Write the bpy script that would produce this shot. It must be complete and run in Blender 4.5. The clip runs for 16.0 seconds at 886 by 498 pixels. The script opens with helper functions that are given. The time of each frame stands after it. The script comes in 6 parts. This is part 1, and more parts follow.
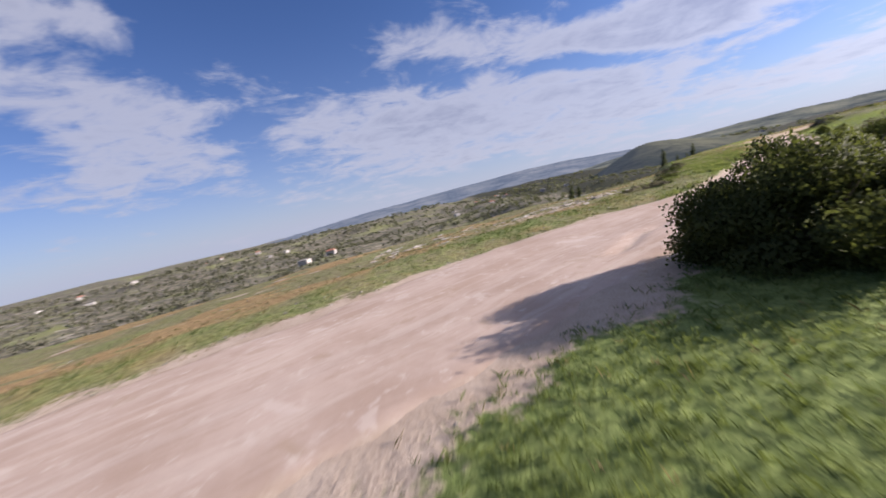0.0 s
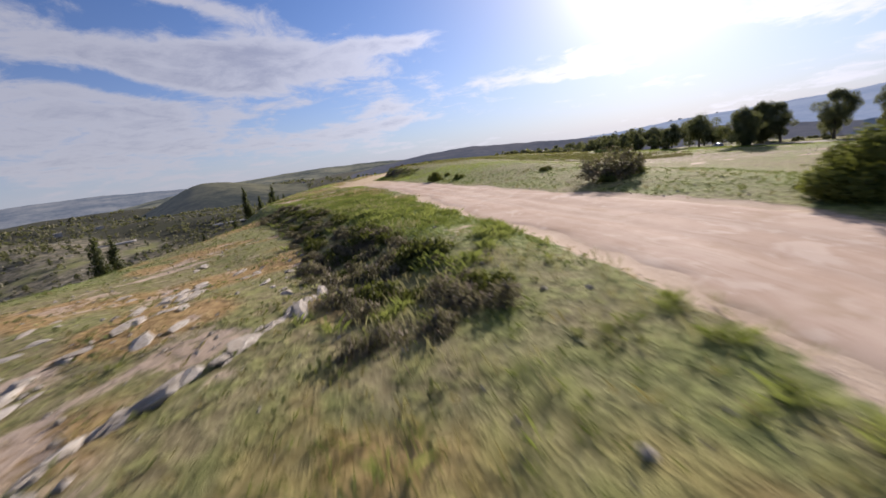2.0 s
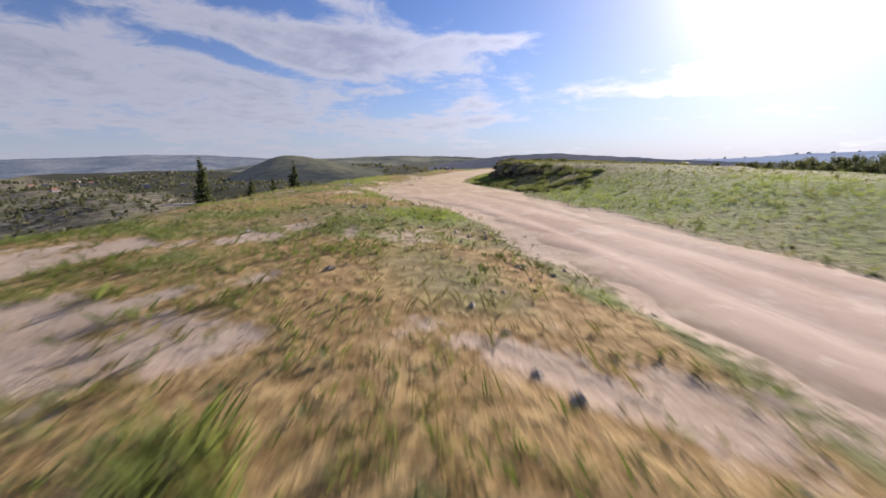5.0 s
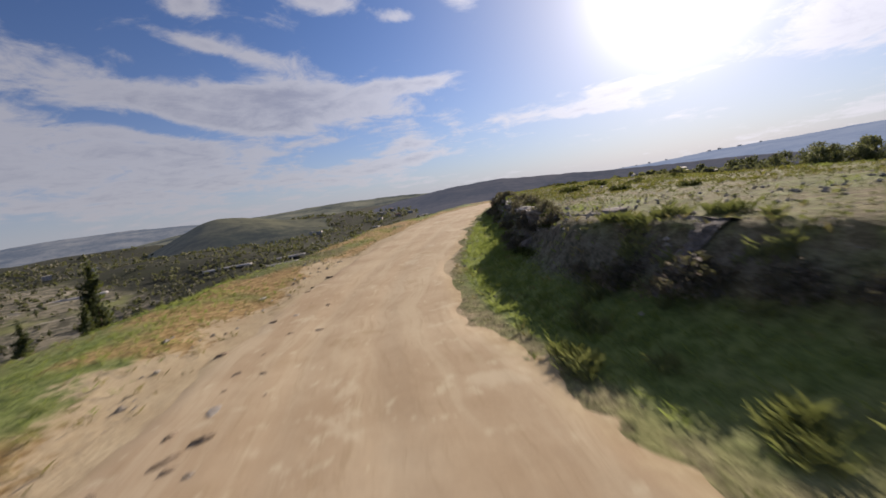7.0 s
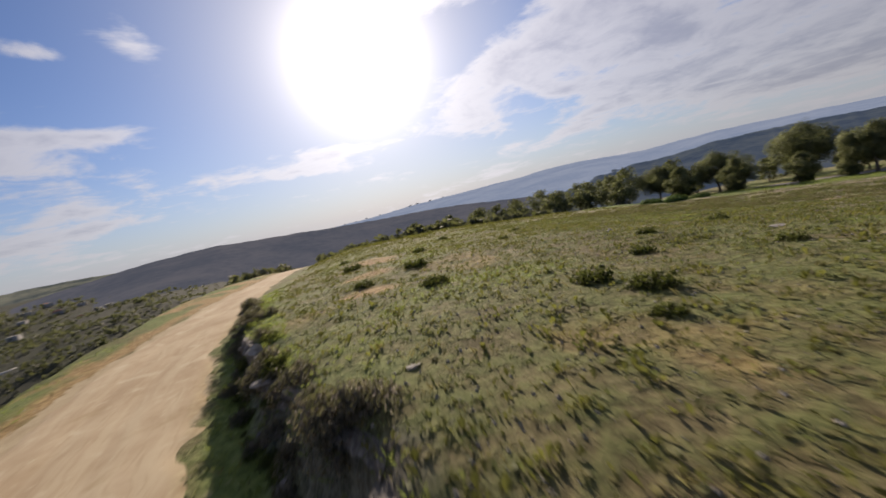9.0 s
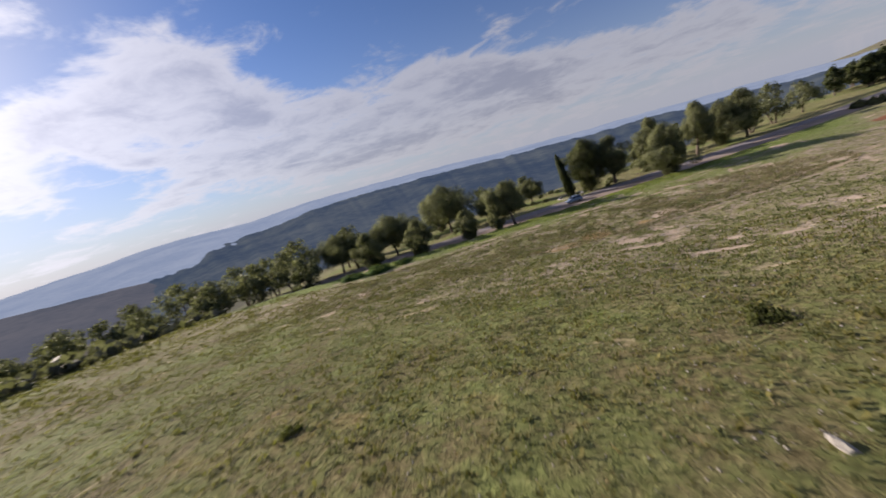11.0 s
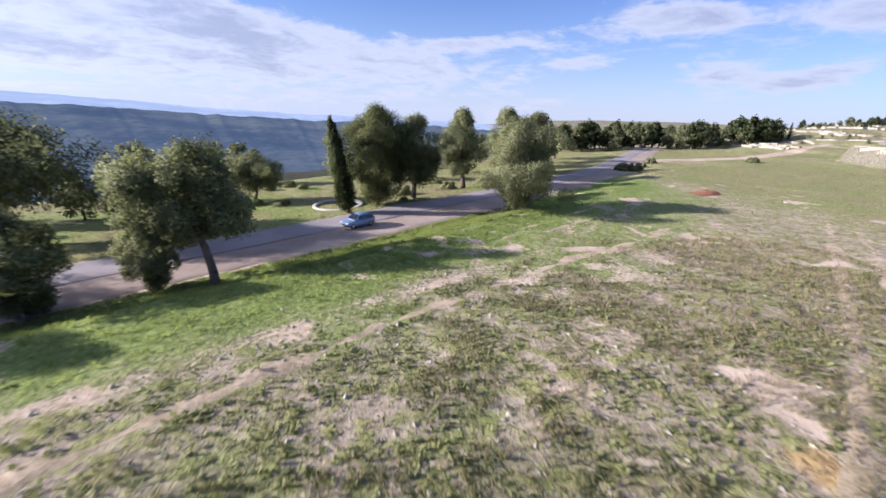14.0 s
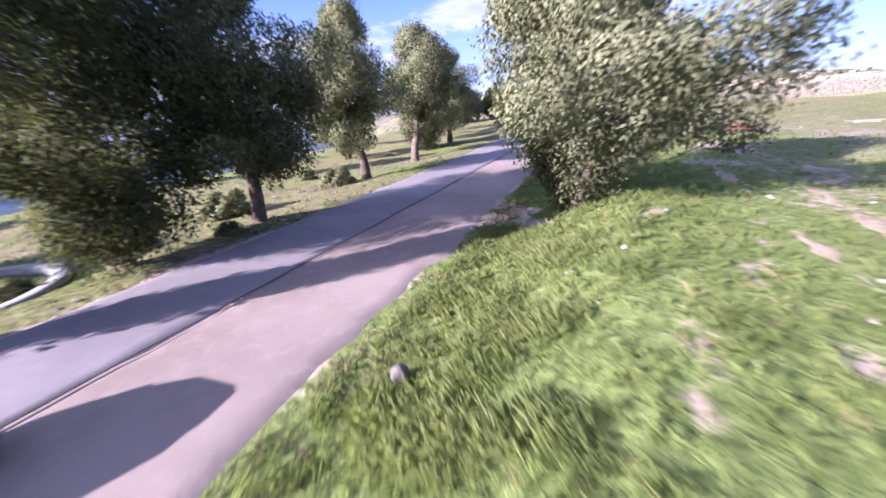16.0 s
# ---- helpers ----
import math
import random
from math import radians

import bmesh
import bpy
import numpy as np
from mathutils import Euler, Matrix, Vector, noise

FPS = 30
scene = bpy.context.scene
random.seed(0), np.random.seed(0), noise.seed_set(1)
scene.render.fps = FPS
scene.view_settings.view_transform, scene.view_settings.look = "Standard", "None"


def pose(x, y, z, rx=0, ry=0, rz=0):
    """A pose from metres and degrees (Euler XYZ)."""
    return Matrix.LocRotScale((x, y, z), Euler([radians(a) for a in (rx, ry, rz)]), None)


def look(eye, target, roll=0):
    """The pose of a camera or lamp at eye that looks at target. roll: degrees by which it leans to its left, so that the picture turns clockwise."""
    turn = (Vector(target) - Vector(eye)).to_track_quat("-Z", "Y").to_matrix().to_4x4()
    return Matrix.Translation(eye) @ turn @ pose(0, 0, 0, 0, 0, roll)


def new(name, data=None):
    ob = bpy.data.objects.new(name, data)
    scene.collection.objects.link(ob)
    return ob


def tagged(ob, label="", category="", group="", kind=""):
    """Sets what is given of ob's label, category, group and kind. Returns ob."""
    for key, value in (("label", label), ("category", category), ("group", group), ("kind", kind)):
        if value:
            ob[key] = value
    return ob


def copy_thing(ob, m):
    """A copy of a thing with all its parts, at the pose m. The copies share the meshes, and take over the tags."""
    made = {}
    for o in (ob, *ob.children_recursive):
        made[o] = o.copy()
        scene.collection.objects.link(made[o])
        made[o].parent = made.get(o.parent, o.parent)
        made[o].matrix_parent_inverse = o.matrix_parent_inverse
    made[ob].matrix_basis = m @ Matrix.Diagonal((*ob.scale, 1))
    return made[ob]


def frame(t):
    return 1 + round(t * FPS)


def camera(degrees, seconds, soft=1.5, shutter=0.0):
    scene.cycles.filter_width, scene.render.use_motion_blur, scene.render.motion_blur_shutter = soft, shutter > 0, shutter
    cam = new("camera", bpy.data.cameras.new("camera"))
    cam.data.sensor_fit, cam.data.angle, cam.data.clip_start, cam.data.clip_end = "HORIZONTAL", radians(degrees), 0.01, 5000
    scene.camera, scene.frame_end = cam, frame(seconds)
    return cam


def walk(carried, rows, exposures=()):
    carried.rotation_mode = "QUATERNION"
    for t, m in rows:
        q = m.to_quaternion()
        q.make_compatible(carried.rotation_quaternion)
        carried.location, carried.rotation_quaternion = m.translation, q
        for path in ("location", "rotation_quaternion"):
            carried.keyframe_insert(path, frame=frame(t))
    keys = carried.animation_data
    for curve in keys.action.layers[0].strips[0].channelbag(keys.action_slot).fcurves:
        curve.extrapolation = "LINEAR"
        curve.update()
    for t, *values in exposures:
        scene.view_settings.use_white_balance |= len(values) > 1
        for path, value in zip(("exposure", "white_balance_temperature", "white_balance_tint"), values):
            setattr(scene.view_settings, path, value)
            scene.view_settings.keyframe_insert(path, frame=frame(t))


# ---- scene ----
cam = camera(95.7, 16.0, soft=1.6, shutter=0.28)
PATH = [
    (0, (0.00, -0.00, 5.10), (0.099, 1.981, 4.843), -13.3),
    (0.5, (1.19, 9.94, 5.57), (1.804, 11.800, 5.166), -15.1),
    (1, (4.73, 19.15, 5.55), (5.811, 20.750, 5.023), -13.8),
    (1.5, (9.79, 27.81, 5.00), (11.269, 29.061, 4.487), -10.8),
    (2, (16.99, 35.93, 4.50), (18.688, 36.878, 4.038), -8.5),
    (2.5, (26.41, 44.18, 3.93), (28.075, 45.199, 3.497), -4.4),
    (3, (35.70, 50.81, 3.38), (37.250, 51.996, 2.966), 3.0),
    (3.2, (38.89, 52.93, 2.97), (40.387, 54.194, 2.576), 5.3),
    (3.7, (46.47, 58.65, 2.50), (47.920, 59.965, 2.100), 6.8),
    (4.2, (52.62, 64.05, 2.50), (54.082, 65.356, 2.076), 4.6),
    (4.8, (59.56, 70.53, 2.81), (61.060, 71.773, 2.365), 0.3),
    (5.3, (66.14, 76.26, 3.07), (67.694, 77.448, 2.639), -2.3),
    (5.5, (69.01, 78.75, 3.14), (70.570, 79.936, 2.724), -2.4),
    (6, (76.45, 84.55, 3.30), (78.060, 85.690, 2.947), -4.5),
    (6.5, (84.04, 89.99, 3.55), (85.690, 91.084, 3.228), -6.7),
    (7, (91.67, 95.35, 3.94), (93.359, 96.386, 3.651), -8.8),
    (7.5, (98.86, 99.86, 4.54), (100.656, 100.708, 4.293), -9.4),
    (8, (108.17, 104.28, 4.88), (110.076, 104.864, 4.670), -10.1),
    (8.5, (116.96, 107.66, 5.42), (118.933, 107.894, 5.182), -11.3),
    (9, (124.95, 110.02, 6.12), (126.921, 109.795, 5.865), -12.9),
    (9.5, (132.35, 111.19, 6.96), (134.217, 110.513, 6.691), -15.2),
    (10, (139.22, 111.23, 7.94), (140.885, 110.155, 7.651), -16.8),
    (10.2, (141.88, 110.93, 8.41), (143.439, 109.721, 8.099), -17.4),
    (10.7, (148.47, 108.57, 9.19), (149.714, 107.048, 8.829), -17.7),
    (11.2, (154.43, 102.93, 9.45), (155.312, 101.191, 9.015), -16.1),
    (11.8, (160.24, 93.74, 9.15), (160.701, 91.870, 8.617), -12.5),
    (12.3, (163.51, 85.64, 8.43), (163.720, 83.739, 7.845), -8.7),
    (12.5, (164.59, 82.46, 7.99), (164.732, 80.560, 7.394), -7.1),
    (13, (166.81, 74.74, 7.19), (166.765, 72.842, 6.565), -3.4),
    (13.5, (168.25, 66.96, 6.23), (168.062, 65.075, 5.594), -0.4),
    (14, (169.12, 59.20, 5.09), (168.790, 57.340, 4.440), 2.6),
    (14.5, (169.76, 50.99, 3.40), (169.254, 49.163, 2.753), 2.7),
    (15, (169.65, 42.90, 1.63), (168.978, 41.128, 0.990), -1.2),
    (15.5, (168.22, 34.54, -0.04), (167.418, 32.823, -0.685), -3.1),
    (16, (165.71, 26.32, -1.61), (164.777, 24.675, -2.278), -3.3),
]
EXPOSURES = [(0, 1.10, 6050, 22), (0.5, 0.92, 6400, 21), (1.5, 0.65, 6450, 20), (2.4, 0.96, 6400, 19), (3, 0.82, 6300, 18), (5.5, 0.90, 6300, 21), (6.5, 0.62, 6550, 19), (8, 0.58, 6800, 17), (9, 0.54, 6900, 17), (10, 0.37, 6900, 17), (12.4, 1.46, 5900, 20), (13.5, 1.50, 5800, 20), (15, 1.84, 5750, 27), (15.5, 1.98, 5700, 35), (16, 2.18, 5450, 38)]
walk(cam, [(t, look(eye, target, roll)) for t, eye, target, roll in PATH], EXPOSURES)

# ---- world, sun, exposure ----
SUN_AZ, SUN_EL = radians(-91.0), radians(19.8)      # azimuth to the left of +y
SUN_DIR = Vector((-math.sin(SUN_AZ) * math.cos(SUN_EL), math.cos(SUN_AZ) * math.cos(SUN_EL), math.sin(SUN_EL)))
sun = new("sun", bpy.data.lights.new("sun", "SUN"))
sun.data.energy, sun.data.angle, sun.data.color = 5.0, radians(0.6), (1.0, 0.90, 0.77)
sun.matrix_world = look((0, 0, 60), tuple(Vector((0, 0, 60)) - SUN_DIR))


def nodes_of(tree):
    """Short calls for building node trees."""
    def node(kind, **settings):
        n = tree.nodes.new(kind)
        for key, value in settings.items():
            if key in n.inputs:
                n.inputs[key].default_value = value
            elif key == "operation":
                n.operation = value
            elif key == "vector_type":
                n.vector_type = value
            elif key == "attribute_name":
                n.attribute_name = value
        return n

    def math_node(op, a, b=None, c=None, clamp=False):
        n = tree.nodes.new("ShaderNodeMath")
        n.operation, n.use_clamp = op, clamp
        for k, v in enumerate((a, b, c)):
            if v is None:
                continue
            if isinstance(v, (int, float)):
                n.inputs[k].default_value = v
            else:
                tree.links.new(v, n.inputs[k])
        return n.outputs[0]

    def mix(fac, a, b, blend="MIX"):
        n = tree.nodes.new("ShaderNodeMix")
        n.data_type, n.blend_type = "RGBA", blend
        for k, v in ((0, fac), (6, a), (7, b)):
            if isinstance(v, (int, float)):
                n.inputs[k].default_value = v
            elif isinstance(v, tuple):
                n.inputs[k].default_value = (*v, 1.0)
            else:
                tree.links.new(v, n.inputs[k])
        return n.outputs[2]

    def ramp(value, low, high):
        n = tree.nodes.new("ShaderNodeMapRange")
        n.interpolation_type = "SMOOTHSTEP"
        tree.links.new(value, n.inputs[0])
        n.inputs[1].default_value, n.inputs[2].default_value = low, high
        return n.outputs[0]

    def noise_tex(vec, scale, detail=4.0, rough=0.55, dist=0.0):
        n = tree.nodes.new("ShaderNodeTexNoise")
        n.inputs["Scale"].default_value, n.inputs["Detail"].default_value = scale, detail
        n.inputs["Roughness"].default_value, n.inputs["Distortion"].default_value = rough, dist
        if vec is not None:
            tree.links.new(vec, n.inputs["Vector"])
        return n.outputs["Fac"]

    return node, math_node, mix, ramp, noise_tex


world = bpy.data.worlds.new("sky")
scene.world = world
world.use_nodes = True
wt = world.node_tree
wt.nodes.clear()
node, mth, mix, ramp, noise_tex = nodes_of(wt)
sky = node("ShaderNodeTexSky")
sky.sky_type, sky.sun_disc, sky.sun_elevation, sky.sun_rotation = "NISHITA", False, SUN_EL, -SUN_AZ
sky.altitude, sky.air_density, sky.dust_density, sky.ozone_density = 600.0, 1.0, 0.25, 2.0
coord = node("ShaderNodeTexCoord")
sep = node("ShaderNodeSeparateXYZ")
wt.links.new(coord.outputs["Generated"], sep.inputs[0])
up = mth("MAXIMUM", sep.outputs[2], 0.0)
over = mth("ADD", up, 0.16)
flat = node("ShaderNodeCombineXYZ")
wt.links.new(mth("DIVIDE", sep.outputs[0], over), flat.inputs[0])
wt.links.new(mth("DIVIDE", sep.outputs[1], over), flat.inputs[1])
turned = node("ShaderNodeMapping", vector_type="POINT")
wt.links.new(flat.outputs[0], turned.inputs[0])
turned.inputs["Location"].default_value = (0.6, 3.1, 0.0)
big = noise_tex(turned.outputs[0], 0.95, 8.0, 0.60, 0.35)
fine = noise_tex(turned.outputs[0], 3.6, 8.0, 0.66, 0.5)
# cloud banks: azimuth to the left of +y, elevation, half width, half height, rise per degree of azimuth, weight
CLOUDS_NORTH = [(34, 17, 11, 4.5, 0.25, 1.0), (37, 9.3, 13, 2.0, 0.0, 0.5), (34, 26, 8, 2.2, 0.1, 0.9), (7, 12.0, 13, 4.2, 0.0, 1.0), (-22, 8.0, 17, 4.4, 0.08, 1.0), (-12, 18.3, 19, 2.6, 0.15, 0.9), (-36, 13, 7, 2.6, 0.1, 0.7),
                (13, 23, 9, 3.5, 0.4, -0.9), (-47, 3.6, 8, 2.2, 0.0, 0.6), (-10, 5.0, 15, 3.0, 0.03, 0.6), (-41, 13.6, 17, 2.5, 0.0, 1.1), (-59, 14.4, 7, 0.9, 0.05, 0.8), (-27, 11.9, 8, 1.0, 0.2, -0.9)]
CLOUDS_EAST = [(-56, 6.8, 2.6, 0.8, 0.0, 0.9), (-57, 4.9, 9, 0.8, 0.0, 0.8), (-80, 7.2, 9, 0.9, 0.1, 0.9), (-48, 25.2, 4.2, 1.8, 0.1, 1.0), (-66, 22.2, 3.6, 2.9, 0.2, 1.0), (-57, 22.2, 2.4, 0.9, 0.1, 1.0), (-32, 24.3, 3.2, 1.5, 0.0, 1.0),
               (-35, 20.0, 7, 0.9, 0.25, 0.8), (-85, 9.0, 8, 1.1, 0.05, 0.8), (-104, 10, 4, 3.0, 0.0, 0.9), (-117, 11, 6, 2.2, 0.3, 1.0), (-114, 4.2, 10, 1.2, -0.25, 0.8), (-102, 26, 16, 2.4, 0.2, 1.0), (-112, 14.6, 6, 2.6, 0.1, 0.9)]
CLOUDS_SOUTH = [(-124, 17.2, 6, 4.2, 0.0, 1.0), (-132, 9.2, 15, 5.0, 0.3, 1.1), (-137, 16.4, 6, 2.2, 0.2, -1.0), (-160, 6.8, 14, 4.2, 0.25, 0.75), (-151, 11.5, 14, 4.2, 0.15, 0.6), (-150, 4.6, 26, 2.6, 0.0, 0.5), (-186, 4.4, 16, 3.2, 0.12, 0.75)]
CLOUDS_WEST = [(-194, 8.3, 6, 0.8, 0.0, 1.0), (-205, 6.3, 4, 0.8, 0.0, 1.0), (-221, 4.9, 3.8, 1.1, 0.0, 1.15), (-216, 11.0, 6.5, 1.8, 0.06, 1.15), (-230, 4.8, 4.0, 1.0, -0.3, 1.15), (-233, 10.3, 5.4, 1.7, 0.1, 1.15), (-160, 8.2, 15, 1.6, 0.0, 0.6)]
c105, s105 = math.cos(radians(105)), math.sin(radians(105))
sin_az = mth("MULTIPLY", sep.outputs[0], -1.0)
psi = mth("ARCTAN2", mth("ADD", mth("MULTIPLY", sin_az, c105), mth("MULTIPLY", sep.outputs[1], s105)), mth("SUBTRACT", mth("MULTIPLY", sep.outputs[1], c105), mth("MULTIPLY", sin_az, s105)))
azim = mth("MULTIPLY_ADD", psi, 180 / math.pi, -105.0)
elev = mth("MULTIPLY", mth("ARCSINE", sep.outputs[2]), 180 / math.pi)
banks = None
for az_, el_, w_, h_, rise, weight in CLOUDS_NORTH + CLOUDS_EAST + CLOUDS_SOUTH + CLOUDS_WEST:
    across_ = mth("MULTIPLY_ADD", azim, 1 / w_, -az_ / w_)
    upward = mth("MULTIPLY_ADD", across_, -rise * w_ / h_, mth("MULTIPLY_ADD", elev, 1 / h_, -el_ / h_))
    swell_ = mth("POWER", 0.45, mth("MULTIPLY_ADD", across_, across_, mth("MULTIPLY", upward, upward)))
    banks = mth("MULTIPLY", swell_, weight) if banks is None else mth("MULTIPLY_ADD", swell_, weight, banks)
banks = mth("MINIMUM", banks, 1.2)
density = mth("MULTIPLY_ADD", banks, 0.20, mth("ADD", mth("MULTIPLY", big, 0.58), mth("MULTIPLY", fine, 0.42)))
# thicker cloud overhead, out of view, added as fill light for shaded ground
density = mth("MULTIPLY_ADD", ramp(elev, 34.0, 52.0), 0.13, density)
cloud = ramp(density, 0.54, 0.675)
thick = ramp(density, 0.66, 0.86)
haze = mth("POWER", mth("SUBTRACT", 1.0, up), 7.5)
sun_dot = node("ShaderNodeVectorMath", operation="DOT_PRODUCT")
wt.links.new(coord.outputs["Generated"], sun_dot.inputs[0])
sun_dot.inputs[1].default_value = SUN_DIR
near_sun = mth("MAXIMUM", sun_dot.outputs["Value"], 0.0)
halo = mth("ADD", mth("MULTIPLY", mth("POWER", near_sun, 170.0), 2.4), mth("ADD", mth("MULTIPLY", mth("POWER", near_sun, 45.0), 0.45), mth("MULTIPLY", mth("POWER", near_sun, 14.0), 0.12)))
blue = node("ShaderNodeVectorMath", operation="SCALE")
wt.links.new(sky.outputs[0], blue.inputs[0])
blue.inputs["Scale"].default_value = 0.108
tone = mix(1.0, blue.outputs[0], (0.82, 1.04, 1.44), "MULTIPLY")
hazed = mix(mth("MULTIPLY", haze, 0.85), tone, (0.68, 0.74, 0.86))
hazed = mix(mth("MULTIPLY", mth("POWER", near_sun, 16.0), 0.7), hazed, (0.86, 0.87, 0.9))
lit = mix(thick, (0.74, 0.77, 0.84), (0.47, 0.50, 0.60))
sunward = node("ShaderNodeVectorMath", operation="SCALE")
wt.links.new(lit, sunward.inputs[0])
wt.links.new(mth("MULTIPLY_ADD", mth("POWER", near_sun, 5.0), 0.75, 1.0), sunward.inputs["Scale"])
clouded = mix(mth("MULTIPLY", cloud, 0.80), hazed, sunward.outputs[0])
glow = node("ShaderNodeVectorMath", operation="SCALE")
glow.inputs[0].default_value = (1.0, 0.96, 0.9)
wt.links.new(halo, glow.inputs["Scale"])
total = node("ShaderNodeVectorMath", operation="ADD")
away = node("ShaderNodeVectorMath", operation="SCALE")
wt.links.new(clouded, away.inputs[0])
wt.links.new(mth("MULTIPLY_ADD", mth("POWER", near_sun, 3.0), 0.18, mth("MULTIPLY_ADD", sun_dot.outputs["Value"], 0.05, 0.625)), away.inputs["Scale"])
wt.links.new(away.outputs[0], total.inputs[0])
wt.links.new(glow.outputs[0], total.inputs[1])
bg = node("ShaderNodeBackground", Strength=0.55)
wt.links.new(total.outputs[0], bg.inputs[0])
wt.links.new(bg.outputs[0], node("ShaderNodeOutputWorld").inputs[0])


# ---- materials ----
def material(name):
    m = bpy.data.materials.new(name)
    m.use_nodes = True
    m.node_tree.nodes.clear()
    n = nodes_of(m.node_tree)
    out = n[0]("ShaderNodeOutputMaterial")
    return m, m.node_tree, n, out


def finish(m, tree, n, out, colour, rough=0.9, bump=None, strength=0.3, distance=0.05, metal=0.0, spec=0.3):
    bsdf = n[0]("ShaderNodeBsdfPrincipled", Metallic=metal)
    bsdf.inputs["Specular IOR Level"].default_value = spec
    if isinstance(rough, float):
        bsdf.inputs["Roughness"].default_value = rough
    else:
        tree.links.new(rough, bsdf.inputs["Roughness"])
    if isinstance(colour, tuple):
        bsdf.inputs["Base Color"].default_value = (*colour, 1)
    else:
        tree.links.new(colour, bsdf.inputs["Base Color"])
    if bump is not None:
        b = n[0]("ShaderNodeBump", Strength=strength, Distance=distance)
        tree.links.new(bump, b.inputs["Height"])
        tree.links.new(b.outputs[0], bsdf.inputs["Normal"])
    tree.links.new(bsdf.outputs[0], out.inputs[0])
    return m


def speckled(name, dark, light, scale, rough=0.9, fine_scale=None, strength=0.4, distance=0.03, spec=0.25, metal=0.0):
    """A mottled surface: two tones at a coarse and a fine scale, with relief."""
    m, tree, n, out = material(name)
    node, mth, mix, ramp, noise_tex = n
    pos = node("ShaderNodeTexCoord").outputs["Object"]
    a, b = noise_tex(pos, scale, 5.0), noise_tex(pos, fine_scale or scale * 9, 5.0, 0.65)
    pick = node("ShaderNodeObjectInfo").outputs["Random"]
    fac = mth("ADD", mth("MULTIPLY", a, 0.6), mth("MULTIPLY", b, 0.4))
    fac = ramp(mth("ADD", fac, mth("MULTIPLY", mth("SUBTRACT", pick, 0.5), 0.12)), 0.3, 0.7)
    return finish(m, tree, n, out, mix(fac, dark, light), rough, b, strength, distance, metal, spec)


def leaf_material(name, dark, light, back=0.35):
    """Leaves: each island its own tone, some light passing through."""
    m, tree, n, out = material(name)
    node, mth, mix, ramp, noise_tex = n
    isle = node("ShaderNodeNewGeometry").outputs["Random Per Island"]
    pos = node("ShaderNodeTexCoord").outputs["Object"]
    patch = noise_tex(pos, 0.7, 3.0)
    fac = mth("ADD", mth("MULTIPLY", isle, 0.3), mth("MULTIPLY", ramp(patch, 0.35, 0.65), 0.6))
    colour = mix(fac, dark, light)
    bsdf = node("ShaderNodeBsdfPrincipled", Roughness=0.7)
    bsdf.inputs["Specular IOR Level"].default_value = 0.15
    tree.links.new(colour, bsdf.inputs["Base Color"])
    thin = node("ShaderNodeBsdfTranslucent")
    tree.links.new(mix(0.35, colour, (0.30, 0.36, 0.05)), thin.inputs[0])
    both = node("ShaderNodeMixShader")
    both.inputs[0].default_value = back
    tree.links.new(bsdf.outputs[0], both.inputs[1])
    tree.links.new(thin.outputs[0], both.inputs[2])
    tree.links.new(both.outputs[0], out.inputs[0])
    return m


M_BARK = speckled("bark", (0.055, 0.042, 0.033), (0.20, 0.16, 0.125), 1.6, 0.95, 14, 0.8, 0.04)
M_LEAF = leaf_material("leaf_grey_green", (0.085, 0.095, 0.052), (0.285, 0.298, 0.168), 0.34)
M_LEAF_DEEP = leaf_material("leaf_deep_green", (0.045, 0.053, 0.028), (0.155, 0.165, 0.085), 0.36)
M_LEAF_DARK = leaf_material("leaf_dark_green", (0.022, 0.032, 0.016), (0.075, 0.09, 0.042), 0.22)
M_LEAF_BUSH = leaf_material("leaf_bush", (0.028, 0.038, 0.014), (0.11, 0.12, 0.040), 0.3)
M_BRAMBLE = leaf_material("bramble_leaf", (0.03, 0.075, 0.028), (0.11, 0.20, 0.07), 0.3)
M_SHRUB = leaf_material("shrub_leaf", (0.072, 0.091, 0.023), (0.260, 0.286, 0.085), 0.35)
M_DEAD = leaf_material("dead_twigs", (0.10, 0.085, 0.06), (0.26, 0.22, 0.16), 0.2)
M_GRASS = leaf_material("grass_blade", (0.125, 0.170, 0.048), (0.285, 0.335, 0.108), 0.55)
M_WEED = leaf_material("weed_grey_green", (0.085, 0.098, 0.040), (0.255, 0.262, 0.115), 0.35)
M_WEED_GOLD = leaf_material("weed_golden_olive", (0.078, 0.072, 0.021), (0.235, 0.212, 0.068), 0.38)
M_STRAW = leaf_material("dry_grass", (0.144, 0.104, 0.048), (0.336, 0.264, 0.136), 0.35)
M_BROWN = leaf_material("brown_twigs", (0.105, 0.088, 0.074), (0.27, 0.23, 0.185), 0.3)
M_BERM = leaf_material("berm_grass_blade", (0.046, 0.076, 0.020), (0.175, 0.210, 0.064), 0.35)
M_TUSSOCK = leaf_material("tussock_blade", (0.090, 0.125, 0.036), (0.275, 0.300, 0.105), 0.42)
M_VERGE = leaf_material("verge_blade", (0.165, 0.205, 0.070), (0.275, 0.315, 0.120), 0.60)
M_LITTER = leaf_material("dry_litter", (0.085, 0.072, 0.040), (0.25, 0.21, 0.125), 0.25)
M_STALK = leaf_material("seed_stalk", (0.195, 0.165, 0.098), (0.360, 0.323, 0.217), 0.35)
M_STONE = speckled("limestone", (0.216, 0.191, 0.158), (0.446, 0.418, 0.367), 2.2, 0.92, 20, 0.7, 0.04)
M_ROCK = speckled("weathered_rock", (0.094, 0.083, 0.072), (0.302, 0.277, 0.245), 0.9, 0.95, 9, 0.9, 0.08)
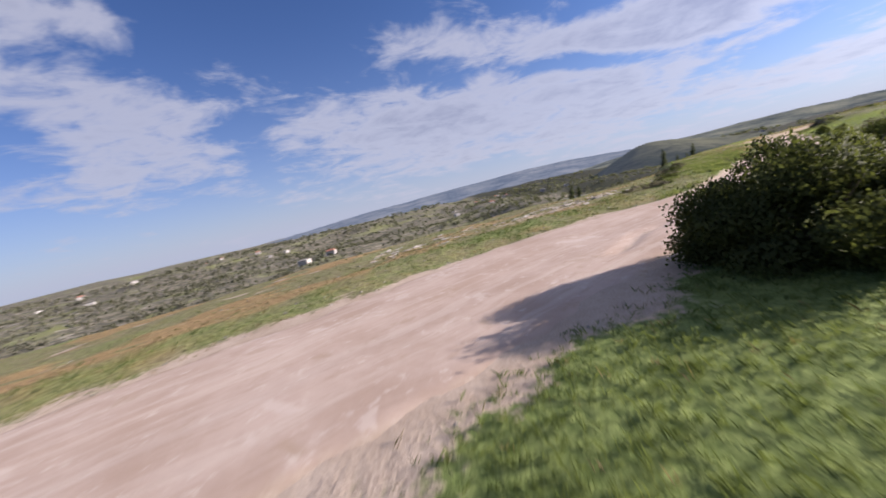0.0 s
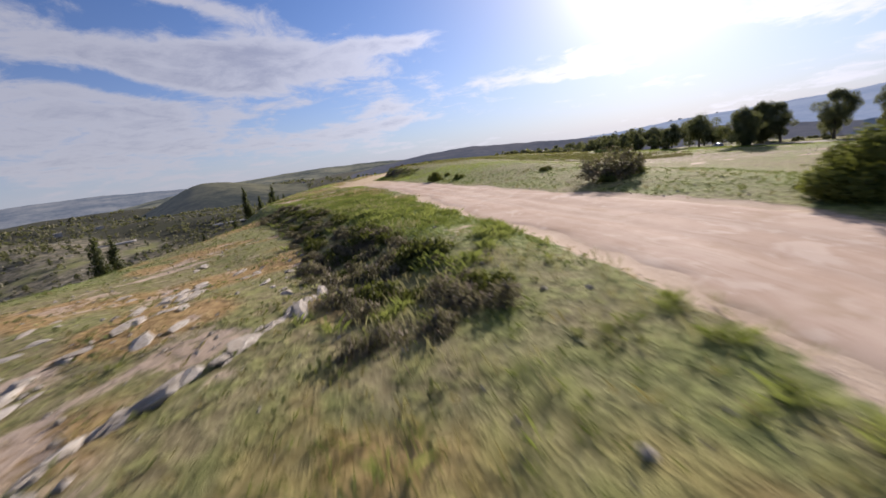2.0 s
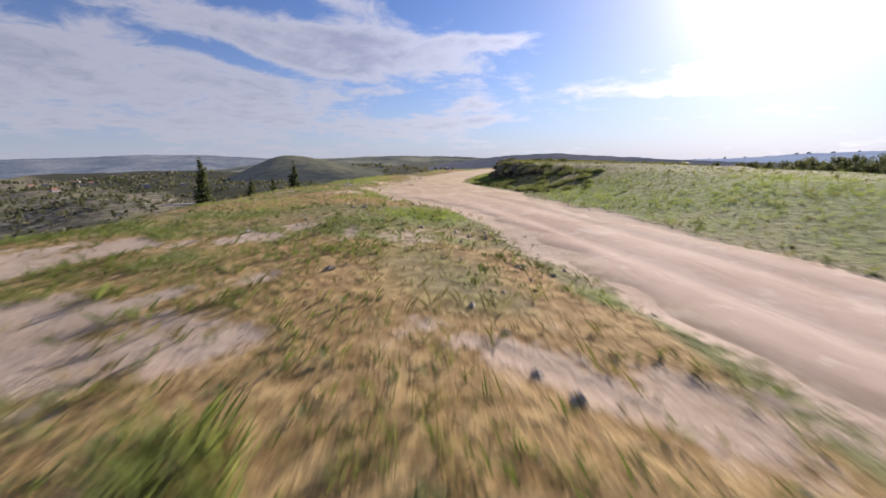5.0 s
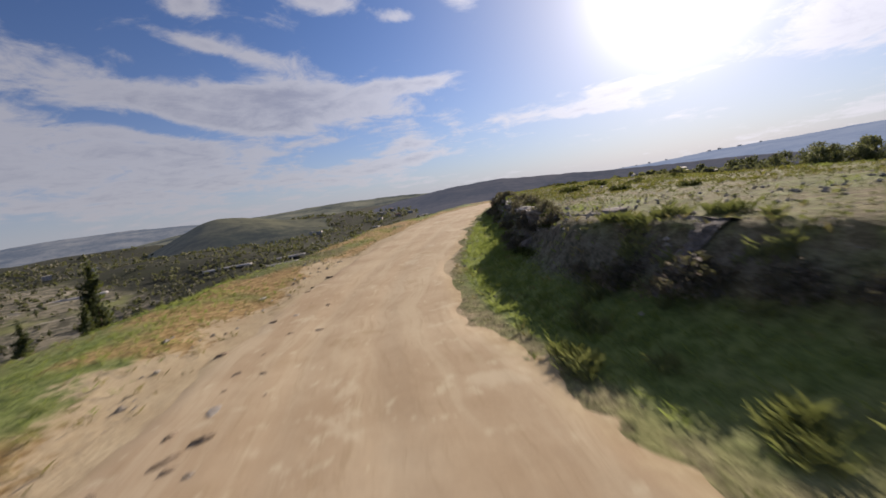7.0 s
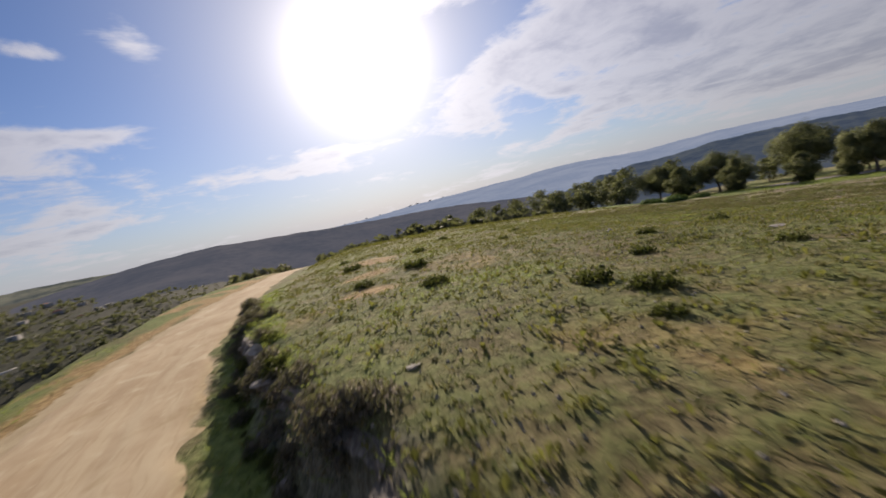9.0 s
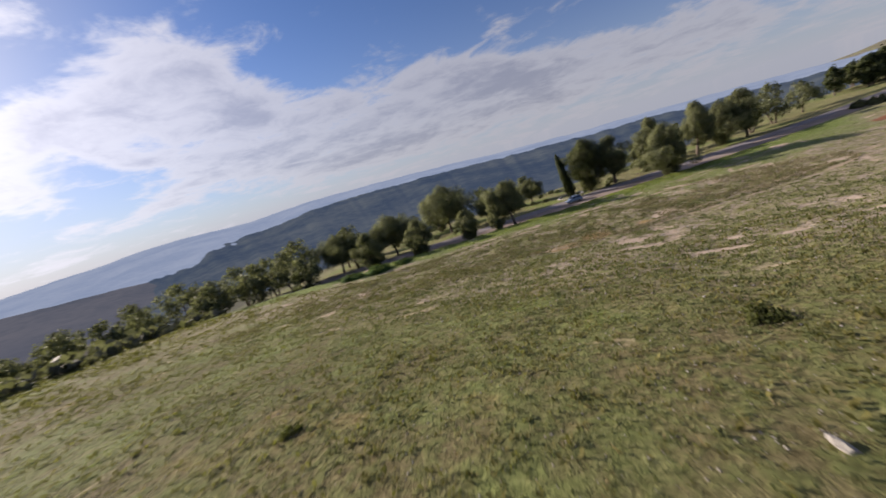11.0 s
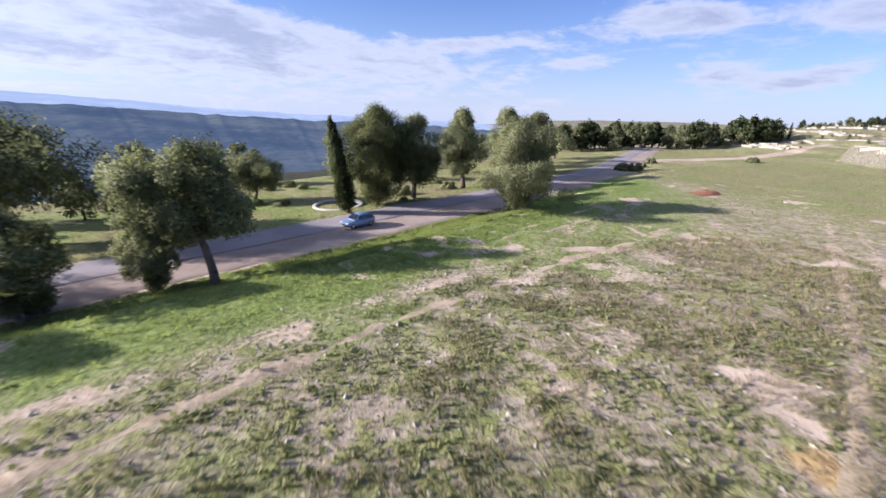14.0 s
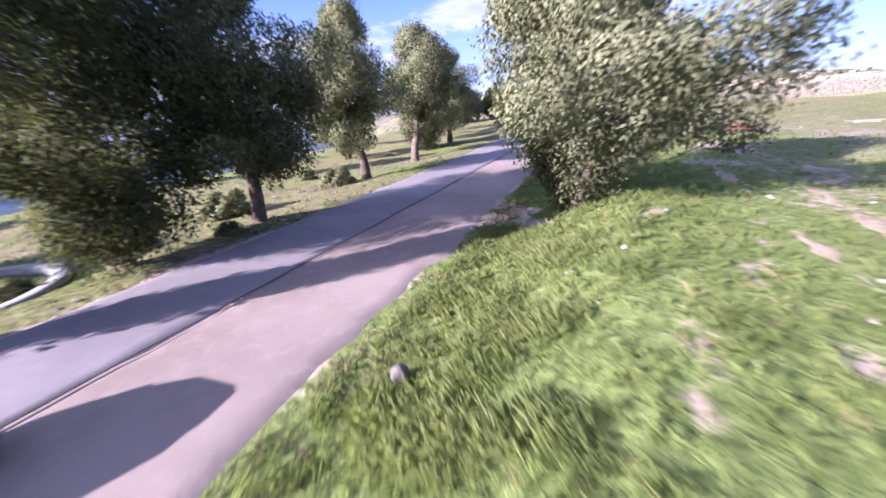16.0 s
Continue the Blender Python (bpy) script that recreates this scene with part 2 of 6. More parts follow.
M_LEDGE = speckled("ledge_rock", (0.075, 0.066, 0.055), (0.33, 0.30, 0.262), 1.3, 0.95, 7, 1.0, 0.10)
M_TERRACE = speckled("terrace_stone", (0.19, 0.17, 0.14), (0.37, 0.34, 0.29), 1.2, 0.95, 9, 0.8, 0.06)
M_CONCRETE = speckled("pale_concrete", (0.288, 0.274, 0.245), (0.418, 0.403, 0.374), 1.2, 0.9, 18)
M_REDSOIL = speckled("red_soil", (0.12, 0.052, 0.030), (0.22, 0.100, 0.058), 1.6, 0.98, 16, 0.8, 0.06)
M_SCRUB = leaf_material("far_scrub", (0.060, 0.060, 0.044), (0.19, 0.18, 0.13), 0.3)


# ---- the lie of the land ----
def smooth(a, b, v):
    t = np.clip((v - a) / (b - a), 0, 1)
    return t * t * (3 - 2 * t)


def wobble(x, y, size, seed=0):
    """Smooth value noise in -1..1 with cells of that many metres."""
    x, y = np.asarray(x, float) / size + 17.3 * seed, np.asarray(y, float) / size - 9.1 * seed
    ix, iy = np.floor(x), np.floor(y)
    fx, fy = x - ix, y - iy
    fx, fy = fx * fx * (3 - 2 * fx), fy * fy * (3 - 2 * fy)

    def corner(a, b):
        h = np.sin(a * 127.1 + b * 311.7 + seed * 74.7) * 43758.5453
        return (h - np.floor(h)) * 2 - 1

    low = corner(ix, iy) * (1 - fx) + corner(ix + 1, iy) * fx
    high = corner(ix, iy + 1) * (1 - fx) + corner(ix + 1, iy + 1) * fx
    return low * (1 - fy) + high * fy


def along(x, y, line, *columns):
    """Distance to a line of points (positive to its left), and the columns' values beside the nearest place."""
    x, y = np.asarray(x, float), np.asarray(y, float)
    best, side = np.full(x.shape, 1e9), np.ones(x.shape)
    values = [np.zeros(x.shape) for _ in columns]
    for k in range(len(line) - 1):
        (ax, ay), (bx, by) = line[k], line[k + 1]
        dx, dy = bx - ax, by - ay
        t = np.clip(((x - ax) * dx + (y - ay) * dy) / (dx * dx + dy * dy), 0, 1)
        gx, gy = x - ax - t * dx, y - ay - t * dy
        d = np.hypot(gx, gy)
        near = d < best
        best = np.where(near, d, best)
        side = np.where(near, np.sign(dx * gy - dy * gx), side)
        for v, c in zip(values, columns):
            np.copyto(v, c[k] * (1 - t) + c[k + 1] * t, where=near)
    return (best * side, *values)


def rounded(line, *columns, rounds=2):
    """The line with its corners cut, and its columns with it."""
    pts = np.column_stack([np.array(line, float), *[np.array(c, float) for c in columns]])
    for _ in range(rounds):
        a, b = pts[:-1], pts[1:]
        cut = np.empty((2 * len(a), pts.shape[1]))
        cut[0::2], cut[1::2] = 0.75 * a + 0.25 * b, 0.25 * a + 0.75 * b
        pts = np.vstack([pts[:1], cut, pts[-1:]])
    return [tuple(p) for p in pts[:, :2]], *[list(pts[:, 2 + k]) for k in range(len(columns))]


# the dirt track: x, y, half width, height
TRACK_ROWS = [(-90, -32, 6, 0.2), (-39.7, -4.6, 6.2, 0.2), (-13.6, 9.8, 6.7, 0.3), (-1.5, 16.2, 7.0, 0.4), (7.5, 22.3, 6.6, 0.5), (14.5, 26.2, 4.8, 0.6),
              (20, 27.6, 4.0, 0.6), (27, 30.4, 3.7, 0.6), (35, 35.8, 4.1, 0.6), (42, 43.2, 3.8, 0.5), (50, 50.5, 3.5, 0.4), (58, 57.5, 3.1, 0.3), (67.3, 67.3, 2.7, 0.3),
              (76.8, 78.3, 2.3, 0.4), (82, 84.6, 2.6, 0.35), (86, 90.2, 5.0, 0.3), (92.8, 98.3, 4.6, 0.1), (103.3, 107.3, 3.7, -0.1), (119, 114.6, 3.9, 0.0), (140, 123.2, 4.0, 0.0),
              (160, 128.6, 3.5, -0.2), (185, 131.4, 3.0, -0.9), (220, 134, 2.8, -2.4), (290, 140, 2.8, -7)]
TRACK, TRACK_HALF, TRACK_Z = rounded([r[:2] for r in TRACK_ROWS], [r[2] for r in TRACK_ROWS], [r[3] for r in TRACK_ROWS])
BRANCH, BRANCH_HALF = rounded([(14, 27), (20, 24.5), (25, 19.5), (28, 10), (30, -8), (26, -40)], [4, 4, 4.2, 4, 3.5, 3.5])
# the paved road: x, y, half width, height
ROAD_ROWS = [(330, 118, 3.3, -8.5), (262, 78, 3.3, -7.4), (208, 46.3, 3.2, -6.7), (180, 26.4, 3.7, -6.35), (163, 13.0, 3.9, -6.3), (147, 1, 3.7, -6.2), (128, -14, 3.7, -6.0),
             (108, -34, 3.7, -5.8), (84, -62, 3.6, -5.4), (50, -100, 3.6, -5)]
ROAD, ROAD_HALF, ROAD_Z = rounded([r[:2] for r in ROAD_ROWS], [r[2] for r in ROAD_ROWS], [r[3] for r in ROAD_ROWS])
# where the land begins to fall into the valley on the far side of the track
EDGE, = rounded([(-900, -300), (-160, 0), (-40, 46), (-8, 62), (20, 70), (54, 84), (72, 100), (84, 111), (97, 115), (109, 119.5), (124, 126), (137, 130), (173, 139), (205, 144), (330, 168), (900, 290)])
# the edge of the grassed berm beside the track
BERM, = rounded([(22.3, 36), (29.8, 45.2), (34.4, 50.7), (42.4, 60.8), (50.4, 72.8), (56.4, 82.8), (60.4, 91.6)])
# the foot of the rock bank
BANK, = rounded([(92, 89), (97.5, 92.5), (102.5, 97.5), (109, 101.6), (115.5, 104.4), (122, 107.6), (130, 111.6), (137, 115), (147.5, 120), (160, 123.6), (178, 126)])


def far_land(x, y):
    """Valleys and hills round about, away from the plateau."""
    r = np.hypot(x - 110, y - 70)
    az = np.degrees(np.arctan2(-(x - 110), y - 70))           # left of +y
    swell = 12 * wobble(x, y, 260, 3) + 7 * wobble(x, y, 90, 4) + 2.2 * wobble(x, y, 34, 5)
    north = -60 + 22 * smooth(150, 700, r) + 12 * smooth(650, 1300, r) - 30 * smooth(1500, 2400, r)
    north = north - (6 + 44 * smooth(260, 620, r)) * smooth(-58, -78, az)
    south = -100 - 60 * smooth(500, 1500, r)
    west = -9 + 3 * smooth(150, 900, r)
    to_south = np.clip(smooth(-86, -112, az) + smooth(158, 172, az), 0, 1)
    to_west = smooth(62, 84, az) * (1 - smooth(140, 166, az))
    z = north * (1 - to_south) * (1 - to_west) + south * to_south + west * to_west
    return z + swell * smooth(60, 500, r) * (1 - 0.75 * to_west)


def land(x, y):
    x, y = np.asarray(x, float), np.asarray(y, float)
    # plateau field, sloping down to the road in the south
    yy = y + 0.59 * np.clip(150 - x, 0, 400)
    field = np.interp(yy, [0, 20, 36, 57, 66, 84, 97, 112, 200], [-5.5, -5.35, -5.2, -4.45, -3.4, -0.6, 1.35, 1.9, 1.9])
    field = field - 0.042 * np.clip(x - 152, 0, 200) * smooth(40, 100, yy)
    field = field + 0.16 * wobble(x, y, 9, 1) + 0.08 * wobble(x, y, 3.4, 2) + 0.04 * wobble(x, y, 1.5, 6)
    hill = 15.5 * np.exp(-(((x + 62) / 80) ** 2 + ((y + 95) / 52) ** 2)) * smooth(75, 10, x)
    steps = hill + 0.3 * np.tanh(np.sin(hill * 2.4 + 0.4 * wobble(x, y, 25, 8)) * 3) * smooth(1, 3, hill)
    field = field + steps
    # the land on the valley side of the track
    t, half, tz = along(x, y, TRACK, TRACK_HALF, TRACK_Z)
    left = tz + 0.35 * smooth(0, 5, t - half) - 0.05 * np.clip(t - half - 6, 0, 80) + 0.14 * wobble(x, y, 7, 11) + 0.07 * wobble(x, y, 2.6, 12) + 0.035 * wobble(x, y, 1.2, 13)
    b, = along(x, y, BERM)
    on_berm = smooth(22, 32, x) * smooth(66, 52, x)
    left = left + on_berm * (0.34 * smooth(-9, -1.4, b) - 1.15 * smooth(-1.6, 3.2, b)) * smooth(40, 12, np.abs(b)) * smooth(-14, -8, b)
    # the bank on the field side
    k, = along(x, y, BANK)
    has = smooth(90, 100, x) * smooth(186, 140, x)
    ditch = tz - 0.06 * has * smooth(0.3, 1.2, -t - half) + 0.55 * has * smooth(1.2, 4.5, -t - half) + 0.10 * wobble(x, y, 2.2, 14)
    plain = tz + (field - tz) * smooth(0.3, 13, -t - half)
    ragged = 0.5 * wobble(x, y, 3.1, 15) + 0.3 * wobble(x, y, 1.3, 16)
    banked = ditch + (field + 0.15 - ditch) * smooth(0.0, 1.15 + 8.0 * smooth(107, 97, x), -k + ragged)
    right = plain * (1 - has) + banked * has
    top = np.where(t > 0, left, right)
    blend = smooth(0.0, 1.2, np.abs(t) - half)
    rut = -0.05 * np.exp(-((np.abs(t) - 0.95) / 0.35) ** 2)
    top = (tz + rut) * (1 - blend) + top * blend
    # a short washed-out gully in the track
    w, = along(x, y, [(13.8, 22.0), (11.9, 21.4), (10.6, 19.9), (9.2, 18.6)])
    top = top - 0.16 * np.exp(-(w / 0.3) ** 2)
    # the branch track
    v, vh = along(x, y, BRANCH, BRANCH_HALF)
    flat = smooth(2.5, 0.0, np.abs(v) - vh) * smooth(0, 1.5, np.abs(t) - half)
    top = top * (1 - flat) + (0.62 + 0.02 * v) * flat
    # the paved road and the land beyond it
    d, rh, rz = along(x, y, ROAD, ROAD_HALF, ROAD_Z)
    on_road = smooth(6.5, 1.2, np.abs(d) - rh)
    beyond = rz - 0.35 * smooth(1, 4, d - rh) - 0.045 * np.clip(d - rh - 3, 0, 200) + 0.2 * wobble(x, y, 7, 21) + 0.08 * wobble(x, y, 2.4, 22)
    top = np.where(d > 0, beyond, top)
    top = top * (1 - on_road) + (rz - 0.04) * on_road
    # falling away on both sides
    e, = along(x, y, EDGE)
    e = e + 1.4 * wobble(x, y, 9, 31) + 0.6 * wobble(x, y, 3.5, 32)
    drop = 0.52 * np.clip(e, 0, None) * smooth(-3, 10, e) + 0.8 * wobble(x, y, 14, 33) * smooth(4, 30, e)
    drop = drop + 0.38 * np.clip(d - 34 - 5 * wobble(x, y, 30, 34), 0, None) * smooth(34, 60, d)
    out = np.hypot(x - 110, y - 60)
    drop = drop + 0.05 * np.clip(x - 205, 0, None) * smooth(205, 260, x) + 0.42 * np.clip(x - 290, 0, None) * smooth(285, 320, x)
    z = top - drop
    w = far_land(x, y)
    far = smooth(150, 420, out)
    low = np.maximum(z, w)
    gap = np.clip(6 - np.abs(z - w), 0, 6)
    low = low + gap * gap / 24 * (drop > 1)
    mixed = z * (1 - far) + w * far
    return np.where(drop > 1.0, np.maximum(low * (1 - far) + w * far, np.minimum(low, w)), np.where(far > 0, mixed, z))


def ground_at(x, y):
    return float(land(np.array([float(x)]), np.array([float(y)]))[0])


def steps_out(start, step, end, growth):
    out, v = [], start
    while v < end:
        step *= growth
        v += step
        out.append(v)
    return out


def part(name, bm, mat, parent=None, label="", smooth_faces=True):
    me = bpy.data.meshes.new(name)
    bm.to_mesh(me)
    bm.free()
    if smooth_faces:
        me.polygons.foreach_set("use_smooth", [True] * len(me.polygons))
    me.materials.append(mat)
    ob = new(name, me)
    if parent is not None:
        ob.parent = parent
    return tagged(ob, label)


def mesh_part(name, verts, faces, mat, parent=None, label="", smooth_faces=True):
    me = bpy.data.meshes.new(name)
    me.from_pydata([tuple(v) for v in verts], [], [tuple(int(i) for i in f) for f in faces])
    if smooth_faces:
        me.polygons.foreach_set("use_smooth", [True] * len(me.polygons))
    me.materials.append(mat)
    ob = new(name, me)
    if parent is not None:
        ob.parent = parent
    return tagged(ob, label)


def quads_mesh(name, verts, quads, mat, smooth_faces=True):
    """A mesh straight from numpy arrays of corners and of four-cornered (or three-cornered) faces."""
    me = bpy.data.meshes.new(name)
    verts, quads = np.asarray(verts, np.float32), np.asarray(quads, np.int32)
    me.vertices.add(len(verts))
    me.vertices.foreach_set("co", verts.ravel())
    me.loops.add(quads.size)
    me.loops.foreach_set("vertex_index", quads.ravel())
    me.polygons.add(len(quads))
    me.polygons.foreach_set("loop_start", np.arange(len(quads), dtype=np.int32) * quads.shape[1])
    me.polygons.foreach_set("use_smooth", np.full(len(quads), smooth_faces))
    me.update(calc_edges=True)
    me.materials.append(mat)
    return me


# ---- ground cover zones, 0 to 1 ----
def bare(x, y):
    """How bare and sandy the ground is."""
    t, half = along(x, y, TRACK, TRACK_HALF)
    v, vh = along(x, y, BRANCH, BRANCH_HALF)
    d, rh = along(x, y, ROAD, ROAD_HALF)
    e, = along(x, y, EDGE)
    n = wobble(x, y, 2.3, 41) * 0.55 + wobble(x, y, 6, 42) * 0.6 + wobble(x, y, 0.9, 43) * 0.3
    s = smooth(1.6, -0.4, np.abs(t) - half + 0.8 * n + 0.9 * (t < 0) * smooth(84, 92, x))
    s = np.maximum(s, smooth(1.6, -0.4, np.abs(v) - vh + 0.8 * n))
    # worn soil along the rims
    rimmed = (np.abs(t) > half) & (x < 30) & ((t < 0) | (x < -4))
    s = np.maximum(s, np.where(rimmed, 0.66 * smooth(3.4, 0.4, np.abs(t) - half + 2.2 * n), 0))
    # bare soil on the verge and in the field
    for px, py, rx, ry in ((159.9, 23.3, 0.9, 0.35), (156.0, 22.7, 0.8, 0.45), (161.0, 24.5, 0.6, 0.35), (158.6, 25.4, 0.9, 0.4), (158.6, 30.2, 2.4, 1.2), (156.6, 31.2, 1.5, 0.7), (167.0, 28.1, 1.3, 0.6), (162.6, 28.8, 1.2, 0.5), (158.3, 22.3, 1.1, 0.45),
                           (153.0, 25.5, 1.2, 0.5), (163.0, 35.6, 1.2, 0.7), (152.0, 30.5, 2.5, 0.8), (150.6, 55.4, 2.2, 0.8), (157.3, 58.8, 1.7, 0.8), (154.6, 57.9, 1.8, 0.7), (146.6, 53.2, 2.2, 0.8),
                           (155.3, 71.6, 1.1, 0.6), (160.1, 73.0, 1.1, 0.5), (168.6, 65.9, 1.8, 0.5), (172.8, 66.4, 1.6, 0.5), (151.8, 113.0, 1.0, 0.7), (107.6, 98.2, 2.2, 1.1), (116.5, 102.0, 1.8, 0.6), (121.0, 104.4, 1.6, 0.5), (125.0, 106.6, 1.8, 0.5), (146.4, 112.4, 1.2, 0.6),
                           (71.2, 82.0, 1.9, 0.9), (69.6, 82.4, 1.6, 0.7), (78.7, 88.1, 1.5, 0.7), (76.4, 84.4, 1.2, 0.6), (72.0, 86.6, 1.2, 0.5), (30.6, 42.8, 2.2, 0.7), (33.4, 43.6, 2.4, 0.8), (36.4, 44.6, 2.0, 0.7), (39.0, 46.0, 1.8, 0.7), (104.0, 96.0, 2.2, 1.0), (107.5, 98.6, 1.6, 0.8)):
        s = np.maximum(s, (0.46 + 0.20 * (x > 145) * (y < 34)) * smooth(1.3, 0.2, np.hypot((x - px) / rx, (y - py) / ry) + 0.5 * n))
    # stony strips left of the track
    left = (t > half) & (x > 60)
    s = np.maximum(s, np.where(left, 0.72 * smooth(4.0, 0.8, t - half + 1.6 * n) * smooth(80, 88, x) * smooth(124, 108, x), 0))
    s = np.maximum(s, np.where((t > half) & (x > 58) & (x < 84), 0.75 * smooth(0.0, 0.6, n), 0))
    lower = (t > half + 9) & (x < 62)
    s = np.maximum(s, np.where(lower, 0.62 * smooth(0.05, 0.75, 0.6 * n + 0.5 * wobble(x, y, 1.3, 49) + 0.15) * smooth(0, -4, e + 3), 0))
    for wheel in ([(118, 22.5), (131.2, 33.4), (147.5, 46.9), (156.2, 53.0), (162.8, 56.8), (172, 63)], [(120, 27), (138.8, 43.1), (146.5, 48.5), (154.8, 53.9), (159.7, 57.1), (170, 64)]):
        r_, = along(x, y, wheel)
        s = np.maximum(s, 0.56 * np.exp(-(r_ / 0.9) ** 2) * (0.75 + 0.5 * n))
    for px, py, r in ((71.1, 81.3, 1.4), (70.3, 82.9, 1.2), (70.1, 85.8, 1.0), (72.6, 80.3, 1.0), (79.5, 86.6, 1.8), (84.5, 91.5, 2.2)):
        s = np.maximum(s, np.where(t > half - 1, 0.60 * smooth(1.25, 0.2, np.hypot(x - px, y - py) / r + 0.8 * n), 0))
    worn = wobble(x, y, 1.2, 56) * 0.55 + wobble(x, y, 3.3, 57) * 0.55 + wobble(x, y, 0.6, 58) * 0.25
    c_ = d + rh
    s = np.maximum(s, np.where((c_ < -4.5) & (c_ > -26), 0.52 * smooth(0.05, 0.55, worn) * smooth(130, 142, x) * smooth(167, 161, x), 0))
    # the field: paler patches, tyre lines and the bare strip above the verge
    field = (t < -half) & (d < -rh)
    s = np.maximum(s, np.where(field, (0.45 + 0.25 * smooth(85, 70, y)) * smooth(84, 108, x) * smooth(0.3, 0.9, wobble(x, y, 1.5, 46) * 0.6 + wobble(x, y, 5, 47) * 0.45 + 0.15), 0))
    c = d + rh                                                   # distance from the road's near edge, negative towards the field
    strip = np.exp(-((c + 13.5 + 1.5 * wobble(x, y, 12, 44)) / 1.1) ** 2) * smooth(118, 130, x)
    s = np.maximum(s, np.where(field, strip * (0.4 + 0.4 * n), 0))
    s = np.maximum(s, smooth(0.7, -0.3, np.abs(d) - rh + 0.6 * n) * 0.75 * (c < 0.5))
    s = np.maximum(s, smooth(1.4, 0.4, np.abs(d) - rh + 0.5 * n) * 0.8 * (d > 0))
    white = 0.28 * np.exp(-(((x - 84) / 26) ** 2 + ((y + 40) / 13) ** 2)) + 0.6 * np.exp(-(((x - 40) / 40) ** 2 + ((y + 58 - 0.25 * (x - 40)) / 3.0) ** 2))
    s = np.maximum(s, np.clip(white * 1.6, 0, 1) * (d < -rh))
    return np.clip(s, 0, 1)


def lush(x, y):
    """How green the grass is."""
    t, half = along(x, y, TRACK, TRACK_HALF)
    d, rh = along(x, y, ROAD, ROAD_HALF)
    b, = along(x, y, BERM)
    n = wobble(x, y, 4.5, 51) * 0.6 + wobble(x, y, 12, 52) * 0.5
    c = d + rh
    low_ = (t < -half) * (c < -16) * smooth(84, 70, y) * smooth(112, 126, x)
    g = 0.38 + 0.3 * n - 0.2 * low_
    g = np.maximum(g, (0.62 + 0.3 * n) * (t < -half - 1) * smooth(102, 92, x) * smooth(10, 25, y))
    wide_ = 12 * smooth(166, 150, x)
    g = np.maximum(g, (0.95 - 0.32 * smooth(-7, -14, c)) * smooth(-15 - wide_, -11 - 0.6 * wide_, c + 1.4 * n) * (c < 2) * smooth(108, 128, x))
    g = np.maximum(g, smooth(-12, -6, b) * smooth(0.6, -0.6, b) * smooth(24, 34, x) * 0.9)
    g = np.maximum(g, (0.9 - 0.5 * smooth(3, 5, -t - half)) * smooth(7, 3.5, -t - half + n) * smooth(0, 1, -t - half) * smooth(92, 102, x) * smooth(190, 160, x))
    g = np.maximum(g, 0.9 * smooth(16, 8, np.hypot(x - 9, y - 6)))
    g = np.maximum(g, (0.5 + 0.25 * wobble(x, y, 2.1, 55)) * (t > half) * (x < 66) * smooth(13, 5, t - half + 3 * n))
    g = np.maximum(g, 0.7 * (d > rh) * smooth(-0.2, 0.6, n))
    g = np.maximum(g, (0.40 + 0.25 * n) * (t < -half) * smooth(78, 90, y) * smooth(100, 112, x))
    g = np.maximum(g, (0.62 + 0.4 * n) * (t > half + 1.5) * smooth(82, 87, x))
    g = np.maximum(g, 0.70 * smooth(0.0, 0.45, wobble(x, y, 3.2, 53) + 0.4 * wobble(x, y, 1.3, 54)) * (t > half + 0.6) * smooth(56, 64, x) * smooth(92, 82, x))
    g = np.maximum(g, np.exp(-(((x - 74.4) / 2.6) ** 2 + ((y - 83.4) / 2.2) ** 2)) * (t > half))
    return np.clip(g, 0, 1)


def ochre(x, y):
    """Orange-brown earth with dry herbs, beside the track."""
    t, half = along(x, y, TRACK, TRACK_HALF)
    e, = along(x, y, EDGE)
    n = wobble(x, y, 5, 61) * 0.7 + wobble(x, y, 1.8, 62) * 0.4
    o = np.maximum(smooth(-0.4, 0.45, n), 0.6 * smooth(0.5, -0.4, n) * smooth(56, 64, x) * smooth(94, 84, x)) * (t > half + 1) * smooth(6, 0, e) * 0.95
    o = np.maximum(o, 0.9 * np.exp(-((t - half - 1.2 + n) / 1.2) ** 2) * smooth(80, 95, x) * (t > 0))
    o = np.maximum(o, 0.8 * smooth(0.25, 0.7, n) * (t < -half) * smooth(60, 100, y) * 0.7)
    for px, py, r in ((164.0, 112.3, 4.6), (153.5, 111.9, 3.0), (147.0, 112.0, 2.4), (160.8, 112.0, 2.4), (164.6, 58.6, 2.6), (161.0, 55.0, 2.4), (156.0, 52.0, 1.8)):
        o = np.maximum(o, 1.3 * smooth(1.2, 0.1, np.hypot(x - px, y - py) / r + 0.4 * n))
    o = np.maximum(o, 0.75 * smooth(0.0, 0.5, wobble(x, y, 2.6, 63) + 0.5 * wobble(x, y, 1.1, 64)) * (t > half + 0.5) * smooth(14, 6, t - half) * smooth(30, 22, x))
    o = o * (1 - 0.45 * smooth(40, 34, x) * smooth(half + 8, half + 5, t))
    o = o * (1 - 0.8 * np.exp(-(((x - 74.4) / 2.4) ** 2 + ((y - 83.4) / 2.0) ** 2)))
    bm_, = along(x, y, BERM)
    o = o * (1 - smooth(-9, -6, bm_) * smooth(4, 1, bm_) * smooth(24, 32, x) * smooth(66, 56, x))
    return np.clip(o, 0, 1)


# ---- ground ----
m, tree, n, out = material("ground")
node, mth, mix, ramp, noise_tex = n
pos = node("ShaderNodeTexCoord").outputs["Object"]


def mask(name):
    return node("ShaderNodeAttribute", attribute_name=name).outputs["Fac"]


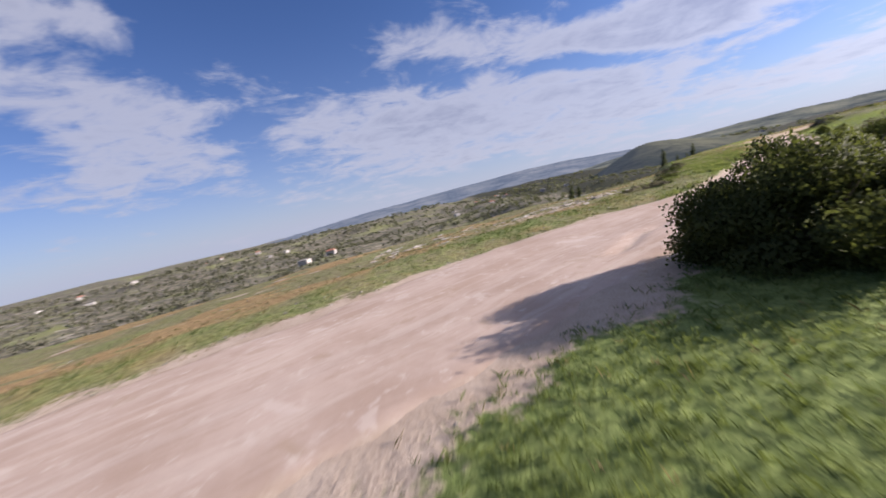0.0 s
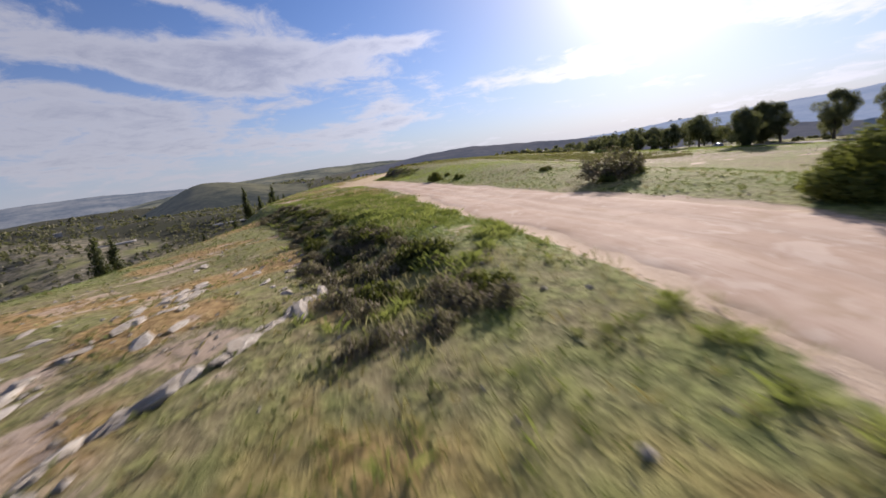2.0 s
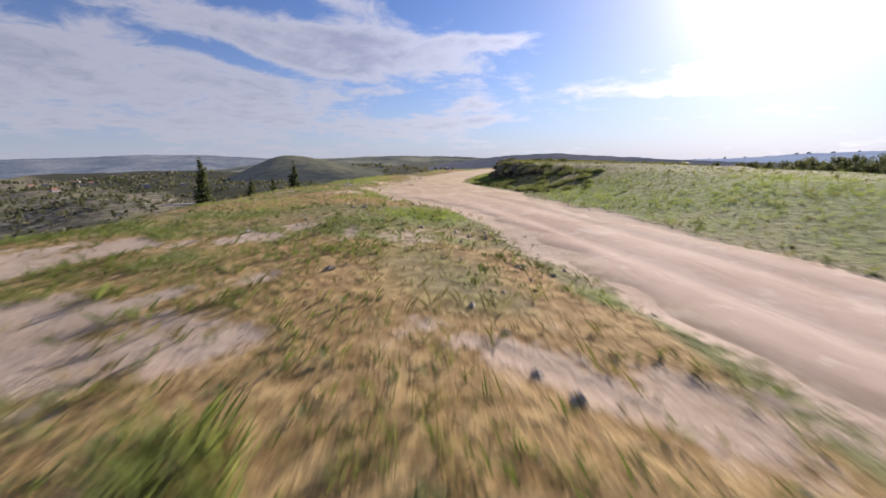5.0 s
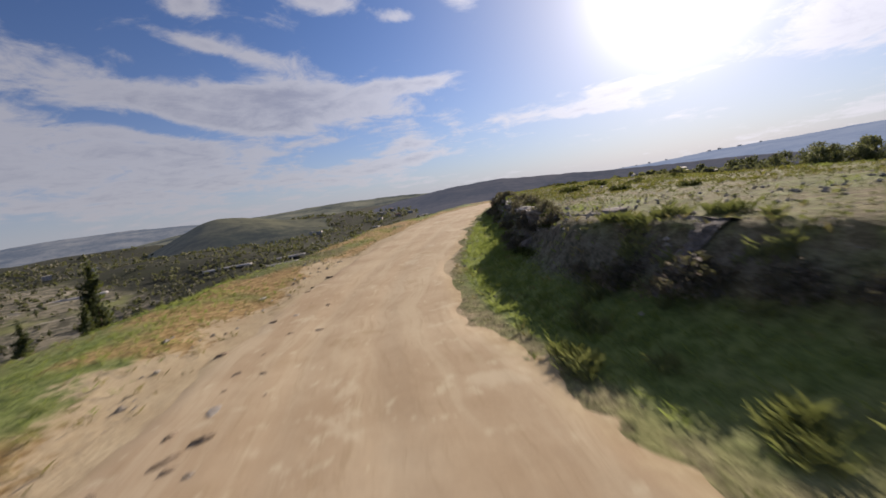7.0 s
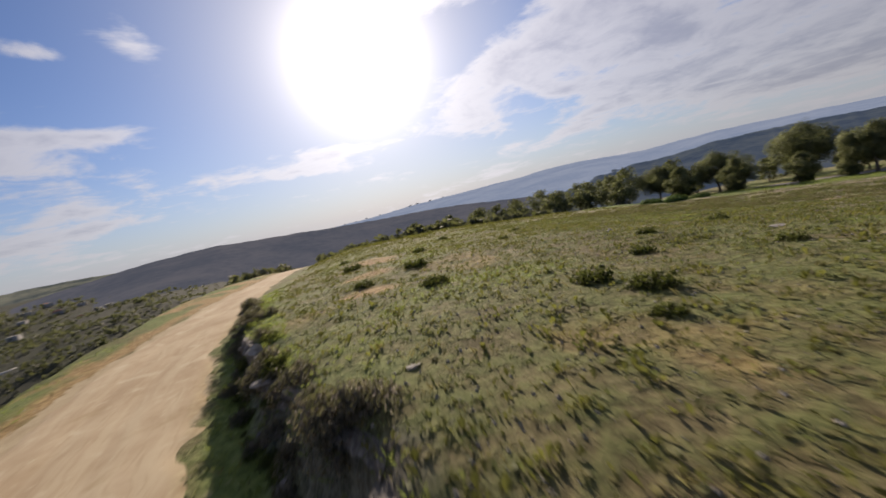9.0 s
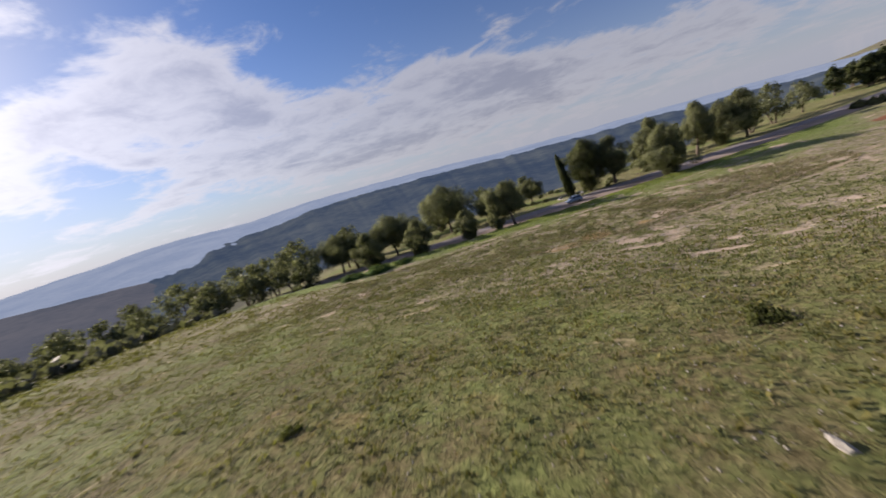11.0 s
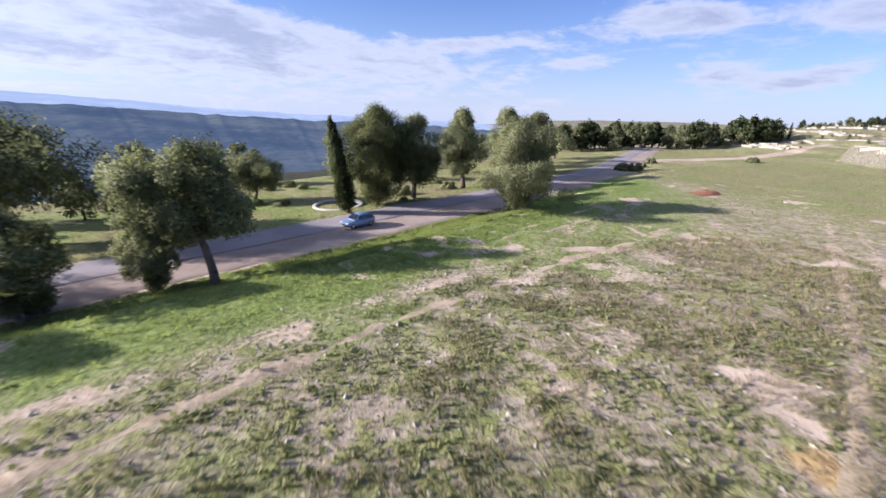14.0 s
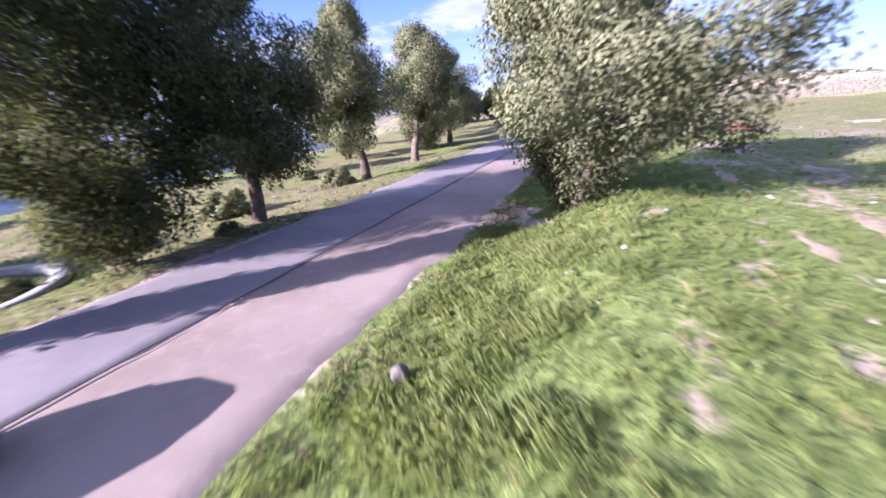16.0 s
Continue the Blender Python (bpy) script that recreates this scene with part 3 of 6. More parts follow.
f1, f2, f3 = noise_tex(pos, 0.5, 6.0, 0.6), noise_tex(pos, 3.0, 6.0, 0.65), noise_tex(pos, 14.0, 4.0, 0.6)
tuft = ramp(mth("ADD", mth("MULTIPLY", f2, 0.65), mth("MULTIPLY", f3, 0.35)), 0.36, 0.64)
clump = ramp(mth("ADD", mth("MULTIPLY", noise_tex(pos, 1.1, 5.0, 0.62), 0.7), mth("MULTIPLY", f2, 0.3)), 0.42, 0.60)
green = mix(tuft, (0.088, 0.124, 0.034), (0.200, 0.245, 0.078))
weedy = mix(tuft, (0.080, 0.088, 0.030), (0.25, 0.25, 0.100))
dry = mix(tuft, (0.120, 0.104, 0.054), (0.280, 0.248, 0.140))
dry = mix(mask("lower"), dry, mix(tuft, (0.180, 0.146, 0.104), (0.390, 0.326, 0.260)))
dry = mix(mask("upper"), dry, mix(tuft, (0.072, 0.060, 0.027), (0.215, 0.178, 0.092)))
weedy = mix(mth("MULTIPLY", mask("upper"), 0.55), weedy, (0.080, 0.088, 0.030))
dull = mix(clump, dry, weedy)
grass = mix(ramp(mth("ADD", mask("lush"), mth("MULTIPLY", mth("SUBTRACT", f1, 0.5), 0.7)), 0.25, 0.85), dull, green)
earth = mix(ramp(f2, 0.35, 0.65), (0.215, 0.132, 0.055), (0.395, 0.272, 0.130))
grass = mix(mth("MULTIPLY", ramp(mth("ADD", mask("ochre"), mth("MULTIPLY", mth("SUBTRACT", f1, 0.5), 0.8)), 0.3, 0.9), 0.85), grass, earth)
sand = mix(ramp(mth("ADD", mth("MULTIPLY", f1, 0.5), mth("MULTIPLY", f3, 0.5)), 0.3, 0.7), (0.300, 0.228, 0.165), (0.455, 0.375, 0.295))
east_ = node("ShaderNodeSeparateXYZ")
tree.links.new(pos, east_.inputs[0])
sand = mix(mth("MULTIPLY", ramp(east_.outputs[0], 68.0, 98.0), ramp(east_.outputs[1], 70.0, 84.0)), sand, mix(1.0, sand, (0.97, 0.98, 0.80), "MULTIPLY"))
ragged = mth("ADD", mask("bare"), mth("ADD", mth("MULTIPLY", mth("SUBTRACT", f2, 0.5), 0.9), mth("MULTIPLY", mth("SUBTRACT", f1, 0.5), 0.5)))
cover = mix(ramp(ragged, 0.38, 0.62), grass, sand)
scrub = mix(ramp(noise_tex(pos, 0.11, 8.0, 0.7), 0.42, 0.60), (0.082, 0.080, 0.056), (0.21, 0.19, 0.135))
scrub = mix(ramp(noise_tex(pos, 0.013, 6.0, 0.62), 0.50, 0.64), scrub, mix(f1, (0.12, 0.13, 0.05), (0.25, 0.26, 0.11)))
height_ = node("ShaderNodeSeparateXYZ")
tree.links.new(pos, height_.inputs[0])
contour = mth("SINE", mth("MULTIPLY_ADD", height_.outputs[2], 1.9, mth("MULTIPLY", noise_tex(pos, 0.02, 3.0), 9.0)))
walls_ = mth("MULTIPLY", ramp(contour, 0.80, 0.97), ramp(noise_tex(pos, 0.03, 3.0), 0.45, 0.6))
scrub = mix(mth("MULTIPLY", walls_, 0.55), scrub, (0.36, 0.33, 0.26))
scrub = mix(mth("MULTIPLY", ramp(noise_tex(pos, 0.05, 6.0, 0.65, 1.5), 0.60, 0.66), 0.7), scrub, (0.40, 0.36, 0.28))
# bare rock of steep faces, its tone darkened further to deepen their shade
shaded_rock = mix(tuft, (0.045, 0.040, 0.032), (0.20, 0.18, 0.15))
scrub = mix(mth("MULTIPLY", mask("wooded"), 0.9), scrub, (0.028, 0.032, 0.020))
cover = mix(mask("wild"), cover, scrub)
cover = mix(mth("MULTIPLY", mask("steep"), 0.85), cover, shaded_rock)
relief = mth("MULTIPLY", mth("ADD", mth("MULTIPLY", clump, 0.35), mth("ADD", mth("MULTIPLY", f2, 0.7), mth("MULTIPLY", f3, 0.3))), mth("MULTIPLY_ADD", ramp(mask("bare"), 0.3, 0.8), -0.75, 1.0))
GROUND = finish(m, tree, n, out, cover, 0.96, relief, 1.0, 0.10, spec=0.1)

XS = np.array([-v for v in steps_out(58, 0.9, 4300, 1.13)][::-1] + list(np.arange(-58, 236, 0.8)) + steps_out(236, 0.9, 4600, 1.13))
YS = np.array([-v for v in steps_out(62, 0.9, 4300, 1.13)][::-1] + list(np.arange(-62, 158, 0.8)) + steps_out(158, 0.9, 4600, 1.13))
GX, GY = np.meshgrid(XS, YS)
GZ = land(GX, GY)
NY, NX = GX.shape
index = np.arange(NX * NY).reshape(NY, NX)
faces = np.stack([index[:-1, :-1], index[:-1, 1:], index[1:, 1:], index[1:, :-1]], -1).reshape(-1, 4)
me = quads_mesh("ground", np.stack([GX, GY, GZ], -1).reshape(-1, 3), faces, GROUND)
sx, sy = np.gradient(GZ, XS, axis=1), np.gradient(GZ, YS, axis=0)
slope = np.hypot(sx, sy)
edge_d, = along(GX, GY, EDGE)
road_d, = along(GX, GY, ROAD)
wild = np.clip(smooth(4, 16, edge_d + 3 * wobble(GX, GY, 8, 71)) + smooth(38, 60, road_d) + smooth(215, 260, GX) + 0.45 * smooth(60, 15, GX) * (GY < 0), 0, 1)
steep = smooth(0.45, 0.95, slope) * (edge_d < 6) * (road_d < 20)
for key, values in (("bare", bare(GX, GY)), ("lush", lush(GX, GY)), ("ochre", ochre(GX, GY)), ("wild", wild), ("steep", steep), ("wooded", smooth(218, 250, GX)), ("lower", smooth(84, 70, GY) * smooth(108, 124, GX) * (road_d < 0)), ("upper", smooth(74, 90, GY) * smooth(98, 110, GX))):
    me.attributes.new(key, "FLOAT", "POINT").data.foreach_set("value", np.asarray(values, np.float32).ravel())
ground = tagged(new("ground", me), "uneven hilltop of grass, stony soil and dry herbs above valleys", "ground", kind="structure")


def strip(name, line, half, mat, lift, sink, step, across, label, category, wave, ragged=0.5, beyond=0.9):
    """A ribbon laid over the land along a line; its ragged rims dip into the soil."""
    pts, hw = np.array(line), np.array(half)
    seg = np.r_[0, np.cumsum(np.hypot(*np.diff(pts, axis=0).T))]
    s = np.arange(0, seg[-1], step)
    cx, cy, h = (np.interp(s, seg, c) for c in (pts[:, 0], pts[:, 1], hw))
    dx, dy = np.gradient(cx), np.gradient(cy)
    norm = np.hypot(dx, dy)
    nx, ny = -dy / norm, dx / norm
    u = np.linspace(-1, 1, across)
    u = np.sign(u) * np.abs(u) ** 0.7
    w = h[:, None] + beyond
    X, Y = cx[:, None] + nx[:, None] * u * w, cy[:, None] + ny[:, None] * u * w
    over = np.abs(u) * w - h[:, None] + ragged * (wobble(X, Y, 2.1, 81) + 0.7 * wobble(X, Y, 0.8, 82) + 0.4 * wobble(X, Y, 5.2, 83))
    over = np.where(np.abs(u)[None, :] > 0.97, 9.0, over)
    rim = smooth(0.45 * beyond, -0.45 * beyond, over)
    Z = land(X, Y) + lift * rim - sink * (1 - rim) + wave * wobble(X, Y, 1.6, 84) * rim * (1 - rim) * 2
    k = np.arange(X.size).reshape(X.shape)
    q = np.stack([k[:-1, :-1], k[1:, :-1], k[1:, 1:], k[:-1, 1:]], -1).reshape(-1, 4)
    me = quads_mesh(name, np.stack([X, Y, Z], -1).reshape(-1, 3), q, mat)
    for key, values in (("lane", u * w), ("run", np.repeat(s[:, None], across, 1)), ("rim", (np.abs(u) * w - h[:, None]))):
        me.attributes.new(key, "FLOAT", "POINT").data.foreach_set("value", np.asarray(values, np.float32).ravel())
    return tagged(new(name, me), label, category, kind="structure")


m, tree, n, out = material("track_dirt")
node, mth, mix, ramp, noise_tex = n
pos = node("ShaderNodeTexCoord").outputs["Object"]
f1, f2, f3 = noise_tex(pos, 0.22, 5.0, 0.6), noise_tex(pos, 2.4, 6.0, 0.7), noise_tex(pos, 22.0, 4.0, 0.7)
lane = node("ShaderNodeAttribute", attribute_name="lane").outputs["Fac"]
run = node("ShaderNodeAttribute", attribute_name="run").outputs["Fac"]
rim = node("ShaderNodeAttribute", attribute_name="rim").outputs["Fac"]
drawn = node("ShaderNodeCombineXYZ")
tree.links.new(mth("ADD", lane, mth("MULTIPLY", noise_tex(pos, 0.12, 3.0), 2.5)), drawn.inputs[0])
tree.links.new(mth("MULTIPLY", run, 0.07), drawn.inputs[1])
streak, hair = noise_tex(drawn.outputs[0], 1.1, 4.0, 0.6), noise_tex(drawn.outputs[0], 5.5, 4.0, 0.65)
dust = mix(ramp(f1, 0.35, 0.65), (0.375, 0.280, 0.215), (0.465, 0.368, 0.298))
dust = mix(mth("MULTIPLY", ramp(f2, 0.40, 0.72), 0.22), dust, (0.322, 0.234, 0.178))
dust = mix(mth("MULTIPLY", ramp(noise_tex(pos, 1.7, 5.0, 0.65), 0.60, 0.66), 0.5), dust, (0.560, 0.490, 0.415))
dust = mix(mth("MULTIPLY", ramp(streak, 0.46, 0.64), 0.45), dust, (0.510, 0.425, 0.352))
dust = mix(mth("MULTIPLY", ramp(hair, 0.52, 0.68), 0.36), dust, (0.300, 0.218, 0.150))
dust = mix(mth("MULTIPLY", ramp(f3, 0.55, 0.75), 0.3), dust, (0.546, 0.462, 0.378))
patch = noise_tex(pos, 0.42, 7.0, 0.68, 0.4)
dust = mix(mth("MULTIPLY", ramp(patch, 0.56, 0.68), 0.4), dust, (0.290, 0.208, 0.128))
dust = mix(mth("MULTIPLY", ramp(noise_tex(pos, 0.33, 7.0, 0.7, 0.5), 0.57, 0.63), 0.55), dust, (0.530, 0.452, 0.385))
dust = mix(mth("MULTIPLY", ramp(mth("ADD", rim, mth("MULTIPLY", f2, 1.6)), 0.2, 1.0), 0.75), dust, mix(ramp(f2, 0.4, 0.6), (0.25, 0.185, 0.105), (0.43, 0.35, 0.26)))
apart = node("ShaderNodeSeparateXYZ")
tree.links.new(pos, apart.inputs[0])
dust = mix(ramp(apart.outputs[0], 68.0, 98.0), dust, mix(1.0, dust, (0.97, 0.98, 0.80), "MULTIPLY"))
TRACK_DIRT = finish(m, tree, n, out, dust, 0.97, mth("ADD", mth("MULTIPLY", f2, 0.8), mth("MULTIPLY", f3, 0.2)), 0.4, 0.04, spec=0.08)
m, tree, n, out = material("rut_soil")
node, mth, mix, ramp, noise_tex = n
pos = node("ShaderNodeTexCoord").outputs["Object"]
f1, f2, f3 = noise_tex(pos, 0.9, 5.0, 0.6), noise_tex(pos, 4.0, 6.0, 0.7), noise_tex(pos, 24.0, 4.0, 0.7)
soil = mix(ramp(mth("ADD", mth("MULTIPLY", f1, 0.5), mth("MULTIPLY", f2, 0.5)), 0.38, 0.62), (0.200, 0.165, 0.100), (0.390, 0.310, 0.225))
RUT_SOIL = finish(m, tree, n, out, mix(mth("MULTIPLY", ramp(f3, 0.5, 0.7), 0.4), soil, (0.461, 0.396, 0.324)), 0.97, f2, 0.8, 0.06, spec=0.08)
strip("dirt_track", TRACK, TRACK_HALF, TRACK_DIRT, 0.055, 0.10, 0.5, 41, "pale pinkish dirt track worn by wheels along the hilltop", "track", 0.05, 0.5, 1.6)
strip("dirt_track_branch", BRANCH, BRANCH_HALF, TRACK_DIRT, 0.025, 0.11, 0.6, 19, "pale dirt side track joining the hilltop track", "track", 0.05)
RUT_A, = rounded([(118, 22.5), (131.2, 33.4), (147.5, 46.9), (156.2, 53.0), (162.8, 56.8), (168.5, 60.8)])
RUT_B, = rounded([(120, 27), (138.8, 43.1), (146.5, 48.5), (154.8, 53.9), (159.7, 57.1), (166.0, 61.0)])
ARC_A, = rounded([(167.6, 30.1), (165.8, 30.4), (164.0, 30.8), (162.2, 30.9), (160.4, 30.4), (158.6, 29.2)])
ARC_B, = rounded([(162.6, 33.4), (161.6, 31.8), (160.9, 30.6), (160.0, 29.2), (158.4, 27.4), (155.6, 25.2)])
ARC_C, = rounded([(138, 11.4), (147.0, 18.2), (150.5, 20.8), (153.7, 22.9), (156.5, 25.3)])
ARC_D, = rounded([(137, 13.4), (145.6, 19.8), (149.2, 22.4), (152.4, 24.6), (155.2, 27.2)])
UPPER, = rounded([(182, 52.0), (175, 46.4), (170.5, 43.0), (166.7, 40.3), (160.2, 36.3), (154, 32.6), (147.4, 29.4), (140, 24.6)])
for rut, hw in ((RUT_A, 0.26), (RUT_B, 0.24), (ARC_A, 0.20), (ARC_B, 0.20), (ARC_C, 0.17), (ARC_D, 0.15)):
    strip("wheel_rut", rut, [hw] * len(rut), RUT_SOIL, 0.02, 0.07, 0.2, 11, "pale wheel rut pressed into the grassy soil", "wheel rut", 0.03, 0.26, 0.42)
for gully in ([(7.0, 40.0), (9.3, 41.7), (11.2, 43.4), (13.7, 45.2), (16.5, 46.8)], [(8.6, 38.4), (10.9, 40.1), (13.8, 41.3), (16.0, 42.2), (18.6, 42.2)], [(6.0, 37.6), (9.2, 40.2), (12.4, 42.6), (15.6, 44.0)]):
    gully, = rounded(gully)
    strip("eroded_gully", gully, [0.22] * len(gully), RUT_SOIL, 0.05, 0.08, 0.3, 9, "pale stony rill washed into the ochre slope", "rill", 0.05, 0.16, 0.45)
strip("worn_path", UPPER, [0.42] * len(UPPER), RUT_SOIL, 0.035, 0.08, 0.35, 11, "narrow worn path of pale soil above the green verge", "path", 0.04, 0.40, 0.8)

m, tree, n, out = material("worn_asphalt")
node, mth, mix, ramp, noise_tex = n
pos = node("ShaderNodeTexCoord").outputs["Object"]
f1, f2, f3 = noise_tex(pos, 0.16, 5.0, 0.6), noise_tex(pos, 1.7, 6.0, 0.7), noise_tex(pos, 30.0, 3.0, 0.7)
tar = mix(ramp(f1, 0.35, 0.65), (0.180, 0.163, 0.168), (0.245, 0.223, 0.226))
tar = mix(mth("MULTIPLY", ramp(f2, 0.5, 0.75), 0.55), tar, (0.285, 0.243, 0.212))
tar = mix(mth("MULTIPLY", ramp(f3, 0.5, 0.7), 0.3), tar, (0.109, 0.105, 0.105))
ASPHALT = finish(m, tree, n, out, tar, 0.9, f3, 0.35, 0.02, spec=0.2)
def shifted(line, off):
    p = np.array(line)
    g = np.gradient(p, axis=0)
    g /= np.hypot(*g.T)[:, None]
    return [tuple(q) for q in p + off * np.c_[-g[:, 1], g[:, 0]]]


strip("paved_road", shifted(ROAD, 2.35), [2.05] * len(ROAD), ASPHALT, 0.10, 0.10, 0.8, 19, "worn lilac-grey asphalt road dusted with sand at its edges", "road", 0.03, 0.04, 0.3)
m, tree, n, out = material("dusty_asphalt")
node, mth, mix, ramp, noise_tex = n
pos = node("ShaderNodeTexCoord").outputs["Object"]
f1, f2, f3 = noise_tex(pos, 0.2, 5.0, 0.6), noise_tex(pos, 1.9, 6.0, 0.7), noise_tex(pos, 26.0, 3.0, 0.7)
dusty = mix(ramp(f1, 0.35, 0.65), (0.232, 0.186, 0.160), (0.300, 0.246, 0.212))
dusty = mix(mth("MULTIPLY", ramp(f2, 0.48, 0.72), 0.6), dusty, (0.335, 0.276, 0.234))
DUSTY = finish(m, tree, n, out, mix(mth("MULTIPLY", ramp(f3, 0.5, 0.7), 0.3), dusty, (0.186, 0.168, 0.161)), 0.95, f3, 0.4, 0.03, spec=0.1)
strip("sandy_shoulder", shifted(ROAD, -1.6), [h - 1.5 for h in ROAD_HALF], DUSTY, 0.075, 0.10, 0.6, 23, "pinkish sand-dusted shoulder along the asphalt", "road shoulder", 0.05, 0.28, 0.8)


def ridge(name, radius, inner, tops, mat, seed, label, rough=1.0):
    """A far ridge as a bank of folded land; its skyline is given as azimuth to the left of +y and elevation, in degrees."""
    tops = sorted(tops)
    a = np.arange(tops[0][0], tops[-1][0] + 0.01, 0.3)
    el = np.interp(a, [p[0] for p in tops], [p[1] for p in tops])
    el = np.convolve(np.pad(el, 5, mode="edge"), np.ones(11) / 11, "valid")
    el = el + rough * (0.06 * wobble(a, a * 0, 4.3, seed) + 0.035 * wobble(a, a * 0, 1.6, seed + 1) + 0.03 * wobble(a, a * 0, 0.6, seed + 2))
    az = np.radians(a)
    top = 4 + radius * np.tan(np.radians(el))
    foot = far_land(90 - radius * inner * np.sin(az), 90 + radius * inner * np.cos(az)) - 14
    foot = np.minimum(foot, top - 4)
    rows = []
    for g in np.linspace(0, 1, 22):
        r = radius * (inner + (1 - inner) * g)
        x, y = 90 - r * np.sin(az), 90 + r * np.cos(az)
        fold = (top - foot) * (0.10 * wobble(x, y, radius * 0.13, seed + 3) + 0.05 * wobble(x, y, radius * 0.05, seed + 4) + 0.015 * wobble(x, y, radius * 0.02, seed + 5)) * g * (1 - g) * 3.2
        rows.append(np.stack([x, y, foot + (top - foot) * g ** 0.85 + fold], -1))
    rows.append(np.stack([90 - radius * 1.12 * np.sin(az), 90 + radius * 1.12 * np.cos(az), foot], -1))
    v = np.stack(rows)
    k = np.arange(v.shape[0] * v.shape[1]).reshape(v.shape[:2])
    q = np.stack([k[:-1, :-1], k[:-1, 1:], k[1:, 1:], k[1:, :-1]], -1).reshape(-1, 4)
    return tagged(new(name, quads_mesh(name, v.reshape(-1, 3), q, mat)), label, "hill", kind="structure")


# Far slopes: distance haze is painted on as an even bluish emission.
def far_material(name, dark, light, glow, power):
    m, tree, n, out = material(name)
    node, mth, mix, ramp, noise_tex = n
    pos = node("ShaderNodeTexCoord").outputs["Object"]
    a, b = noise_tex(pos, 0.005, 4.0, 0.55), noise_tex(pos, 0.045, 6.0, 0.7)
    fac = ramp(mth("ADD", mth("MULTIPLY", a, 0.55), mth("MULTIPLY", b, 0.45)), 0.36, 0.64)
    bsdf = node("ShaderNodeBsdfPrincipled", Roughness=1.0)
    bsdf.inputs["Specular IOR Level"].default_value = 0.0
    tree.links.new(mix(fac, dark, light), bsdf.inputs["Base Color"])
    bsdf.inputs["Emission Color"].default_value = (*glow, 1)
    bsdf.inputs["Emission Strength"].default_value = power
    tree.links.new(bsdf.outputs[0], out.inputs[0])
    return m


# glow colour and strength set how much haze each ridge carries
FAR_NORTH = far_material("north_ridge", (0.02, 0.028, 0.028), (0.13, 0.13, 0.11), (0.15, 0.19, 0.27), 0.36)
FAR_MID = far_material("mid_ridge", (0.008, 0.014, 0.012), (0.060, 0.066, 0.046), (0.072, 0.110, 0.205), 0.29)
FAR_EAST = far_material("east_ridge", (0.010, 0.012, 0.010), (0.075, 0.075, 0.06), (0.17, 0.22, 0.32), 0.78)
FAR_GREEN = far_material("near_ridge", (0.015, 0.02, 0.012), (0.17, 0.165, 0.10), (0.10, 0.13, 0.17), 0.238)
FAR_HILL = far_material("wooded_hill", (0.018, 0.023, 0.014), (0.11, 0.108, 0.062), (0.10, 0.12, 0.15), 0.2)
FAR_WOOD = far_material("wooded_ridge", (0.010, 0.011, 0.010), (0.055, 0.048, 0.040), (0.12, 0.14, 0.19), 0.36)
EAST_TOPS = [(-70, -2.0), (-80, -0.9), (-86, -0.65), (-96, -0.2), (-107, 0.1), (-112, 0.45), (-116, 0.5), (-123, 0.05), (-130, 0.4), (-136, 0.3), (-146, 0.0), (-161, -0.9), (-173, -1.2), (-190, -1.4), (-214, -2.0), (-235, -2.5)]
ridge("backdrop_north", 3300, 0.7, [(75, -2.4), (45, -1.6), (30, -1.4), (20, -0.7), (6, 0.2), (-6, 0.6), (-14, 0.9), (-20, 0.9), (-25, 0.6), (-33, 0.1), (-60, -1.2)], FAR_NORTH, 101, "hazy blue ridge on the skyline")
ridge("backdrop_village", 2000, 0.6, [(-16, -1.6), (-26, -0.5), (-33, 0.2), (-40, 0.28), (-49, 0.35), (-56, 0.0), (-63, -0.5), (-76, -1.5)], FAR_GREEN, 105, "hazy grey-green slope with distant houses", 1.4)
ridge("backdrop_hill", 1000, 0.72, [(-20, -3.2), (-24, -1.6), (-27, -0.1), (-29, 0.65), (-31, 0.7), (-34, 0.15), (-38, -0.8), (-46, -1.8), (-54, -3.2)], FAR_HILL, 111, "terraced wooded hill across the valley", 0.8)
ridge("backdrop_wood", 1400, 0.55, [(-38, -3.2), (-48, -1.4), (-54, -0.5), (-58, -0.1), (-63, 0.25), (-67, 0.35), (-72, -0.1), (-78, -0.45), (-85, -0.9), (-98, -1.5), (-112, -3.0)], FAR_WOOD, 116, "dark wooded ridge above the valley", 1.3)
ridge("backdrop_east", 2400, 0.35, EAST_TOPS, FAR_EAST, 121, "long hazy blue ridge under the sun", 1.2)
ridge("backdrop_south", 1700, 0.36, [(-98, -4.0), (-110, -2.0), (-122, -1.3), (-134, -0.7), (-142, -0.9), (-152, -1.1), (-164, -1.7), (-180, -2.0), (-200, -2.2), (-220, -2.8), (-235, -3.4)], FAR_MID, 131, "dark wooded ridge tinted blue by haze across the valley", 2.6)


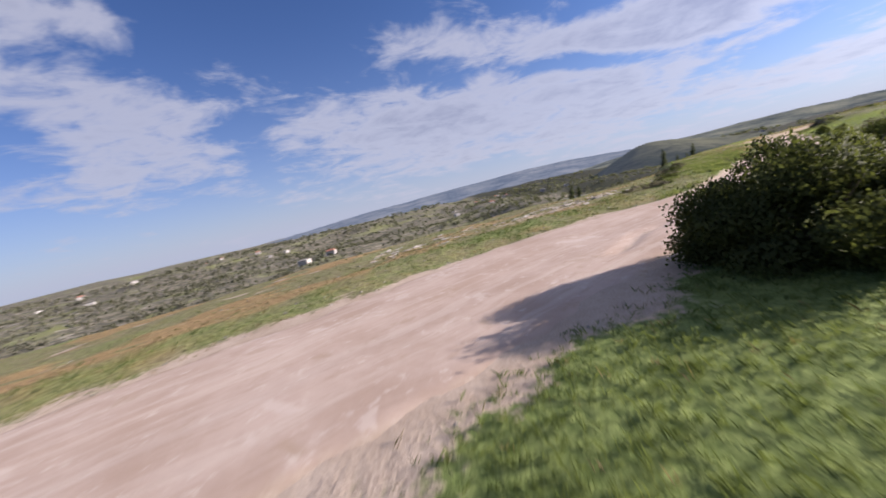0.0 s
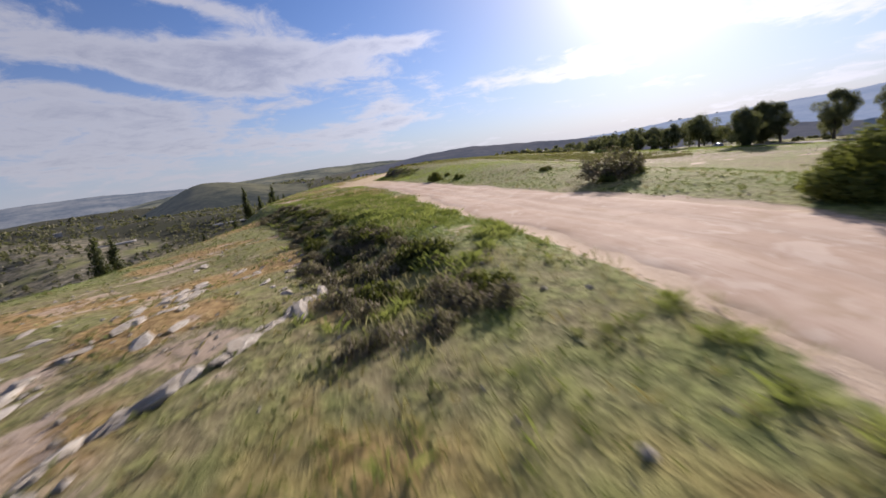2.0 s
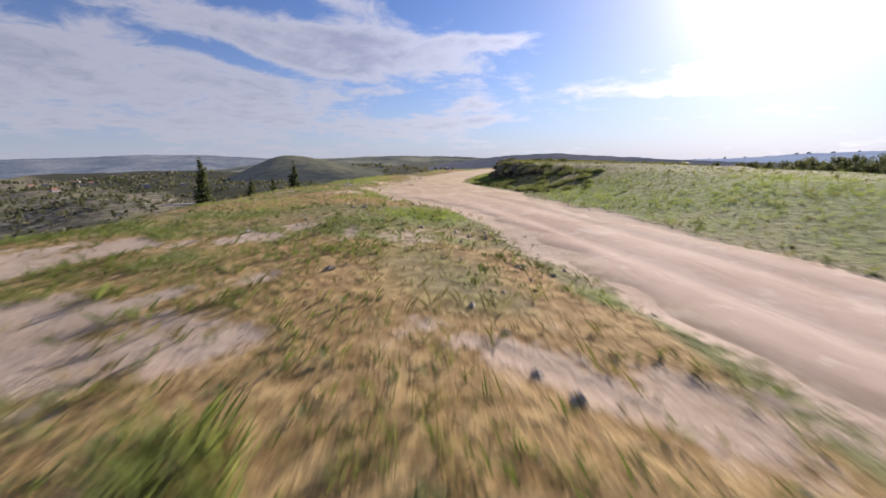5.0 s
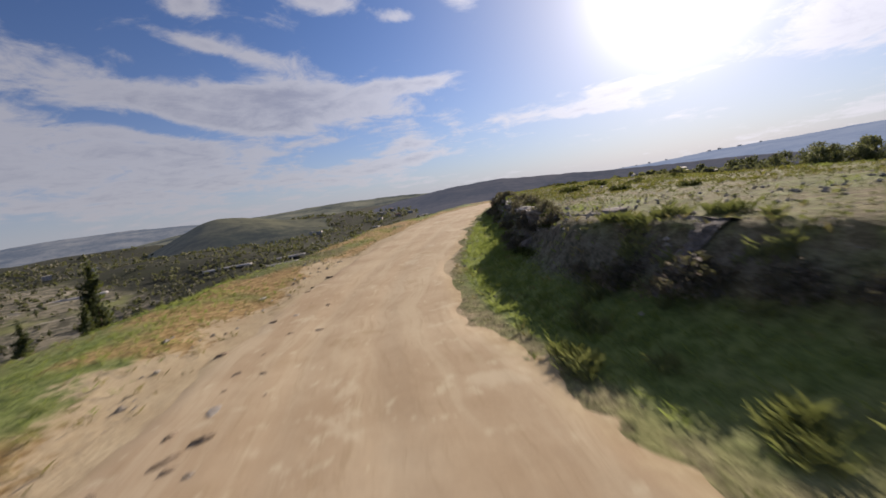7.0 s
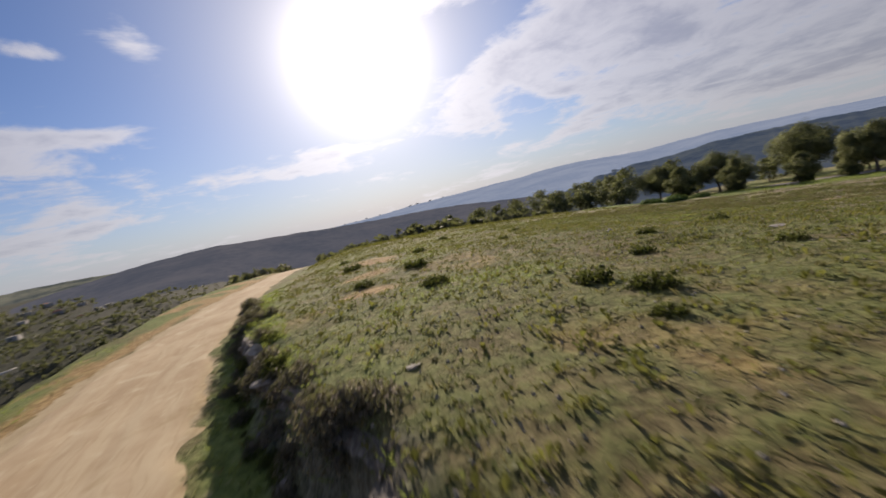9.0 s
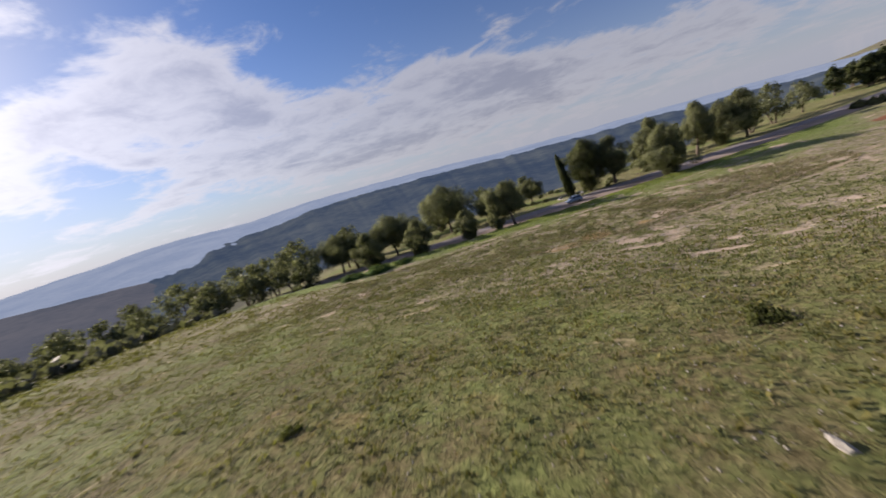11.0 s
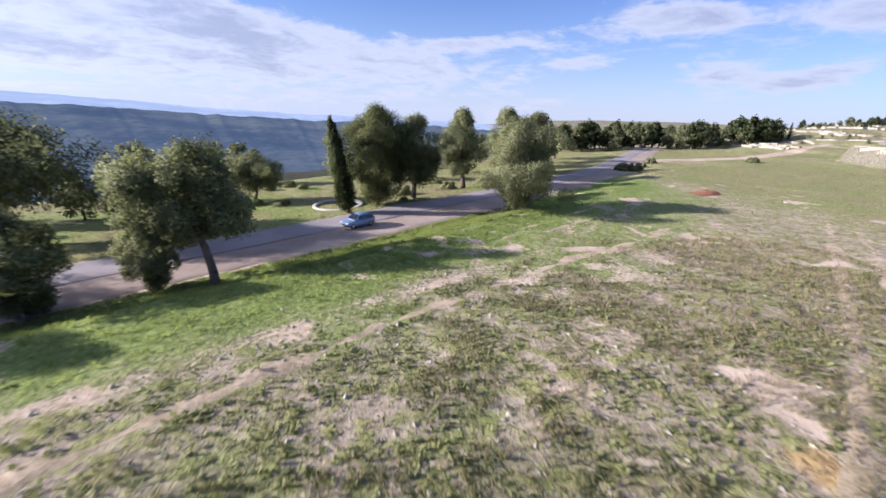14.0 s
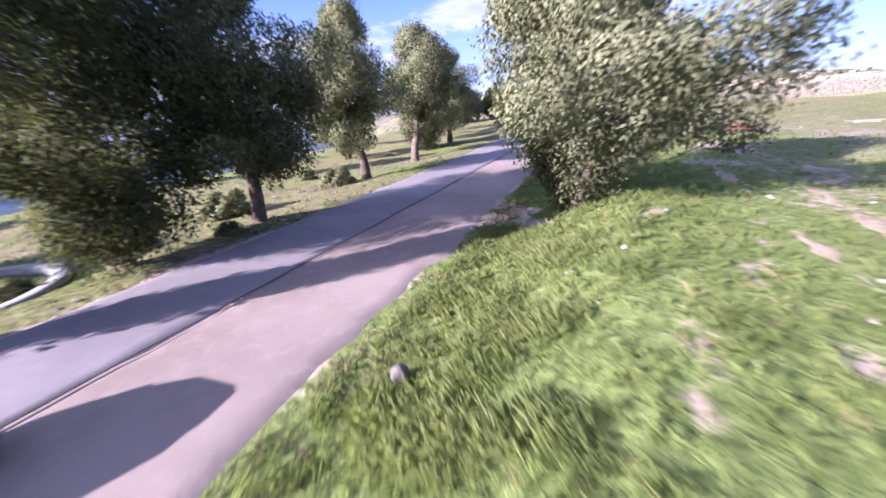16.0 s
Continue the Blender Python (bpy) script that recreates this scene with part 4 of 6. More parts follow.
# ---- plants ----
def leaf_cloud(rng, centres, radii, count, size, droop, long=2.3):
    """Rhombic leaf sprays on the shells of clumps, as corners and faces."""
    centres, radii = np.array(centres, float), np.array(radii, float)
    weight = radii[:, 0] * radii[:, 2]
    pick = rng.choice(len(centres), count, p=weight / weight.sum())
    way = rng.normal(size=(count, 3))
    way /= np.linalg.norm(way, axis=1)[:, None]
    shell = 1.12 - 0.62 * rng.random(count) ** 1.3
    p = centres[pick] + way * radii[pick] * shell[:, None] + rng.normal(size=(count, 3)) * radii[pick] * 0.13
    axis = way * 0.7 + rng.normal(size=(count, 3)) * 0.75 + np.array([0, 0, -droop])
    axis /= np.linalg.norm(axis, axis=1)[:, None]
    side = np.cross(axis, rng.normal(size=(count, 3)))
    side /= np.linalg.norm(side, axis=1)[:, None] + 1e-6
    face = np.cross(axis, side)
    middle = (centres * weight[:, None]).sum(0) / weight.sum()
    out_ = p - middle
    out_ /= np.linalg.norm(out_, axis=1)[:, None] + 1e-6
    flip = np.where((face * (way + 0.6 * out_)).sum(1) < 0, -1.0, 1.0)[:, None]
    side, face = side * flip, face * flip
    soft_n = way * 0.85 + out_ * 0.55 + face * 0.28
    soft_n /= np.linalg.norm(soft_n, axis=1)[:, None]
    s = size * (0.6 + 0.8 * rng.random(count))[:, None]
    bend = np.cross(axis, side) * s * 0.22
    v = np.stack([p - axis * s * 0.5, p - side * s * 0.5 / long * 1.25 + bend, p + axis * s * 0.5, p + side * s * 0.5 / long * 1.25 + bend], 1)
    return v.reshape(-1, 3), np.arange(4 * count).reshape(-1, 4), soft_n


def foliage_mesh(name, v, f, soft_n, keep, mat):
    """Leaf sprays whose shading follows the clumps that they belong to."""
    v = v.reshape(-1, 4, 3)[keep].reshape(-1, 3)
    me = quads_mesh(name, v, np.arange(len(v)).reshape(-1, 4), mat, True)
    me.normals_split_custom_set_from_vertices(np.repeat(soft_n[keep], 4, 0).tolist())
    return me


def tube(verts, faces, pts, radii, sides=7):
    """Adds a tapered, bent tube to lists of corners and faces."""
    base = len(verts)
    for (p, r) in zip(pts, radii):
        p = Vector(p)
        for k in range(sides):
            a = 2 * math.pi * k / sides
            verts.append((p.x + r * math.cos(a), p.y + r * math.sin(a), p.z + 0.25 * r * math.sin(3 * a)))
    for i in range(len(pts) - 1):
        for k in range(sides):
            a, b = base + i * sides + k, base + i * sides + (k + 1) % sides
            faces.append((a, b, b + sides, a + sides))


def tree(seed, height, spread, clear, leaves, size, mat, droop=0.5, lean=(0, 0), stems=1, label="", category="tree", name="tree", clumps=48, flare=0.0):
    """A tree at the origin: bent trunks and limbs, and a crown of leaf clumps with gaps."""
    rng = np.random.default_rng(seed)
    thing = new(name)
    verts, faces = [], []
    centres, radii = [], []
    crown_z = clear + (height - clear) * 0.5
    for s in range(stems):
        a0 = rng.uniform(0, 6.28)
        foot = Vector((0.35 * math.cos(a0), 0.35 * math.sin(a0), 0)) if stems > 1 else Vector((0, 0, 0))
        top = Vector((lean[0] * height + rng.normal() * 0.3, lean[1] * height + rng.normal() * 0.3, clear + (height - clear) * 0.45))
        if stems > 1:
            top += Vector((math.cos(a0), math.sin(a0), 0)) * spread * 0.35
        r0 = 0.028 * height / math.sqrt(stems) + 0.03
        pts = [foot + Vector((0, 0, -0.5))] + [foot.lerp(top, u) + Vector((rng.normal() * 0.08, rng.normal() * 0.08, 0)) * height * 0.12 * (u > 0) for u in (0, 0.2, 0.45, 0.7, 1.0)]
        tube(verts, faces, pts, [r0 * 1.35, r0 * 1.2, r0, r0 * 0.85, r0 * 0.62, r0 * 0.3], 8)
        for b in range(max(4, 9 // stems)):
            u = rng.uniform(0.45, 1.0)
            start = foot.lerp(top, u)
            a, e = rng.uniform(0, 6.28), rng.uniform(0.1, 0.9)
            reach = spread * rng.uniform(0.45, 0.85)
            end = start + Vector((math.cos(a) * reach, math.sin(a) * reach, e * (height - clear) * 0.35))
            mid = start.lerp(end, 0.5) + Vector((0, 0, -0.12 * reach))
            tube(verts, faces, [start, mid, end], [r0 * 0.42, r0 * 0.26, r0 * 0.08], 5)
            centres.append(end)
            w = spread * rng.uniform(0.18, 0.30)
            radii.append((w, w, w * rng.uniform(0.6, 0.85)))
    lobes = rng.uniform(0.55, 1.18, 7)
    for k in range(int(clumps * 1.5)):
        a = rng.uniform(0, 6.28)
        q, h = math.sqrt(rng.random()), rng.uniform(-0.95, 1.0)
        ring = math.sqrt(max(0.06, 1 - abs(h) ** 2.3)) * (1.0 if h < 0.1 else 0.88) * lobes[int(a / 6.2832 * 7) % 7] * (1 - flare * (0.5 - 0.5 * h))
        w = spread * rng.uniform(0.10, 0.26)
        tall_ = (height - clear) * 0.45 * (0.85 + 0.25 * lobes[int(a / 6.2832 * 7 + 3) % 7])
        centres.append((lean[0] * height + math.cos(a) * q * spread * ring * 0.9, lean[1] * height + math.sin(a) * q * spread * ring * 0.9, crown_z + h * tall_))
        radii.append((w, w, w * rng.uniform(0.7, 1.25)))
    mesh_part("trunk", verts, faces, M_BARK, thing)
    v, f, soft_n = leaf_cloud(rng, centres, radii, leaves, size, droop)
    keep = v.reshape(-1, 4, 3)[:, :, 2].min(1) > 0.05
    crown = new("crown", foliage_mesh("crown", v, f, soft_n, keep, mat))
    crown.parent = thing
    return tagged(thing, label, category)


def cypress(seed, height, radius, leaves, label, lean=(0.0, 0.0), spray=0.30):
    rng = np.random.default_rng(seed)
    thing = new("cypress_tree")
    verts, faces = [], []
    tube(verts, faces, [(lean[0] * z_ + 0.03 * (z_ > 0.4), lean[1] * z_, z_) for z_ in (-0.5, 0.6, 2.0, height * 0.7)], [0.3, 0.22, 0.17, 0.05], 8)
    centres, radii = [], []
    for k in range(int(height * 6)):
        u = rng.random() ** 0.85
        z = 1.3 + u * (height - 1.5)
        w = radius * (math.sin(math.pi * min(1, 0.22 + 0.78 * u) ** 0.8) * 0.95 + 0.10)
        a = rng.uniform(0, 6.28)
        q = rng.uniform(0, 0.62) * w
        centres.append((q * math.cos(a) + lean[0] * z, q * math.sin(a) + lean[1] * z, z))
        r = 0.16 + w * rng.uniform(0.25, 0.45)
        radii.append((r, r, r * 2.1))
    mesh_part("trunk", verts, faces, M_BARK, thing)
    v, f, soft_n = leaf_cloud(rng, centres, radii, leaves, spray, -1.6)
    crown = new("crown", foliage_mesh("crown", v, f, soft_n, np.ones(len(f), bool), M_LEAF_DARK))
    crown.parent = thing
    return tagged(thing, label, "tree")


def bush(seed, height, spread, leaves, size, mat, label, name="bush", category="bush"):
    """A shrub at the origin: many thin stems and a low crown that reaches the soil."""
    rng = np.random.default_rng(seed)
    thing = new(name)
    verts, faces, centres, radii = [], [], [], []
    for k in range(9):
        a, q = rng.uniform(0, 6.28), rng.uniform(0.3, 0.9)
        end = (math.cos(a) * spread * q, math.sin(a) * spread * q, height * rng.uniform(0.40, 0.84))
        tube(verts, faces, [(0, 0, -0.3), (end[0] * 0.35, end[1] * 0.35, end[2] * 0.45), end], [0.02 * height + 0.01, 0.013 * height + 0.006, 0.006], 5)
    for k in range(34):
        a, q = rng.uniform(0, 6.28), math.sqrt(rng.random())
        w = rng.uniform(0.14, 0.30) * spread
        z = height * rng.uniform(0.12, 0.84) * (1 - 0.62 * q * q)
        centres.append((math.cos(a) * q * spread * 0.82, math.sin(a) * q * spread * 0.82, z))
        radii.append((w, w, w * rng.uniform(0.6, 0.95)))
    mesh_part("stem_frame", verts, faces, M_BARK, thing)
    v, f, soft_n = leaf_cloud(rng, centres, radii, leaves, size, 0.0, 1.9)
    keep = v.reshape(-1, 4, 3)[:, :, 2].min(1) > -0.05
    crown = new("foliage", foliage_mesh("foliage", v, f, soft_n, keep, mat))
    crown.parent = thing
    return tagged(thing, label, category)


def stand(thing, x, y, turn=0.0, scale=1.0, sink=0.05):
    thing.matrix_world = pose(x, y, ground_at(x, y) - sink, 0, 0, turn) @ Matrix.Scale(scale, 4)
    return thing


def again(thing, x, y, turn=0.0, scale=1.0, sink=0.05):
    c = copy_thing(thing, Matrix.Identity(4))
    c.matrix_world = pose(x, y, ground_at(x, y) - sink, 0, 0, turn) @ Matrix.Scale(scale, 4)
    return c


# trees beside the paved road
near_tree = stand(tree(11, 9.6, 5.4, 0.3, 90000, 0.150, M_LEAF, 1.1, (0.01, 0.03), 3, "bushy grey-green eucalyptus with foliage down to the roadside grass", clumps=52, flare=0.62), 153.0, 14.8, 20)
leaning = stand(tree(12, 8.6, 4.3, 2.8, 38000, 0.19, M_LEAF, 0.5, (0.14, -0.30), 1, "grey-green roadside tree with a dark leaning trunk"), 179.5, 33.0, 10)
round_tree = stand(tree(13, 11.0, 5.7, 1.0, 105000, 0.155, M_LEAF_DEEP, 0.9, (0, 0), 2, "tall round eucalyptus with drooping dusty green foliage beside the road", clumps=56, flare=0.3), 169.0, 8.6, 0)
bushy = stand(tree(14, 6.8, 3.3, 0.9, 24000, 0.185, M_LEAF, 0.5, (0.06, 0), 2, "low grey-green tree with foliage reaching the verge", clumps=36), 187.5, 36.8, 0, 0.86)
wide = stand(tree(15, 9.4, 7.0, 3.4, 36000, 0.235, M_LEAF, 0.4, (0.02, 0.03), 1, "broad grey-green tree with a wide crown beyond the road", clumps=40), 199.8, 22.0, 0, 1.10)
slim = stand(tree(16, 12.2, 5.0, 2.4, 54000, 0.175, M_LEAF, 1.0, (0.05, -0.04), 1, "tall eucalyptus with a bent trunk at the road's far verge", clumps=44), 155.2, -3.4, 0, 0.94)
stand(cypress(17, 10.6, 1.2, 26000, "dark narrow cypress with a bare trunk foot beside the road", (0.17, 0.06), 0.19), 172.0, 13.6)
for base, x, y, turn, scale in (
        (slim, 164.0, 5.4, 140, 0.85), (slim, 146.6, -12.2, 200, 1.0), (near_tree, 141.0, -20.5, 80, 1.05), (slim, 135.0, -24.0, 60, 0.95), (bushy, 183.1, 33.4, 230, 0.66), (wide, 191.0, 18.6, 110, 0.58), (wide, 184.3, 5.0, 200, 0.62),
        (bushy, 195.8, 42.4, 120, 1.0), (bushy, 203.9, 47.2, 40, 1.05), (wide, 206.0, 37.0, 60, 0.85), (wide, 215.0, 45.0, 200, 0.8)):
    tagged(again(base, x, y, turn, scale), group="roadside trees")
for t in (near_tree, leaning, round_tree, bushy, wide, slim):
    tagged(t, group="roadside trees")
# farther off, the same kinds with larger sprays
slope_tree = stand(tree(28, 7.6, 2.4, 1.2, 900, 0.60, M_LEAF_DEEP, 0.0, (0.03, 0), 1, "dark slender tree on the slope below the track", clumps=22), 60, 150, 0)
far_wide = stand(tree(25, 9.6, 5.8, 2.2, 3000, 0.55, M_LEAF, 0.4, (0.02, 0.03), 1, "broad grey-green tree farther along the valley side", clumps=30), 213.5, 42.0, 0, 0.9)
far_tall = stand(tree(26, 10.4, 4.6, 1.4, 3000, 0.50, M_LEAF, 0.8, (0.02, 0.0), 2, "tall grey-green tree farther along the road", clumps=34), 133.0, -32.5, 0)
far_low = stand(tree(27, 6.8, 3.6, 0.9, 1500, 0.55, M_LEAF, 0.5, (0.05, 0.0), 2, "low grey-green tree on the slope below the road", clumps=24), 160.0, -16.0, 0)
for base, x, y, turn, scale in (
        (far_tall, 126.5, -41.0, 300, 1.0), (far_wide, 118.0, -52.0, 120, 0.85), (far_low, 150.0, -24.0, 70, 1.2), (far_low, 190.6, -12.5, 50, 0.95), (far_low, 208.0, 14.0, 20, 0.9),
        (far_wide, 226.0, 46.0, 15, 1.0), (far_tall, 238.0, 54.0, 95, 0.85), (far_low, 214.0, 55.5, 145, 1.0), (far_wide, 250.0, 61.0, 265, 1.0), (far_tall, 232.0, 50.0, 15, 0.8),
        (far_wide, 243.0, 71.5, 30, 0.8), (far_tall, 260.0, 67.0, 175, 0.9), (far_low, 232.0, 65.0, 310, 1.1), (far_wide, 274.0, 76.0, 85, 1.0), (far_low, 248.0, 76.0, 120, 1.2),
        (far_low, 258.0, 80.5, 50, 1.3), (far_wide, 288.0, 84.0, 215, 1.0), (far_low, 268.0, 88.5, 190, 1.3), (far_low, 284.0, 103.0, 65, 1.0),
        (far_wide, 305.0, 99.0, 15, 0.8), (far_low, 300.0, 114.0, 285, 0.9), (far_tall, 320.0, 108.0, 115, 0.6), (far_tall, 198.0, 4.0, 260, 0.7),
        (far_low, 212.0, -4.0, 140, 0.8), (far_low, 176.0, -22.0, 20, 0.9), (far_low, 166.0, -34.0, 200, 0.9), (far_wide, 142.0, -44.0, 35, 0.7), (far_wide, 220.0, 38.0, 75, 0.8), (far_low, 210.9, 19.6, 30, 0.8), (far_low, 206.0, 16.0, 130, 0.7), (far_low, 215.0, 24.0, 220, 0.8), (far_low, 200.0, 12.0, 10, 0.6), (far_low, 221.0, 30.0, 260, 0.9), (far_tall, 222.0, 53.0, 45, 0.8), (far_wide, 236.0, 61.0, 140, 0.8), (far_low, 228.0, 57.0, 300, 1.2)):
    tagged(again(base, x, y, turn, scale), group="trees along the valley side")
for t in (far_wide, far_tall, far_low):
    tagged(t, group="trees along the valley side")

# dark trees over the valley slope
rng = np.random.default_rng(62)
for k in range(110):
    a, q = math.radians(rng.uniform(-62, 34)), rng.uniform(95, 420)
    x, y = 80 - q * math.sin(a), 90 + q * math.cos(a)
    if along(np.array([x]), np.array([y]), EDGE)[0][0] > 22:
        tagged(again((far_low, slope_tree, slope_tree)[k % 3], x, y, rng.uniform(0, 360), rng.uniform(0.5, 0.95)), group="trees on the valley slope")
tagged(slope_tree, group="trees on the valley slope")

# low bushes on the terraced hill
rng = np.random.default_rng(61)
for k in range(70):
    a, q = rng.uniform(-0.6, 1.5), rng.uniform(0.3, 1.15)
    tagged(again(far_low, -62 + 80 * q * math.cos(a), -95 + 52 * q * math.sin(a), rng.uniform(0, 360), rng.uniform(0.12, 0.3)), group="bushes on the terraced hill")

# the wood at the end of the road
pine = stand(tree(18, 8.5, 3.2, 1.6, 900, 0.95, M_LEAF_DARK, 0.0, (0.02, 0), 1, "dark pine at the edge of a far wood", name="pine_tree"), 96, -78)
thin = stand(cypress(19, 8.5, 0.9, 1200, "dark slim cypress at the edge of a far wood"), 88, -84)
rng = np.random.default_rng(5)
for k in range(84):
    u = rng.random()
    x = 98 - 84 * u + rng.normal() * 4
    y = (-80 - 10 * math.sin(3 * u)) + rng.uniform(-16, 5) + 9 * u
    tagged(again((thin, pine, far_low, pine, far_tall)[k % 5], x, y, rng.uniform(0, 360), rng.uniform(0.75, 1.15) * (0.8 if k % 5 == 4 else 1)), group="far wood")
tagged(pine, group="far wood"), tagged(thin, group="far wood")
for k in range(46):                                              # on the brow of the terraced hill
    a, q = rng.uniform(-0.9, 1.9), rng.uniform(0.05, 0.5)
    x, y = -62 + 80 * q * math.cos(a), -95 + 62 * q * math.sin(a)
    tagged(again((pine, far_low)[k % 2], x, y, rng.uniform(0, 360), rng.uniform(0.3, 0.6)), group="hilltop trees")
for k in range(14):                                              # on the eastern brow of the field
    u = k / 13
    x, y = 262 + 52 * u + rng.uniform(-6, 6), 88 + 30 * u + rng.uniform(-7, 7)
    tagged(again(far_low, x, y, rng.uniform(0, 360), rng.uniform(0.5, 0.95)), group="trees on the field's brow")

# cypresses on the slope below the track
slope_cypress = stand(cypress(20, 11.0, 1.35, 2600, "dark ragged cypress on the slope below the track"), 88.5, 141.0)
for x, y, s in ((104.5, 140.5, 0.95), (101.0, 143.0, 0.72), (98.0, 146.0, 0.66), (110.0, 147.0, 0.7), (66.0, 172.0, 1.0), (73.0, 168.0, 0.9), (79.0, 150.0, 0.7), (58.0, 150.0, 0.75),
                (40.0, 160.0, 0.9), (118.0, 156.0, 0.85), (93.0, 128.5, 0.55), (70.5, 127.0, 0.62), (128.0, 161.0, 0.8), (24.0, 150.0, 0.85), (52.0, 185.0, 1.0), (84.0, 165.0, 0.8), (82.5, 126.0, 1.06), (107.0, 145.7, 1.42), (92.0, 133.0, 0.98), (96.0, 134.0, 1.0), (98.5, 131.0, 0.72), (45.0, 112.0, 1.4), (47.5, 113.0, 1.3)):
    tagged(again(slope_cypress, x, y, 40 * s * x, s), group="cypresses below the track")
tagged(slope_cypress, group="cypresses below the track")

# shrubs along the track
stand(bush(31, 4.1, 4.0, 60000, 0.13, M_LEAF_BUSH, "large dark evergreen bush at the rim of the track", "large_bush"), 12.9, 12.2, 0, 1.03)
shrub = stand(bush(32, 2.5, 2.0, 9000, 0.13, M_SHRUB, "olive-green bush on the rim of the dirt track"), 37.6, 28.6, 0, 1.3)
dead = stand(bush(37, 2.3, 2.0, 2600, 0.16, M_DEAD, "brown half-dead bush with bare twigs beside the track", "dry_bush"), 50.0, 38.8, 40, 1.25)
for x, y, s, turn in ((40.0, 27.4, 0.7, 40), (51.6, 37.6, 0.5, 120), (49.0, 39.2, 0.4, 200), (73.0, 66.6, 0.72, 70), (70.0, 61.2, 0.42, 10), (76.0, 66.0, 0.3, 90)):
    tagged(again(shrub, x, y, turn, s), group="bushes beside the track")
tagged(shrub, group="bushes beside the track")
scrub_side = np.random.default_rng(38)
berm_line = np.array(BERM)
brown = [(103.6, 97.0, 0.42), (102.4, 95.4, 0.5), (101.6, 93.6, 0.36), (100.6, 91.9, 0.32), (99.9, 90.4, 0.36), (99.0, 89.2, 0.28), (98.6, 87.6, 0.3), (101.0, 92.6, 0.26), (97.4, 86.6, 0.24), (104.6, 98.2, 0.3)]
for k in range(150):
    u = scrub_side.uniform(0.10, 0.8) * (len(berm_line) - 1)
    i = int(u)
    p, q = berm_line[i] + (berm_line[i + 1] - berm_line[i]) * (u - i), berm_line[i + 1] - berm_line[i]
    q = q / np.hypot(*q)
    w = scrub_side.uniform(-0.4, 3.6)
    brown.append((p[0] - q[1] * w, p[1] + q[0] * w, scrub_side.uniform(0.16, 0.34)))
twiggy = stand(bush(39, 2.0, 2.2, 1100, 0.24, M_BROWN, "low brown leafless scrub on the earth bank", "dry_scrub"), 100.2, 91.2, 0, 0.3)
for k, (x, y, w) in enumerate(brown):
    tagged(again(twiggy, x, y, 61 * k, w), group="dry scrub on the banks")
tagged(twiggy, group="dry scrub on the banks")
road_shrub = stand(bush(33, 2.3, 1.9, 3600, 0.2, M_LEAF, "grey-green shrub where the road meets bare ground"), 114.2, -24.4)
for x, y, s in ((111.0, -24.6, 1.0), (97.0, -38.5, 0.8), (104.6, -31.0, 0.6), (165.2, 1.4, 0.8), (157.6, -3.0, 0.7), (184.0, 6.0, 0.5), (60.0, -44.0, 0.9), (172.0, 9.0, 0.35), (186.8, 4.4, 0.45), (180.4, 6.6, 0.4), (180.3, -6.3, 0.5), (185.1, -6.2, 0.5), (182.8, -9.1, 0.6), (158.2, -10.3, 0.5), (165.4, 6.9, 0.35)):
    tagged(again(road_shrub, x, y, 97 * s, s), group="shrubs by the road")
tagged(road_shrub, group="shrubs by the road")
cushion = stand(bush(34, 0.55, 0.85, 800, 0.13, M_LEAF_BUSH, "low dark green cushion shrub in the field", "cushion_shrub", "shrub"), 136.3, 102.5)
spots = [(133.9, 103.8), (138.3, 103.5), (149.1, 112.4), (137.9, 95.7), (152.2, 109.0), (163.0, 108.0), (146.0, 96.0), (127.5, 103.6), (131.0, 99.0), (141.5, 99.4), (158.0, 101.0), (122.0, 99.0),
         (171.0, 116.0), (167.0, 97.0), (150.0, 88.0), (176.0, 104.0), (118.0, 95.0), (160.0, 114.0), (144.0, 108.6), (40.0, 30.0), (54.0, 40.0), (63.0, 47.0)]
side = np.random.default_rng(35)
line = np.array(BERM)
for k in range(56):                                              # on the shaded face of the berm
    u = side.uniform(0.12, 0.7) * (len(line) - 1)
    i = int(u)
    p, q = line[i] + (line[i + 1] - line[i]) * (u - i), line[i + 1] - line[i]
    q = q / np.hypot(*q)
    w = side.uniform(-0.6, 2.4)
    spots.append((p[0] - q[1] * w, p[1] + q[0] * w))
for k, (x, y) in enumerate(spots):
    tagged(again(cushion, x, y, 57 * k, 0.6 + 0.55 * ((k * 7) % 10) / 10), group="cushion shrubs")
tagged(cushion, group="cushion shrubs")

bramble = stand(bush(36, 1.2, 2.3, 6000, 0.17, M_BRAMBLE, "dense bright green bramble thicket on the verge", "bramble_thicket"), 197.0, 55.0)
tagged(again(bramble, 200.6, 57.6, 70, 0.9), group="bramble thicket")
tagged(again(bramble, 193.8, 52.0, 150, 0.7), group="bramble thicket")
tagged(bramble, group="bramble thicket")

# far scrub on the valley slopes
rng = np.random.default_rng(8)
count = 60000
az = np.radians(rng.uniform(-150, 70, count))
r = 60 * (1300 / 60) ** (rng.random(count) ** 0.8)
east = np.arange(count) >= 48000
az = np.where(east, np.radians(rng.uniform(-118, -62, count)), az)
r = np.where(east, rng.uniform(130, 420, count), r)
x, y = 90 - r * np.sin(az), 90 + r * np.cos(az)
e, = along(x, y, EDGE)
dense = wobble(x, y, 60, 91) * 0.6 + wobble(x, y, 18, 92) * 0.5 + 0.25
keep = ((e > 8) | (x > 226)) & (along(x, y, TRACK)[0] ** 2 > 16) & (along(x, y, ROAD)[0] < -6) & (rng.random(count) < np.clip(dense + 0.35, 0.12, 1))
